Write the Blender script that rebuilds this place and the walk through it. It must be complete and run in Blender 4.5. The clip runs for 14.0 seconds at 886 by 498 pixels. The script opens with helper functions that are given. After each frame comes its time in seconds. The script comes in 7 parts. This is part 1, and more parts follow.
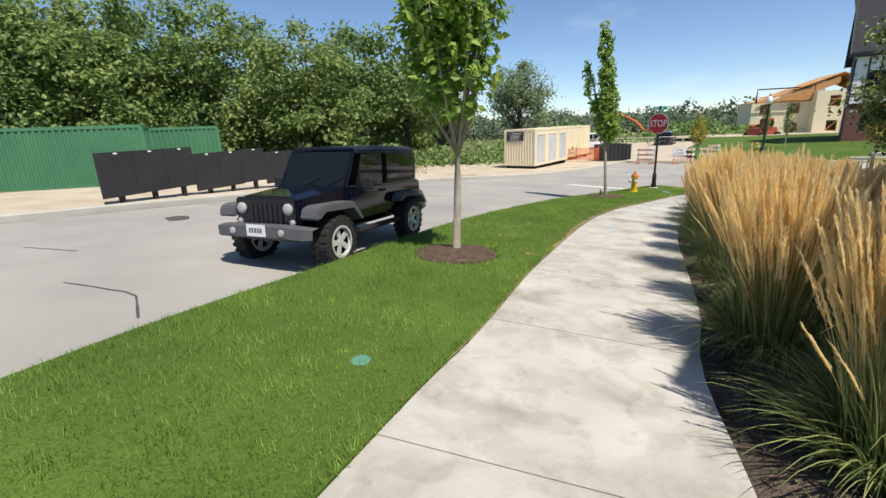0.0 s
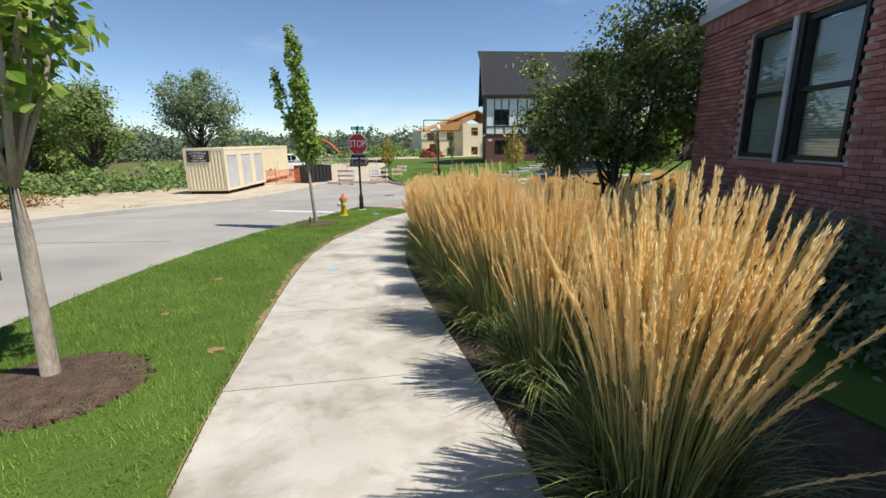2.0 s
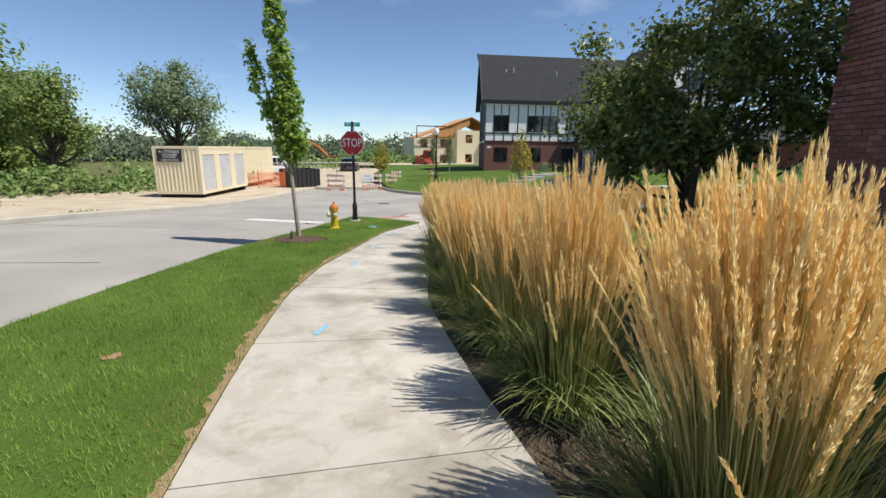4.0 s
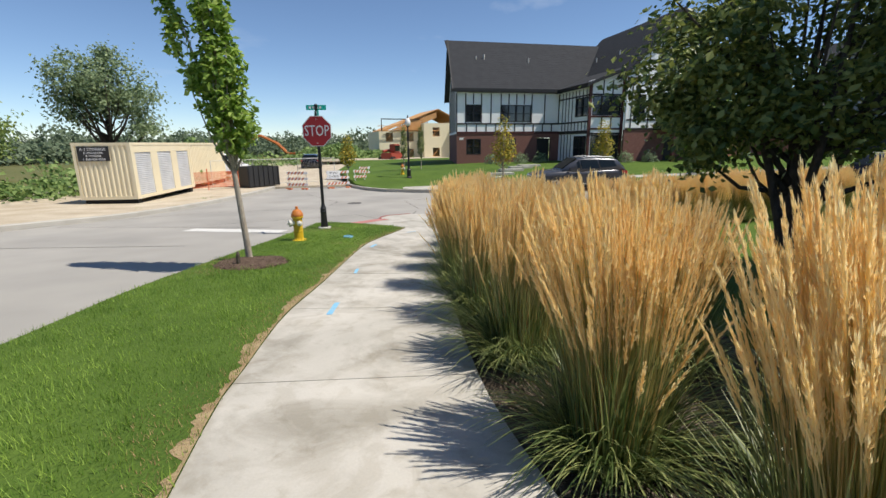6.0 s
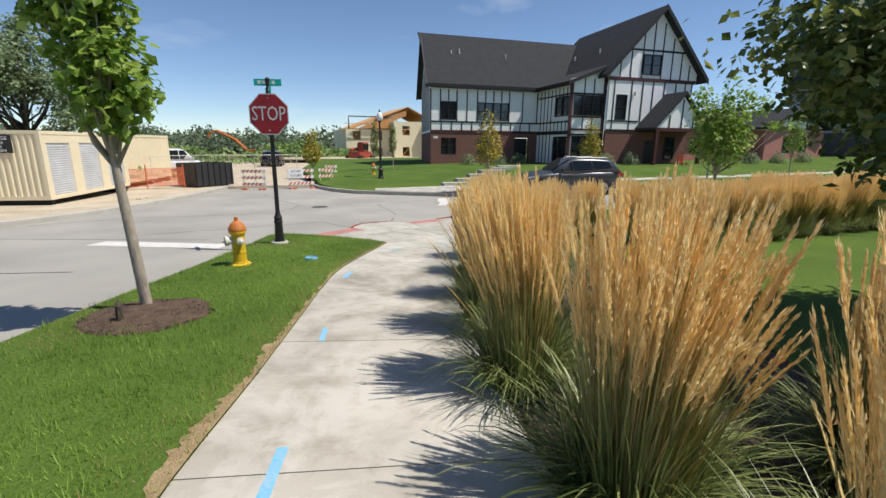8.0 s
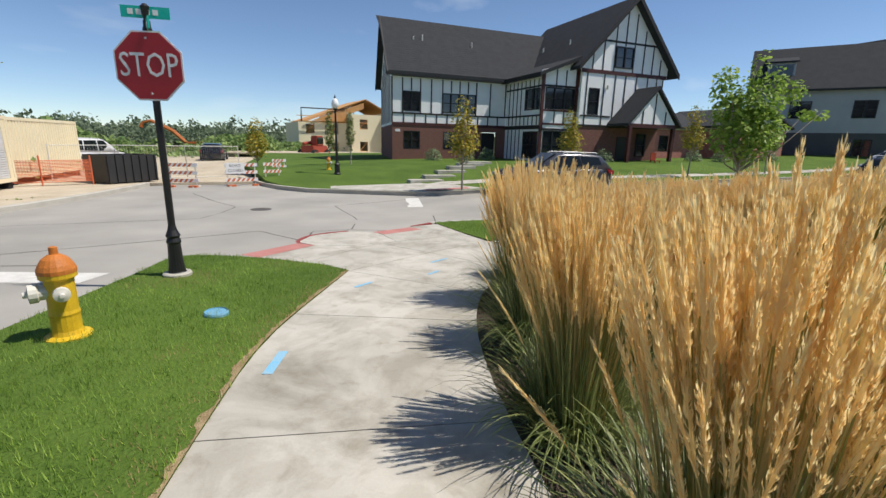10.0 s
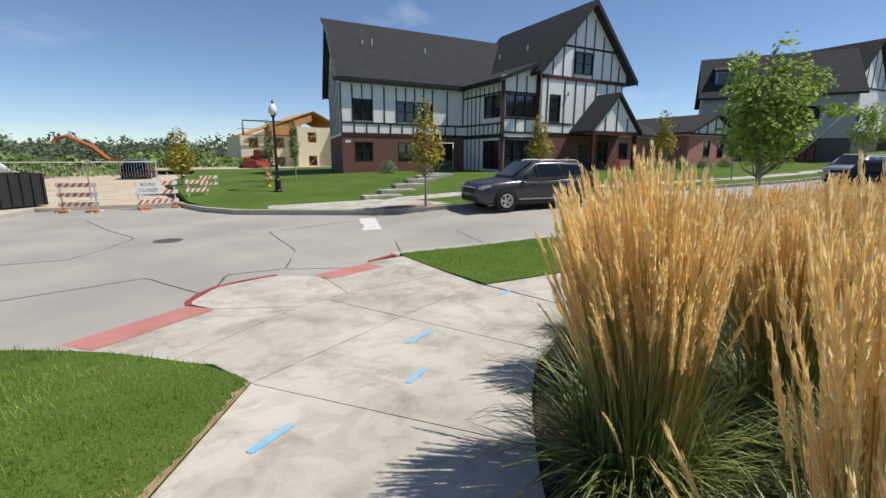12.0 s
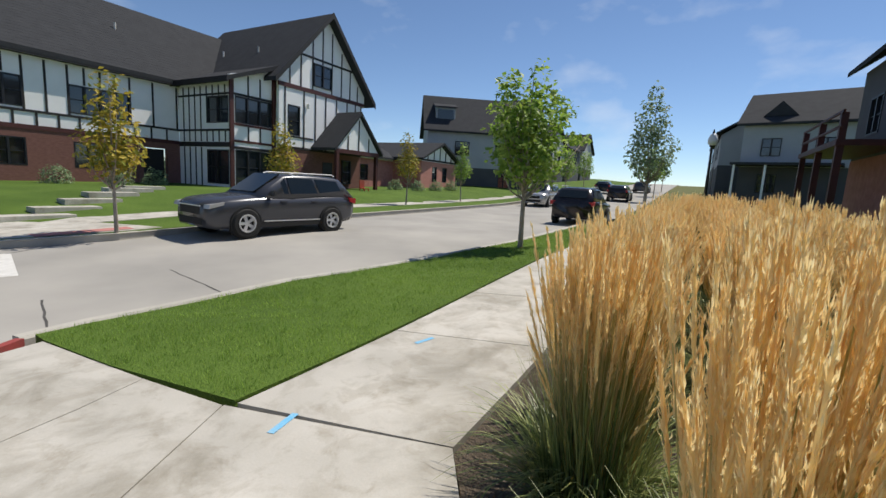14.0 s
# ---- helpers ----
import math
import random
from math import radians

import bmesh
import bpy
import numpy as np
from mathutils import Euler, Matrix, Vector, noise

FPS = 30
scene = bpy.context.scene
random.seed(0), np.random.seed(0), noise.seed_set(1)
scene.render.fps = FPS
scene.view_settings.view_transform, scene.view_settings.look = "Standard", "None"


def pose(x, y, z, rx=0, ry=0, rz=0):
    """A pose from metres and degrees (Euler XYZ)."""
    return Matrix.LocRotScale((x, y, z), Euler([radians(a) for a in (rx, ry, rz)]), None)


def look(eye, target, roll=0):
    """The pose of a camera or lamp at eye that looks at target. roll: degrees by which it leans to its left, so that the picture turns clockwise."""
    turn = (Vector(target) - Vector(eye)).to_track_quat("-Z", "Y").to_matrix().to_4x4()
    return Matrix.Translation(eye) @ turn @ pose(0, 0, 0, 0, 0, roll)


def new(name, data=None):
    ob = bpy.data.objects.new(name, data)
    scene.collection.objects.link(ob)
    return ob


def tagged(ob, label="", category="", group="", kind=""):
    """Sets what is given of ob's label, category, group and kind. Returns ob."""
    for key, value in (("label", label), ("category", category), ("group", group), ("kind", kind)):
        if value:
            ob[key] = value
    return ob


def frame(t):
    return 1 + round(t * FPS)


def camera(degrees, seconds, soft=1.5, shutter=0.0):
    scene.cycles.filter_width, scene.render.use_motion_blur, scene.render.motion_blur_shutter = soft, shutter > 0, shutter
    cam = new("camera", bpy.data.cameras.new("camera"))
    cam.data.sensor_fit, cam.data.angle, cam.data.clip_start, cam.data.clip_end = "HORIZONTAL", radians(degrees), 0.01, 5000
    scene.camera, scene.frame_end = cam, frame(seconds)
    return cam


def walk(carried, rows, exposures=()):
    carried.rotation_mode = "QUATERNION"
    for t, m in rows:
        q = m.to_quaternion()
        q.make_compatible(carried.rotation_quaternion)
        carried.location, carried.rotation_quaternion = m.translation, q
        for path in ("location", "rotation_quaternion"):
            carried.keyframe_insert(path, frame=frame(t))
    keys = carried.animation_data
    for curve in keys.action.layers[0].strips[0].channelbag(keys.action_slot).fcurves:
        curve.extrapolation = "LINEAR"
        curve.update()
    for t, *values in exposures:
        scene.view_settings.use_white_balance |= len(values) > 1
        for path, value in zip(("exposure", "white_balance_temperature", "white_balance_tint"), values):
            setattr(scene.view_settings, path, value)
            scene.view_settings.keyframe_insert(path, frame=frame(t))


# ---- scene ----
cam = camera(90, 14.0)
PATH = [
    (0, (0.000, 0.000, 1.447), (-0.000, 1.928, 0.915), -2.40),
    (0.5, (0.057, 0.559, 1.410), (0.697, 2.387, 0.910), -1.65),
    (1, (0.224, 1.118, 1.399), (1.202, 2.794, 0.911), -1.12),
    (1.5, (0.434, 1.679, 1.359), (1.548, 3.266, 0.871), -1.07),
    (2, (0.687, 2.210, 1.323), (1.863, 3.756, 0.846), -0.74),
    (2.5, (0.955, 2.840, 1.285), (2.155, 4.371, 0.820), -0.28),
    (3, (1.267, 3.421, 1.243), (2.474, 4.950, 0.787), 0.16),
    (3.5, (1.513, 4.058, 1.163), (2.723, 5.586, 0.717), 0.58),
    (6, (2.919, 7.219, 0.902), (4.253, 8.634, 0.436), -0.50),
    (6.5, (3.228, 7.781, 0.850), (4.589, 9.169, 0.377), -0.70),
    (7, (3.564, 8.343, 0.814), (4.952, 9.702, 0.337), -0.51),
    (7.5, (3.943, 8.937, 0.768), (5.358, 10.270, 0.295), -0.05),
    (8, (4.361, 9.524, 0.703), (5.800, 10.833, 0.241), 0.55),
    (10.5, (6.851, 12.477, 0.404), (8.438, 13.600, -0.068), 1.19),
    (11, (7.401, 13.004, 0.358), (9.016, 14.089, -0.104), 0.94),
    (11.5, (7.956, 13.462, 0.315), (9.602, 14.509, -0.125), 0.62),
    (12, (8.501, 13.838, 0.280), (10.178, 14.847, -0.134), 0.31),
    (12.5, (9.066, 14.199, 0.250), (10.790, 15.133, -0.145), 0.13),
    (13, (9.646, 14.581, 0.217), (11.433, 15.391, -0.171), 0.32),
    (13.5, (10.272, 14.891, 0.158), (12.157, 15.445, -0.214), 1.24),
    (14, (11.059, 15.166, 0.079), (13.036, 15.090, -0.214), 3.23),
]
walk(cam, [(t, look(e, a, r)) for t, e, a, r in PATH], exposures=[(0.0, 0.32), (3.0, 0.26), (8.0, 0.18), (12.0, 0.1), (14.0, 0.08)])

# ---- world, sun ----
SUN_DIR = Vector((0.588, -0.809, 1.72)).normalized()
world = bpy.data.worlds.new("sky")
scene.world = world
world.use_nodes = True
wn = world.node_tree.nodes
wl = world.node_tree.links
sky = wn.new("ShaderNodeTexSky")
sky.sky_type = "NISHITA"
sky.sun_disc = False
sky.sun_elevation = math.asin(SUN_DIR.z)
sky.sun_rotation = math.atan2(SUN_DIR.x, SUN_DIR.y)
sky.altitude = 200
sky.air_density, sky.dust_density, sky.ozone_density = 0.78, 0.0, 3.8
bg = wn["Background"]
bg.inputs["Strength"].default_value = 0.112
# thin cirrus streaks
tc = wn.new("ShaderNodeTexCoord")
mp = wn.new("ShaderNodeMapping")
mp.inputs["Scale"].default_value = (1.2, 5.0, 9.0)
mp.inputs["Rotation"].default_value = (0.2, 0.5, 0.9)
nz = wn.new("ShaderNodeTexNoise")
nz.inputs["Scale"].default_value = 1.3
nz.inputs["Detail"].default_value = 7
rp = wn.new("ShaderNodeValToRGB")
rp.color_ramp.elements[0].position = 0.56
rp.color_ramp.elements[0].color = (0, 0, 0, 1)
rp.color_ramp.elements[1].position = 0.9
rp.color_ramp.elements[1].color = (0.5, 0.5, 0.5, 1)
mx = wn.new("ShaderNodeMix")
mx.data_type = "RGBA"
mx.inputs["B"].default_value = (7.5, 7.8, 8.2, 1)
wl.new(tc.outputs["Generated"], mp.inputs["Vector"])
wl.new(mp.outputs["Vector"], nz.inputs["Vector"])
wl.new(nz.outputs["Fac"], rp.inputs["Fac"])
wl.new(rp.outputs["Color"], mx.inputs["Factor"])
wl.new(sky.outputs["Color"], mx.inputs["A"])
wl.new(mx.outputs["Result"], bg.inputs["Color"])

sun = new("sun", bpy.data.lights.new("sun", "SUN"))
sun.data.energy = 4.7
sun.data.angle = radians(0.53)
sun.data.color = (1.0, 0.93, 0.82)
sun.matrix_world = look(SUN_DIR * 60, (0, 0, 0))

# ---- materials ----
def mat(name, colour, colour2=None, scale=4.0, rough=0.8, metal=0.0, fine=60.0, bump=0.2, bump_dist=0.01, spec=0.5, contrast=0.35, per_object=0.0, stretch=(1, 1, 1), per_island=0.0, trans=0.0, grain=0.45):
    """Two scales of variation between two colours, with a fine relief."""
    m = bpy.data.materials.new(name)
    m.use_nodes = True
    n, l = m.node_tree.nodes, m.node_tree.links
    b = n["Principled BSDF"]
    b.inputs["Roughness"].default_value = rough
    b.inputs["Metallic"].default_value = metal
    b.inputs["Specular IOR Level"].default_value = spec
    if colour2 is None:
        colour2 = tuple(c * 0.75 for c in colour)
    co = n.new("ShaderNodeTexCoord")
    ma = n.new("ShaderNodeMapping")
    ma.inputs["Scale"].default_value = stretch
    l.new(co.outputs["Object"], ma.inputs["Vector"])
    big = n.new("ShaderNodeTexNoise")
    big.inputs["Scale"].default_value = scale
    big.inputs["Detail"].default_value = 5
    small = n.new("ShaderNodeTexNoise")
    small.inputs["Scale"].default_value = fine
    small.inputs["Detail"].default_value = 4
    l.new(ma.outputs["Vector"], big.inputs["Vector"])
    l.new(ma.outputs["Vector"], small.inputs["Vector"])
    add = n.new("ShaderNodeMath")
    add.operation = "MULTIPLY_ADD"
    add.inputs[1].default_value = grain
    l.new(small.outputs["Fac"], add.inputs[0])
    sc = n.new("ShaderNodeMath")
    sc.operation = "MULTIPLY"
    sc.inputs[1].default_value = 1 - grain
    l.new(big.outputs["Fac"], sc.inputs[0])
    l.new(sc.outputs[0], add.inputs[2])
    last = add.outputs[0]
    if per_object or per_island:
        if per_object:
            oi = n.new("ShaderNodeObjectInfo").outputs["Random"]
        else:
            oi = n.new("ShaderNodeNewGeometry").outputs["Random Per Island"]
        po = n.new("ShaderNodeMath")
        po.operation = "MULTIPLY_ADD"
        po.inputs[1].default_value = per_object or per_island
        l.new(oi, po.inputs[0])
        sub = n.new("ShaderNodeMath")
        sub.operation = "SUBTRACT"
        sub.inputs[1].default_value = (per_object or per_island) / 2
        l.new(last, sub.inputs[0])
        l.new(sub.outputs[0], po.inputs[2])
        last = po.outputs[0]
    ra = n.new("ShaderNodeValToRGB")
    ra.color_ramp.elements[0].position = 0.5 - contrast / 2
    ra.color_ramp.elements[1].position = 0.5 + contrast / 2
    ra.color_ramp.elements[0].color = (*colour2, 1)
    ra.color_ramp.elements[1].color = (*colour, 1)
    l.new(last, ra.inputs["Fac"])
    l.new(ra.outputs["Color"], b.inputs["Base Color"])
    if bump:
        bu = n.new("ShaderNodeBump")
        bu.inputs["Strength"].default_value = bump
        bu.inputs["Distance"].default_value = bump_dist
        l.new(small.outputs["Fac"], bu.inputs["Height"])
        l.new(bu.outputs["Normal"], b.inputs["Normal"])
    if trans:
        tr = n.new("ShaderNodeBsdfTranslucent")
        l.new(ra.outputs["Color"], tr.inputs["Color"])
        ms = n.new("ShaderNodeMixShader")
        ms.inputs["Fac"].default_value = trans
        l.new(b.outputs["BSDF"], ms.inputs[1])
        l.new(tr.outputs["BSDF"], ms.inputs[2])
        l.new(ms.outputs["Shader"], n["Material Output"].inputs["Surface"])
    return m


def weathered(m, scale, lo, hi, dark, seed=0.0):
    """Adds stains with edges of their own over a material's colour."""
    n, l = m.node_tree.nodes, m.node_tree.links
    b = n["Principled BSDF"]
    src = b.inputs["Base Color"].links[0].from_socket
    co = n.new("ShaderNodeTexCoord")
    ma = n.new("ShaderNodeMapping")
    ma.inputs["Location"].default_value = (seed, seed * 1.7, 0)
    l.new(co.outputs["Object"], ma.inputs["Vector"])
    nz = n.new("ShaderNodeTexNoise")
    nz.inputs["Scale"].default_value = scale
    nz.inputs["Detail"].default_value = 9
    nz.inputs["Roughness"].default_value = 0.62
    nz.inputs["Distortion"].default_value = 0.6
    l.new(ma.outputs["Vector"], nz.inputs["Vector"])
    ra = n.new("ShaderNodeValToRGB")
    ra.color_ramp.elements[0].position, ra.color_ramp.elements[1].position = lo, hi
    ra.color_ramp.elements[0].color = (1, 1, 1, 1)
    ra.color_ramp.elements[1].color = (*dark, 1)
    l.new(nz.outputs["Fac"], ra.inputs["Fac"])
    mx = n.new("ShaderNodeMix")
    mx.data_type, mx.blend_type = "RGBA", "MULTIPLY"
    mx.inputs["Factor"].default_value = 1.0
    l.new(src, mx.inputs["A"])
    l.new(ra.outputs["Color"], mx.inputs["B"])
    l.new(mx.outputs["Result"], b.inputs["Base Color"])


def glassy(name, colour, rough=0.05, spec=0.8):
    m = bpy.data.materials.new(name)
    m.use_nodes = True
    b = m.node_tree.nodes["Principled BSDF"]
    b.inputs["Base Color"].default_value = (*colour, 1)
    b.inputs["Roughness"].default_value = rough
    b.inputs["Specular IOR Level"].default_value = spec
    return m


M_LAWN = mat("lawn", (0.11, 0.175, 0.03), (0.052, 0.095, 0.016), 0.5, 0.9, fine=40, bump=0.6, bump_dist=0.03, spec=0.15)
M_BLADE = mat("grass_blade", (0.38, 0.53, 0.10), (0.15, 0.27, 0.04), 0.7, 0.6, fine=3, bump=0, spec=0.3, per_island=0.55, trans=0.4)
weathered(M_BLADE, 0.55, 0.42, 0.56, (0.50, 0.58, 0.46), 2.0)
weathered(M_BLADE, 2.2, 0.5, 0.7, (0.70, 0.74, 0.62), 5.0)
M_MEADOW = mat("rough_ground", (0.16, 0.15, 0.07), (0.10, 0.12, 0.04), 0.15, 0.95, fine=6, bump=0.6, bump_dist=0.05, spec=0.1)
M_CONC = mat("sidewalk_concrete", (0.54, 0.515, 0.465), (0.42, 0.40, 0.355), 1.1, 0.85, fine=70, bump=0.3, bump_dist=0.003, spec=0.3, contrast=0.3, per_object=0.1, grain=0.16)
weathered(M_CONC, 1.3, 0.48, 0.66, (0.70, 0.69, 0.66))
weathered(M_CONC, 5.0, 0.55, 0.72, (0.80, 0.78, 0.74), 3.0)
weathered(M_CONC, 2.6, 0.50, 0.58, (0.89, 0.88, 0.86), 9.0)
M_ROAD = mat("road_concrete", (0.40, 0.38, 0.345), (0.27, 0.26, 0.24), 0.45, 0.85, grain=0.14, fine=60, bump=0.25, bump_dist=0.004, spec=0.3, contrast=0.45)
M_KERB = mat("kerb_concrete", (0.50, 0.48, 0.43), (0.36, 0.34, 0.3), 1.5, 0.85, fine=70, bump=0.3, spec=0.3)
M_JOINT = mat("joint_dark", (0.06, 0.055, 0.05), None, 8, 0.95)
M_DIRT = mat("bare_dirt", (0.60, 0.53, 0.42), (0.38, 0.31, 0.22), 0.8, 0.95, fine=25, bump=0.7, bump_dist=0.03, spec=0.1)
M_MULCH = mat("mulch", (0.22, 0.155, 0.115), (0.075, 0.05, 0.038), 9, 0.95, fine=70, bump=1.0, bump_dist=0.04, spec=0.1)
M_SOIL = mat("bed_soil", (0.15, 0.12, 0.09), (0.06, 0.048, 0.036), 6, 0.95, fine=40, bump=1.0, bump_dist=0.04, spec=0.1)
M_REDPAVE = mat("red_paving", (0.52, 0.24, 0.22), (0.40, 0.17, 0.15), 3, 0.85, fine=80, bump=0.5, spec=0.2)
M_REDCURB = mat("red_kerb_paint", (0.33, 0.05, 0.045), (0.2, 0.05, 0.04), 5, 0.75, fine=40)
M_WHITELINE = mat("white_road_paint", (0.72, 0.71, 0.68), (0.5, 0.49, 0.46), 5, 0.8, fine=60)
M_BLUE = mat("blue_marking_paint", (0.14, 0.45, 0.72), (0.30, 0.48, 0.60), 9, 0.8, fine=70, contrast=0.2, grain=0.6)
M_STUCCO = mat("white_stucco", (0.90, 0.90, 0.90), (0.84, 0.84, 0.84), 1.5, 0.9, fine=60, bump=0.15, spec=0.2)
M_BRICK = mat("red_brick", (0.54, 0.25, 0.215), (0.36, 0.15, 0.125), 3, 0.9, fine=60, bump=0.4, spec=0.2, per_object=0.45)
M_BRICKI = mat("red_brick_joined", (0.54, 0.25, 0.215), (0.36, 0.15, 0.125), 3, 0.9, fine=60, bump=0.4, spec=0.2, per_island=0.45)
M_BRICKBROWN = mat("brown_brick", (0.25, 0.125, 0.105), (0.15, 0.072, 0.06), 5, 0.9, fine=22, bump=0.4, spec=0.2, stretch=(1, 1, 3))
M_MORTAR = mat("mortar", (0.62, 0.53, 0.48), (0.48, 0.40, 0.36), 6, 0.95, fine=90)
M_TIMBER = mat("dark_timber", (0.018, 0.014, 0.013), (0.010, 0.008, 0.008), 3, 0.6, fine=50, bump=0.2)
M_REDTIMBER = mat("oxblood_timber", (0.085, 0.018, 0.016), (0.05, 0.012, 0.01), 3, 0.6, fine=50, bump=0.2)
M_SHINGLE = mat("asphalt_shingle", (0.046, 0.048, 0.053), (0.034, 0.036, 0.040), 1.6, 0.95, fine=14, bump=0.5, bump_dist=0.02, spec=0.2)
M_WINDOW = glassy("window_glass", (0.02, 0.024, 0.028), 0.06, 0.9)
M_BLIND = mat("blind_slats", (0.80, 0.81, 0.75), None, 3, 0.8, fine=20, bump=0)
M_FRAMEDK = mat("dark_window_frame", (0.012, 0.012, 0.014), None, 3, 0.45, fine=40, bump=0)
M_FRAMEWH = mat("white_frame", (0.72, 0.73, 0.75), None, 3, 0.5, fine=40, bump=0)
M_BARK = mat("bark", (0.46, 0.41, 0.34), (0.25, 0.215, 0.175), 14, 0.95, fine=60, bump=0.8, bump_dist=0.01, spec=0.1, stretch=(1, 1, 0.3))
M_BARKDK = mat("dark_bark", (0.13, 0.11, 0.09), (0.06, 0.05, 0.04), 10, 0.95, fine=50, bump=0.8, bump_dist=0.02, spec=0.1, stretch=(1, 1, 0.3))
M_LEAF = mat("maple_leaf", (0.37, 0.50, 0.10), (0.16, 0.28, 0.04), 1.5, 0.5, fine=4, bump=0, spec=0.4, per_island=0.7, trans=0.48)
M_LEAFDK = mat("dark_leaf", (0.30, 0.34, 0.09), (0.085, 0.135, 0.032), 1.2, 0.45, fine=4, bump=0, spec=0.5, per_island=0.8, trans=0.32)
M_LEAFYE = mat("yellowing_leaf", (0.50, 0.38, 0.05), (0.22, 0.24, 0.035), 1.5, 0.55, fine=4, bump=0, spec=0.3, per_island=0.7, trans=0.3)
M_LEAFFAR = mat("far_leaf", (0.30, 0.41, 0.14), (0.11, 0.19, 0.055), 0.4, 0.6, fine=2, bump=0, spec=0.35, per_island=0.6, trans=0.42)
M_LEAFWOOD = mat("wood_leaf", (0.35, 0.43, 0.14), (0.14, 0.22, 0.06), 0.5, 0.6, fine=2, bump=0, spec=0.35, per_island=0.6, trans=0.42)
# distance haze is mixed into this greyer leaf colour, for the far woods only
M_LEAFHAZE = mat("haze_tinted_leaf", (0.20, 0.25, 0.16), (0.10, 0.14, 0.085), 0.1, 0.8, fine=1, bump=0, spec=0.1, per_island=0.5, trans=0.3)
M_DRY = mat("dry_straw", (0.46, 0.33, 0.17), (0.28, 0.19, 0.09), 2, 0.8, fine=10, bump=0, spec=0.1, per_island=0.6, trans=0.2)
M_LEAFGREY = mat("grey_green_leaf", (0.32, 0.40, 0.22), (0.16, 0.23, 0.115), 0.6, 0.55, fine=3, bump=0, spec=0.4, per_island=0.6, trans=0.4)
M_REEDGREEN = mat("reed_leaf", (0.34, 0.38, 0.14), (0.085, 0.13, 0.035), 2.5, 0.42, fine=8, bump=0, spec=0.5, per_island=0.7, trans=0.35)
M_REEDSTEM = mat("reed_stem", (0.74, 0.58, 0.27), (0.36, 0.36, 0.12), 2.5, 0.6, fine=8, bump=0, spec=0.3, per_island=0.5, trans=0.3)
M_PLUME = mat("reed_plume", (0.97, 0.85, 0.52), (0.95, 0.74, 0.37), 2.5, 0.7, fine=30, bump=0, spec=0.2, per_island=0.6, trans=0.5)
M_BLACK = mat("black_metal", (0.012, 0.012, 0.013), None, 6, 0.45, fine=60, bump=0.1)
M_BLACKPANEL = mat("black_panel", (0.016, 0.016, 0.018), (0.03, 0.03, 0.03), 1, 0.6, fine=20, bump=0.1)
M_SIGNRED = mat("sign_red", (0.42, 0.012, 0.018), (0.36, 0.01, 0.015), 2, 0.45, fine=40, bump=0)
M_SIGNWHITE = mat("sign_white", (0.8, 0.8, 0.8), (0.72, 0.72, 0.72), 3, 0.5, fine=40, bump=0)
M_SIGNGREEN = mat("sign_green", (0.0, 0.46, 0.38), (0.0, 0.40, 0.32), 3, 0.5, fine=40, bump=0)
M_YELLOW = mat("hydrant_yellow", (0.72, 0.48, 0.02), (0.55, 0.34, 0.015), 7, 0.5, fine=60, bump=0.2)
M_ORANGE = mat("hydrant_orange", (0.60, 0.20, 0.03), (0.42, 0.13, 0.02), 7, 0.6, fine=60, bump=0.2)
M_WHITEMETAL = mat("white_metal", (0.72, 0.70, 0.64), None, 6, 0.55, fine=60, bump=0.1)
M_CREAM = mat("cream_container", (0.80, 0.71, 0.50), (0.72, 0.63, 0.44), 0.8, 0.6, fine=30, bump=0.1)
M_GREENCON = mat("green_container", (0.075, 0.23, 0.115), (0.05, 0.17, 0.085), 0.8, 0.6, fine=30, bump=0.15)
M_ROLLDOOR = mat("roll_door", (0.62, 0.63, 0.64), None, 2, 0.5, fine=30, bump=0)
M_ORANGEWHITE = mat("barricade_orange", (0.62, 0.16, 0.05), None, 3, 0.6, fine=30, bump=0)
M_SHEATH = mat("cream_sheathing", (0.86, 0.77, 0.54), (0.78, 0.69, 0.48), 0.5, 0.85, fine=12, bump=0.1)
M_LUMBER = mat("raw_lumber", (0.66, 0.36, 0.14), (0.50, 0.25, 0.09), 2, 0.8, fine=30)
M_REDMACH = mat("machine_red", (0.38, 0.06, 0.03), None, 2, 0.5, fine=20)
M_ORANGEMACH = mat("machine_orange", (0.55, 0.16, 0.03), None, 2, 0.5, fine=20)
M_CARBLACK = mat("navy_car_paint", (0.004, 0.006, 0.016), (0.003, 0.004, 0.011), 1, 0.06, metal=0.0, fine=80, bump=0, spec=0.5)
M_CARGREY = mat("grey_car_paint", (0.085, 0.088, 0.10), (0.075, 0.078, 0.09), 1, 0.25, metal=0.45, fine=80, bump=0, spec=0.6)
M_CARSILVER = mat("silver_car_paint", (0.5, 0.5, 0.5), None, 1, 0.25, metal=0.5, fine=80, bump=0, spec=0.7)
M_CARBROWN = mat("dark_car_paint", (0.03, 0.022, 0.022), None, 1, 0.2, metal=0.3, fine=80, bump=0, spec=0.7)
M_GREYPLASTIC = mat("grey_plastic", (0.10, 0.10, 0.105), (0.075, 0.075, 0.08), 4, 0.65, fine=120, bump=0.2)
M_TYRE = mat("tyre_rubber", (0.018, 0.018, 0.018), None, 6, 0.85, fine=60, bump=0.4)
M_ALLOY = mat("alloy", (0.72, 0.72, 0.72), (0.58, 0.58, 0.58), 4, 0.38, metal=0.35, fine=60, bump=0)
M_CARGLASS = glassy("car_glass", (0.008, 0.011, 0.011), 0.03, 0.45)
M_LAMPGLASS = glassy("headlamp_lens", (0.38, 0.38, 0.37), 0.08, 0.8)
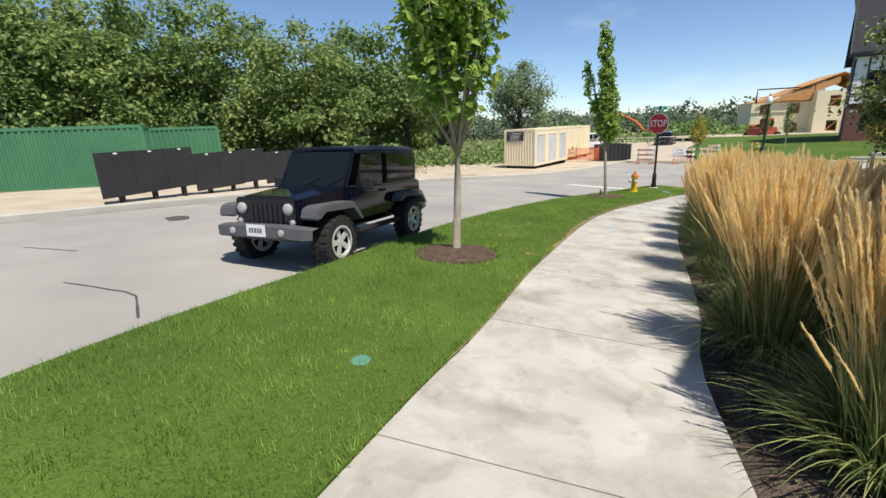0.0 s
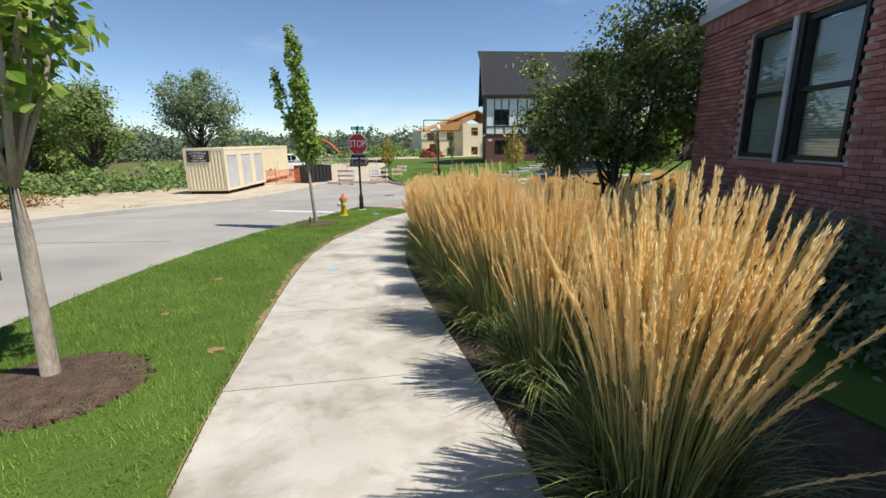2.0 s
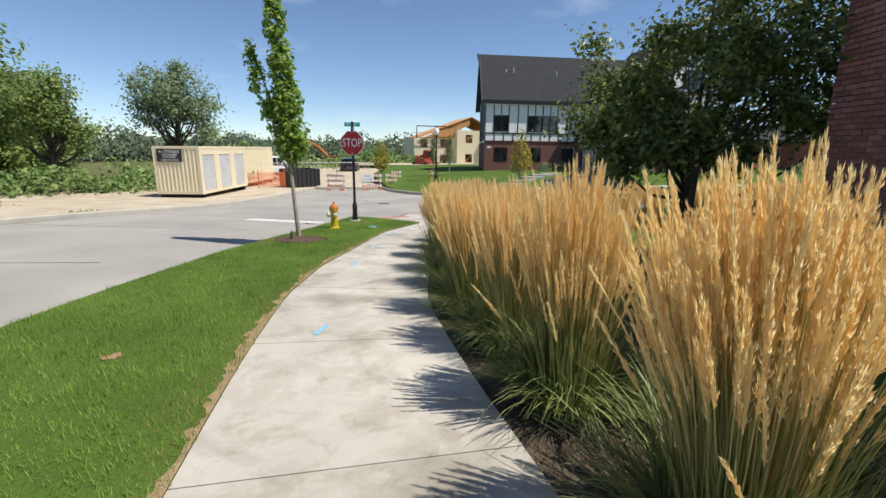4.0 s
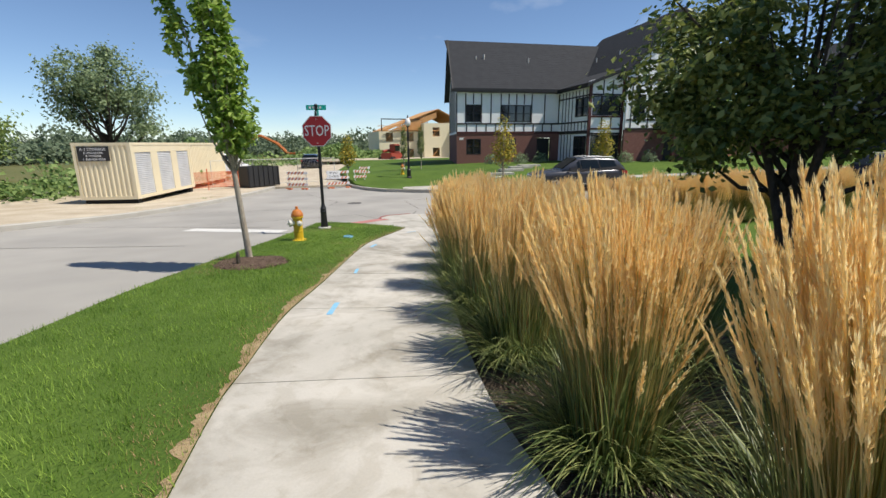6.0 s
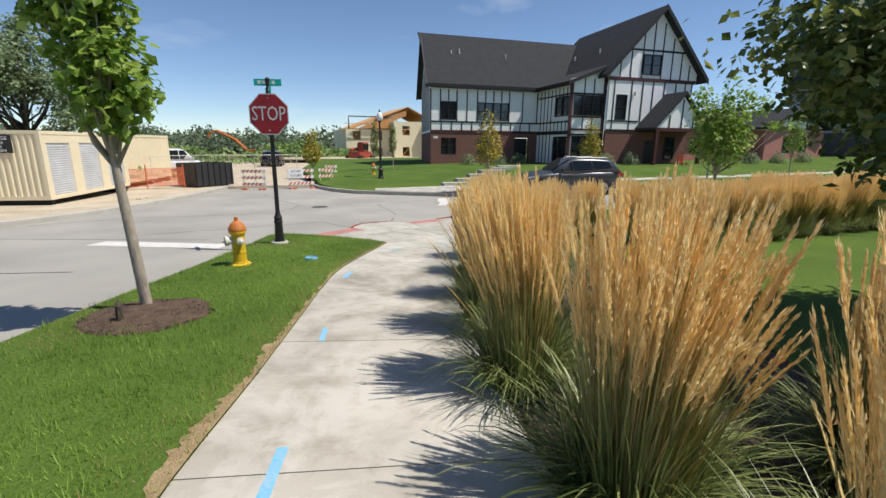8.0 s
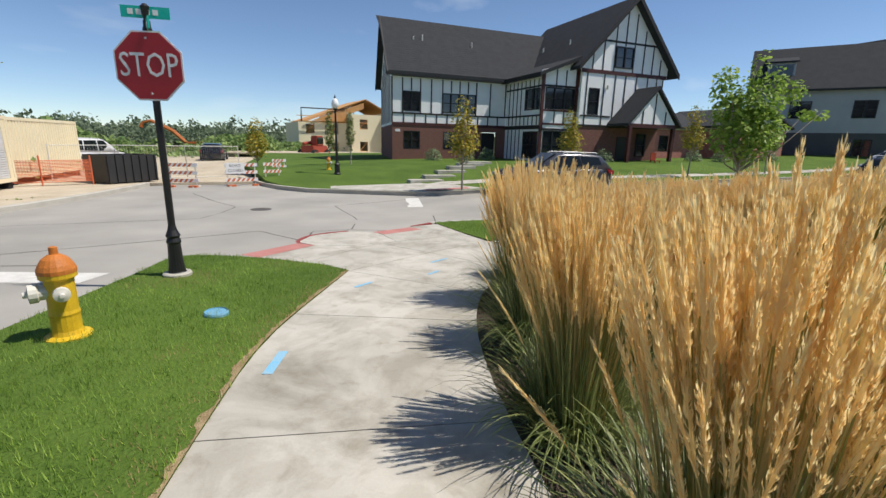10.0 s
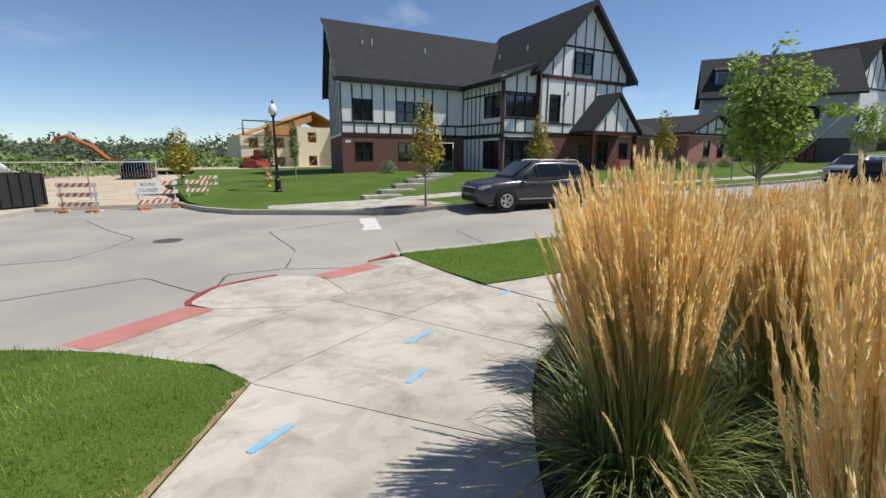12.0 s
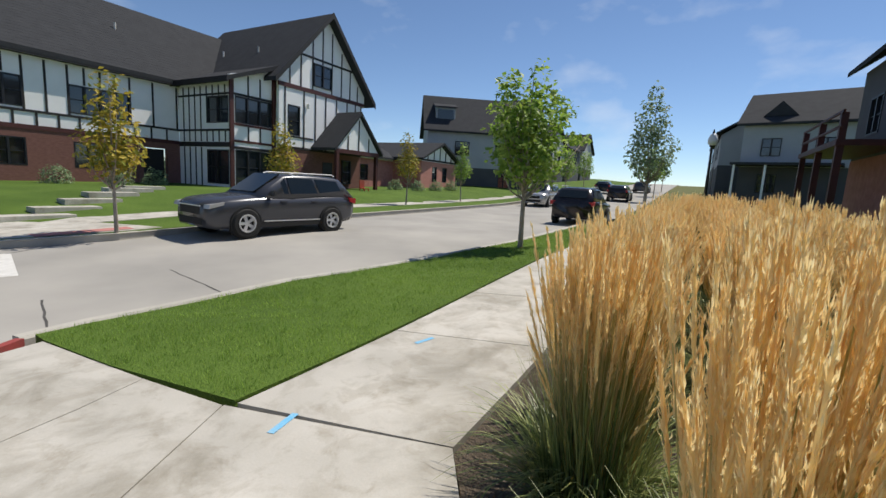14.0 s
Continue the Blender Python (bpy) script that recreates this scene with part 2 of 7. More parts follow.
M_SIDING = mat("grey_siding", (0.42, 0.44, 0.46), (0.36, 0.38, 0.40), 0.8, 0.85, fine=30, bump=0.1)
M_SIDINGDK = mat("dark_siding", (0.10, 0.10, 0.105), None, 0.8, 0.85, fine=30, bump=0.1)
M_ORANGENET = mat("orange_netting", (0.70, 0.16, 0.06), None, 3, 0.7, fine=30)
M_CRACK = mat("tarred_crack", (0.09, 0.085, 0.08), (0.05, 0.047, 0.045), 5, 0.9, fine=40, bump=0.2)
M_BLUECOVER = mat("blue_cover", (0.10, 0.36, 0.58), (0.2, 0.36, 0.45), 9, 0.7, fine=60)
M_TEALCOVER = mat("teal_cover", (0.10, 0.26, 0.20), (0.07, 0.25, 0.18), 9, 0.7, fine=60)
M_IRON = mat("cast_iron", (0.10, 0.09, 0.085), (0.06, 0.055, 0.05), 9, 0.8, fine=60)
M_PATCH = mat("bare_patch", (0.42, 0.26, 0.14), (0.28, 0.17, 0.09), 6, 0.95, fine=50, bump=0.8, bump_dist=0.02)
M_THATCH = mat("dry_thatch", (0.46, 0.36, 0.21), (0.25, 0.17, 0.09), 7, 0.95, fine=90, bump=0.8, bump_dist=0.02, spec=0.1)
M_STONE = mat("pale_stone", (0.52, 0.49, 0.43), (0.38, 0.35, 0.3), 3, 0.9, fine=30, bump=0.5)

# ---- ground heights ----
U2 = Vector((0.857, -0.515))
V2 = Vector((0.515, 0.857))


def softplus(x, k):
    return k * math.log1p(math.exp(min(x / k, 60)))


def sstep(a, b, x):
    t = min(max((x - a) / (b - a), 0), 1)
    return t * t * (3 - 2 * t)


def G(x, y):
    """Height of the pavements: a gentle fall to the crossing, then a slow climb along the side street."""
    p = min(-0.056 * x - 0.048 * y, 0.8)
    s = (x - 15.3) * U2.x + (y - 19.0) * U2.y
    up = 0.25 * sstep(0, 8, s) + 0.012 * max(0, min(s, 200) - 6) + 0.035 * min(softplus(s - 35, 4), 90)
    side = sstep(60, 25, abs((x - 15.3) * V2.x + (y - 19.0) * V2.y))
    return -1.75 + softplus(p + 1.75, 0.2) + up * side


HOUSE = Vector((33.49, 37.62, -1.04))


# ---- building helpers ----
def part(name, bm, material, parent=None, label="", smooth=False):
    me = bpy.data.meshes.new(name)
    bm.to_mesh(me)
    bm.free()
    me.materials.append(material)
    if smooth:
        for f in me.polygons:
            f.use_smooth = True
    ob = new(name, me)
    if parent is not None:
        ob.parent = parent
    if label:
        ob["label"] = label
    return ob


def thing(name, m, label, category, group="", kind=""):
    ob = new(name)
    ob.empty_display_size = 0.2
    ob.matrix_world = m
    return tagged(ob, label, category, group, kind)


def box(bm, lo, hi, m=None):
    """An axis-aligned box between two corners, turned by m."""
    c = [(x, y, z) for z in (lo[2], hi[2]) for y in (lo[1], hi[1]) for x in (lo[0], hi[0])]
    vs = [bm.verts.new(m @ Vector(p) if m else p) for p in c]
    for f in ((0, 2, 3, 1), (4, 5, 7, 6), (0, 1, 5, 4), (2, 6, 7, 3), (0, 4, 6, 2), (1, 3, 7, 5)):
        bm.faces.new([vs[i] for i in f])
    return vs


def tube(bm, pts, radii, n=8, caps=True):
    """A round tube through points, with a radius at each."""
    rings = []
    pts = [Vector(p) for p in pts]
    for i, p in enumerate(pts):
        d = (pts[min(i + 1, len(pts) - 1)] - pts[max(i - 1, 0)]).normalized()
        a = d.cross(Vector((0, 0, 1)))
        if a.length < 1e-3:
            a = Vector((1, 0, 0))
        a.normalize()
        b = d.cross(a)
        r = radii[i] if isinstance(radii, (list, tuple)) else radii
        rings.append([bm.verts.new(p + (a * math.cos(2 * math.pi * k / n) + b * math.sin(2 * math.pi * k / n)) * r) for k in range(n)])
    for r0, r1 in zip(rings, rings[1:]):
        for k in range(n):
            bm.faces.new((r0[k], r0[(k + 1) % n], r1[(k + 1) % n], r1[k]))
    if caps:
        bm.faces.new(rings[0][::-1])
        bm.faces.new(rings[-1])


def lathe(bm, profile, n=16, m=None, caps=True):
    """A turned shape from (radius, height) pairs."""
    rings = []
    for r, z in profile:
        ring = []
        for k in range(n):
            p = Vector((r * math.cos(2 * math.pi * k / n), r * math.sin(2 * math.pi * k / n), z))
            ring.append(bm.verts.new(m @ p if m else p))
        rings.append(ring)
    for r0, r1 in zip(rings, rings[1:]):
        for k in range(n):
            bm.faces.new((r0[k], r0[(k + 1) % n], r1[(k + 1) % n], r1[k]))
    if caps:
        bm.faces.new(rings[0][::-1])
        bm.faces.new(rings[-1])


def prism(bm, outline, axis, lo, hi, m=None):
    """A flat outline drawn out along x, y or z. The outline gives the other two coordinates in order."""
    def at(p, h):
        q = {"x": (h, p[0], p[1]), "y": (p[0], h, p[1]), "z": (p[0], p[1], h)}[axis]
        return bm.verts.new(m @ Vector(q) if m else q)
    a = [at(p, lo) for p in outline]
    b = [at(p, hi) for p in outline]
    bm.faces.new(a[::-1])
    bm.faces.new(b)
    for i in range(len(outline)):
        j = (i + 1) % len(outline)
        bm.faces.new((a[i], a[j], b[j], b[i]))


def tidy(bm):
    bmesh.ops.recalc_face_normals(bm, faces=bm.faces)
    return bm


def draped(name, outline, top, depth, material, step=1.0, parent=None):
    """A slab of ground with the given outline; top is a height function of x, y."""
    bm = bmesh.new()
    f = bm.faces.new([bm.verts.new((x, y, 0)) for x, y in outline])
    if f.normal.z < 0:
        f.normal_flip()
    bm.normal_update()
    bmesh.ops.triangulate(bm, faces=bm.faces[:])
    xs = [p[0] for p in outline]
    ys = [p[1] for p in outline]
    for vals, no in ((xs, (1, 0, 0)), (ys, (0, 1, 0))):
        k = math.floor(min(vals) / step) + 1
        while k * step < max(vals):
            co = tuple(c * k * step for c in no)
            bmesh.ops.bisect_plane(bm, geom=bm.verts[:] + bm.edges[:] + bm.faces[:], plane_co=co, plane_no=no, dist=1e-4)
            k += 1
    for f in bm.faces:
        if f.normal.z < 0:
            f.normal_flip()
    if depth:
        edges = [e for e in bm.edges if e.is_boundary]
        res = bmesh.ops.extrude_edge_only(bm, edges=edges)
        low = {v for v in res["geom"] if isinstance(v, bmesh.types.BMVert)}
    else:
        low = set()
    for v in bm.verts:
        v.co.z = top(v.co.x, v.co.y) - (depth if v in low else 0)
    bmesh.ops.recalc_face_normals(bm, faces=bm.faces)
    return part(name, bm, material, parent)


def resample(line, step):
    """Points at even steps along a polyline."""
    out, carry = [Vector(line[0])], 0.0
    for a, b in zip(line, line[1:]):
        a, b = Vector(a), Vector(b)
        d = (b - a).length
        s = step - carry
        while s <= d:
            out.append(a + (b - a) * (s / d))
            s += step
        carry = d - (s - step)
    return out


def smooth_line(line, per=6):
    """A Catmull-Rom curve through points."""
    p = [Vector(q) for q in line]
    p = [p[0] * 2 - p[1]] + p + [p[-1] * 2 - p[-2]]
    out = []
    for i in range(1, len(p) - 2):
        for k in range(per):
            t = k / per
            out.append(0.5 * (2 * p[i] + (p[i + 1] - p[i - 1]) * t + (2 * p[i - 1] - 5 * p[i] + 4 * p[i + 1] - p[i + 2]) * t * t + (3 * p[i] - p[i - 1] - 3 * p[i + 1] + p[i + 2]) * t ** 3))
    out.append(p[-2])
    return out
M_HARDTOP = mat("hardtop_black", (0.014, 0.014, 0.016), (0.009, 0.009, 0.010), 6, 0.4, fine=80, bump=0.1, bump_dist=0.002, spec=0.4)


def cloud(name, centres, normals, size, material, parent, aspect=0.7, rng=None, shape="leaf"):
    """Many small leaves, each a folded pair of triangles, as one mesh."""
    n = len(centres)
    c = np.asarray(centres, float)
    d = np.asarray(normals, float)
    d /= np.linalg.norm(d, axis=1, keepdims=True) + 1e-9
    ref = rng.normal(size=(n, 3))
    a = np.cross(d, ref)
    a /= np.linalg.norm(a, axis=1, keepdims=True) + 1e-9
    b = np.cross(d, a)
    s = size * rng.uniform(0.6, 1.3, (n, 1))
    tip, tail = c + a * s, c - a * s
    left, right = c + b * s * aspect + d * s * 0.18, c - b * s * aspect + d * s * 0.18
    verts = np.stack([tail, left, tip, right], 1).reshape(-1, 3)
    k = np.arange(n)[:, None] * 4
    faces = np.concatenate([k + [[0, 1, 2]], k + [[0, 2, 3]]], 1).reshape(-1, 3)
    me = bpy.data.meshes.new(name)
    me.from_pydata(verts.tolist(), [], faces.tolist())
    me.materials.append(material)
    ob = new(name, me)
    ob.parent = parent
    return ob


def make_tree(name, base, height, trunk_r, blobs, leaves, leaf_size, bark, leaf, label, lean=(0, 0), seed=1, category="tree", group="", crown_start=0.35, limbs=14, hollow=0.35, clumps=0, puff=0.09, stems=0):
    """A tapered trunk with limbs that reach into the crown's lobes, and a crown of many leaves. Blobs: centre and radii, relative to the base."""
    rng = np.random.default_rng(seed)
    root = thing(name, Matrix.Translation(base), label, category, group)
    bm = bmesh.new()
    top = Vector((lean[0], lean[1], height * 0.92))
    bend = Vector((rng.normal() * 0.008, rng.normal() * 0.008, 0)) * height
    line = [Vector((0, 0, -0.15)), Vector((0, 0, 0.05))] + [top * t + bend * math.sin(t * 3.1) for t in (0.25, 0.5, 0.75, 1.0)]
    tube(bm, line, [trunk_r * 1.5, trunk_r * 1.1, trunk_r * 0.85, trunk_r * 0.6, trunk_r * 0.32, trunk_r * 0.06], 9)
    for k in range(stems):
        a = 2 * math.pi * (k + 0.3) / stems
        out = Vector((math.cos(a), math.sin(a), 0))
        tube(bm, [out * 0.05 + Vector((0, 0, -0.1)), out * 0.14 + Vector((0, 0, height * 0.12)), out * height * 0.09 + Vector((0, 0, height * 0.35)), out * height * 0.14 + Vector((0, 0, height * 0.7))], [trunk_r * 0.8, trunk_r * 0.65, trunk_r * 0.45, trunk_r * 0.1], 7)
    tips = []
    weights = np.array([b[1][0] * b[1][1] * b[1][2] for b in blobs])
    weights = weights / weights.sum()
    for i in range(limbs):
        k = rng.choice(len(blobs), p=weights)
        (cx, cy, cz), (rx, ry, rz) = blobs[k]
        d = rng.normal(size=3)
        d /= np.linalg.norm(d)
        end = Vector((cx + d[0] * rx * 0.8, cy + d[1] * ry * 0.8, cz + d[2] * rz * 0.75))
        t0 = min(max((end.z / height) * rng.uniform(0.4, 0.75), crown_start * 0.8), 0.9)
        start = top * t0 + bend * math.sin(t0 * 3.1)
        mid = start.lerp(end, 0.5) + Vector((0, 0, -0.04 * height))
        r = trunk_r * (1 - t0) * 0.55 + 0.006
        tube(bm, [start, mid, end], [r, r * 0.6, r * 0.12], 5)
        tips.append(end)
    part("trunk", bm, bark, root, smooth=True)
    n = leaves
    ks = rng.choice(len(blobs), size=n, p=weights)
    cen = np.array([b[0] for b in blobs])[ks]
    rad = np.array([b[1] for b in blobs])[ks]
    d = rng.normal(size=(n, 3))
    d /= np.linalg.norm(d, axis=1, keepdims=True)
    # clumped radii, with gaps
    clump = np.array([noise.noise(Vector(p) * 2.2 + Vector((seed, 0, 0))) for p in d * 1.4 + ks[:, None]])
    r = np.clip(rng.uniform(hollow, 1.0, n) ** 0.6 + clump * 0.28, 0.1, 1.2)
    p = cen + d * rad * r[:, None]
    gap = np.array([noise.noise(Vector(q) * (5.5 / max(height * 0.18, 0.5)) + Vector((0, seed, 0))) for q in p])
    if clumps:
        # leaves gathered in sprays round the branch ends
        hub = p[rng.integers(0, n, clumps)]
        which = rng.integers(0, clumps, n)
        size = puff * height * rng.uniform(0.55, 1.3, clumps)[which][:, None]
        off = rng.normal(size=(n, 3)) * [0.55, 0.55, 0.4]
        p = hub[which] + off * size
        d = off / (np.linalg.norm(off, axis=1, keepdims=True) + 1e-6)
        gap = rng.uniform(0, 1, n)
    keep = gap > -0.22
    p, d = p[keep], d[keep]
    nrm = d * 0.6 + np.array([0, 0, 0.7]) + rng.normal(size=p.shape) * 0.55
    cloud("crown", p, nrm, leaf_size, leaf, root, 0.62, rng)
    return root


# ---- ground sheet ----
def ground_sheet():
    ticks = [-3000, -1200, -500, -250, -150, -100, -75] + list(range(-60, 101, 5)) + [115, 140, 180, 250, 400, 800, 1600, 3200]
    bm = bmesh.new()
    rows = []
    for y in ticks:
        rows.append([bm.verts.new((x, y, (G(x, y) if max(abs(x), abs(y)) < 300 else -1.75) - 0.22 - 0.02 * min(max(0, -x - 6), 30) * (1 if y > 0 else 0))) for x in ticks])
    for r0, r1 in zip(rows, rows[1:]):
        for i in range(len(ticks) - 1):
            bm.faces.new((r0[i], r0[i + 1], r1[i + 1], r1[i]))
    return tagged(part("ground", bm, M_MEADOW), "dry mown meadow reaching to the horizon", "ground", kind="structure")


ground_sheet()


def road_top(x, y):
    return G(x, y) - 0.16


far_end = 150
ROAD = [(-10, -20), (-6.4, -8), (-3.6, -2), (-1.6, 2.7), (-0.5, 5.0), (0.7, 7.4), (3.0, 11.2), (5.4, 13.9), (8.5, 16.7), (11.5, 16.5), (15.0, 17.0), (17.0, 17.0), (18.0, 15.6), (19.4, 14.6),
        (17.4 - 0.8 + far_end * U2.x, 17.3 - 1.4 + far_end * U2.y), (22.4 + far_end * U2.x, 23.6 + far_end * U2.y), (22.4, 23.6), (21.6, 25.4), (20.4, 27.6), (19.6, 30.0), (19.4, 34.2), (14.8, 35.6),
        (12.6, 33.2), (9.0, 29.8), (5.2, 26.6), (2.4, 25.0), (-0.5, 22.2), (-4.5, 16.4), (-8.6, 9.4), (-11.5, 2.5), (-13.5, -6), (-17, -18)]
tagged(draped("road", ROAD, road_top, 0, M_ROAD, 2.0), "pale concrete street with tarred cracks", "road", kind="structure")

# ---- pavements ----
SW_L = smooth_line([(-1.9, -1.6), (-1.2, 0.15), (-0.58, 1.53), (-0.13, 2.52), (0.27, 3.32), (0.95, 4.92), (1.5, 6.07), (2.5, 8.08), (3.46, 9.8), (3.88, 10.4), (4.66, 11.45), (5.66, 12.5), (7.35, 14.32), (8.1, 15.04), (8.9, 15.62), (10.3, 16.54)])
SW_R = smooth_line([(-0.1, -2.2), (0.62, -0.3), (1.3, 1.5), (1.75, 2.7), (2.35, 3.75), (3.08, 5.3), (3.95, 7.15), (4.75, 8.65), (5.4, 9.55), (6.1, 10.4), (6.75, 11.2), (7.7, 12.25), (8.6, 13.15), (9.6, 13.95), (10.6, 14.5), (11.7, 14.88)])


def along(line, t):
    i = t * (len(line) - 1)
    k = min(int(i), len(line) - 2)
    return line[k].lerp(line[k + 1], i - k)


pavement = tagged(new("pavement"), "pale concrete pavement in jointed slabs", "pavement", kind="structure")


def slab(outline, name="slab"):
    return draped(name, outline, G, 0.18, M_CONC, 0.9, pavement)


def inset(points, d=0.006):
    c = sum((Vector(p) for p in points), Vector((0, 0))) / len(points)
    return [tuple(Vector(p) + (c - Vector(p)).normalized() * d) for p in points]


def nearest(line, p):
    """How far along a line the place nearest to p lies, from 0 to 1."""
    return min((k / 600 for k in range(601)), key=lambda t: (along(line, t) - Vector(p)).length)


JOINTS = ((-0.75, 0.1), (0.05, 1.78), (0.83, 3.41), (1.6, 5.03), (2.45, 6.56), (3.4, 8.05), (4.35, 9.75), (5.4, 11.08), (6.5, 12.43), (7.75, 13.52), (9.17, 14.78))
CUTS = [(0.0, 0.0)] + [(nearest(SW_L, p), nearest(SW_R, p)) for p in JOINTS] + [(1.0, nearest(SW_R, (10.6, 14.5)))]
for (l0, r0), (l1, r1) in zip(CUTS, CUTS[1:]):
    slab(inset([along(SW_L, l0 + (l1 - l0) * k / 4) for k in range(5)] + [along(SW_R, r1 + (r0 - r1) * k / 4) for k in range(5)]))
# corner slabs at the crossing
for q in ([(10.3, 16.54), (10.6, 14.5), (11.15, 14.72), (11.7, 14.88), (12.0, 14.92), (12.16, 16.57)],
          [(12.16, 16.57), (12.0, 14.92), (13.41, 14.95), (13.95, 16.5)],
          [(10.3, 16.54), (12.16, 16.57), (12.27, 17.80), (11.86, 17.84), (11.11, 17.66), (10.21, 17.46), (10.36, 17.1)],
          [(12.16, 16.57), (13.95, 16.5), (14.38, 17.3), (13.87, 17.41), (12.64, 17.79), (12.27, 17.80)],
          [(10.21, 17.46), (11.11, 17.66), (11.86, 17.84), (11.29, 18.62), (11.2, 18.9), (9.9, 18.5), (9.98, 18.05)],
          [(11.86, 17.84), (12.27, 17.80), (12.64, 17.79), (13.08, 18.62), (13.1, 19.0), (12.87, 19.49), (11.94, 19.58), (11.27, 19.1), (11.29, 18.62)],
          [(12.64, 17.79), (13.87, 17.41), (14.38, 17.3), (15.2, 18.75), (14.5, 18.95), (13.14, 18.8), (13.08, 18.62)]):
    slab(inset(q, 0.008))
for i in range(9):
    a = Vector((13.41, 14.95)) + U2 * 1.9 * i
    b = Vector((13.97, 16.42)) + U2 * 1.9 * i
    slab(inset([a, a + U2 * 1.9, b + U2 * 1.9, b], 0.008))

# ---- lawns ----
VERGE_ROAD = smooth_line([(-5.2, -5), (-3.9, -0.5), (-2.8, 2.45), (-2.45, 3.35), (-2.04, 4.23), (-1.6, 5.1), (-0.45, 7.55), (0.77, 9.75), (1.85, 11.35), (3.0, 12.85), (3.62, 13.65), (4.7, 14.8), (6.9, 17.0), (8.3, 18.4), (9.25, 19.25), (9.95, 18.3), (10.3, 17.2)])


def verge_top(x, y):
    return G(x, y) + 0.012


verge_outline = [tuple(p) for p in VERGE_ROAD] + [(10.33, 16.75)] + [tuple(p) for p in SW_L[::-1]] + [(-2.9, -4.5)]
tagged(draped("verge_lawn", verge_outline, verge_top, 0.2, M_LAWN, 1.0), "bright green mown grass verge between street and pavement", "lawn", kind="structure")
LAWN2 = [(15.35, 18.95), (15.21, 18.76), (14.6, 17.7), (13.99, 16.44), (13.985 + 8 * U2.x, 16.425 + 8 * U2.y), (13.985 + 17 * U2.x, 16.425 + 17 * U2.y), (15.5 + 17 * U2.x, 17.0 + 17 * U2.y), (15.5 + 9 * U2.x, 17.1 + 9 * U2.y), (19.9, 15.0), (18.55, 16.4), (17.9, 17.2), (16.6, 18.1), (15.8, 18.7)]
tagged(draped("corner_lawn", LAWN2, verge_top, 0.2, M_LAWN, 1.0), "green mown grass wedge at the street corner", "lawn", kind="structure")

# planting bed and yard behind the pavement
BED = [tuple(p) for p in SW_R] + [(13.38, 14.95)] + [(13.38 + U2.x * 8 * k, 14.93 + U2.y * 8 * k) for k in (1, 2)] + [(13.38 + 16 * U2.x - 1.8 * V2.x, 14.93 + 16 * U2.y - 1.8 * V2.y), (14.6, 12.4), (12.6, 12.6), (8.0, 9.2), (5.6, 5.6), (3.9, 2.0), (2.6, -2.5)]
tagged(draped("planting_bed", BED, lambda x, y: G(x, y) - 0.02, 0.15, M_SOIL, 1.0), "dark mulched planting bed beside the pavement", "flower bed", kind="structure")
YARD = [(2.6, -2.5), (3.9, 2.0), (5.6, 5.6), (8.0, 9.2), (12.6, 12.6), (14.6, 12.4), (13.38 + 16 * U2.x - 1.8 * V2.x, 14.93 + 16 * U2.y - 1.8 * V2.y), (60, -12), (50, -40), (0, -30)]
tagged(draped("yard_lawn", YARD, lambda x, y: G(x, y) + 0.0, 0.15, M_LAWN, 2.5), "mown lawn behind the ornamental grasses", "lawn", kind="structure")

# lots across the side street
def lot(x, y):
    b = -((x - HOUSE.x) * V2.x + (y - HOUSE.y) * V2.y)
    return G(x, y) + 0.01 + 0.45 * (1 - sstep(8.0, 14.5, b))


def street(s, v):
    """A place by metres along the side street from the lamp's corner and metres across it."""
    return (15.3 + (s * U2.x) + (v - 24.16) * V2.x, 19.0 + (s * U2.y) + (v - 24.16) * V2.y)


LOT = [street(-3.9, 37.2), street(-3.2, 35.6), street(-2.1, 34.2), street(0.3, 32.9), street(2.0, 31.7), street(4.0, 31.1), street(130, 31.1), street(130, 75), street(-4, 75), street(-4.0, 60), street(-5.2, 45)]
tagged(draped("lot_lawn", LOT, lot, 0.22, M_LAWN, 2.5), "green front lawns rising to the houses", "lawn", kind="structure")
far_walk = tagged(new("far_pavement"), "pale concrete pavement across the side street", "pavement", kind="structure")
for i in range(1, 24):
    q = [street(-3 + 2.6 * i, 33.4), street(-0.4 + 2.6 * i, 33.4), street(-0.4 + 2.6 * i, 34.9), street(-3 + 2.6 * i, 34.9)]
    draped("slab", inset(q, 0.01), lambda x, y: lot(x, y) + 0.02, 0.1, M_CONC, 3, far_walk)
q = [street(-1.2, 34.0), street(0.4, 33.0), street(2.1, 31.9), street(4.2, 31.3), street(5.2, 31.3), street(4.2, 34.6), street(-1.0, 35.6)]
draped("slab", q, lambda x, y: lot(x, y) + 0.015, 0.2, M_CONC, 2, far_walk)


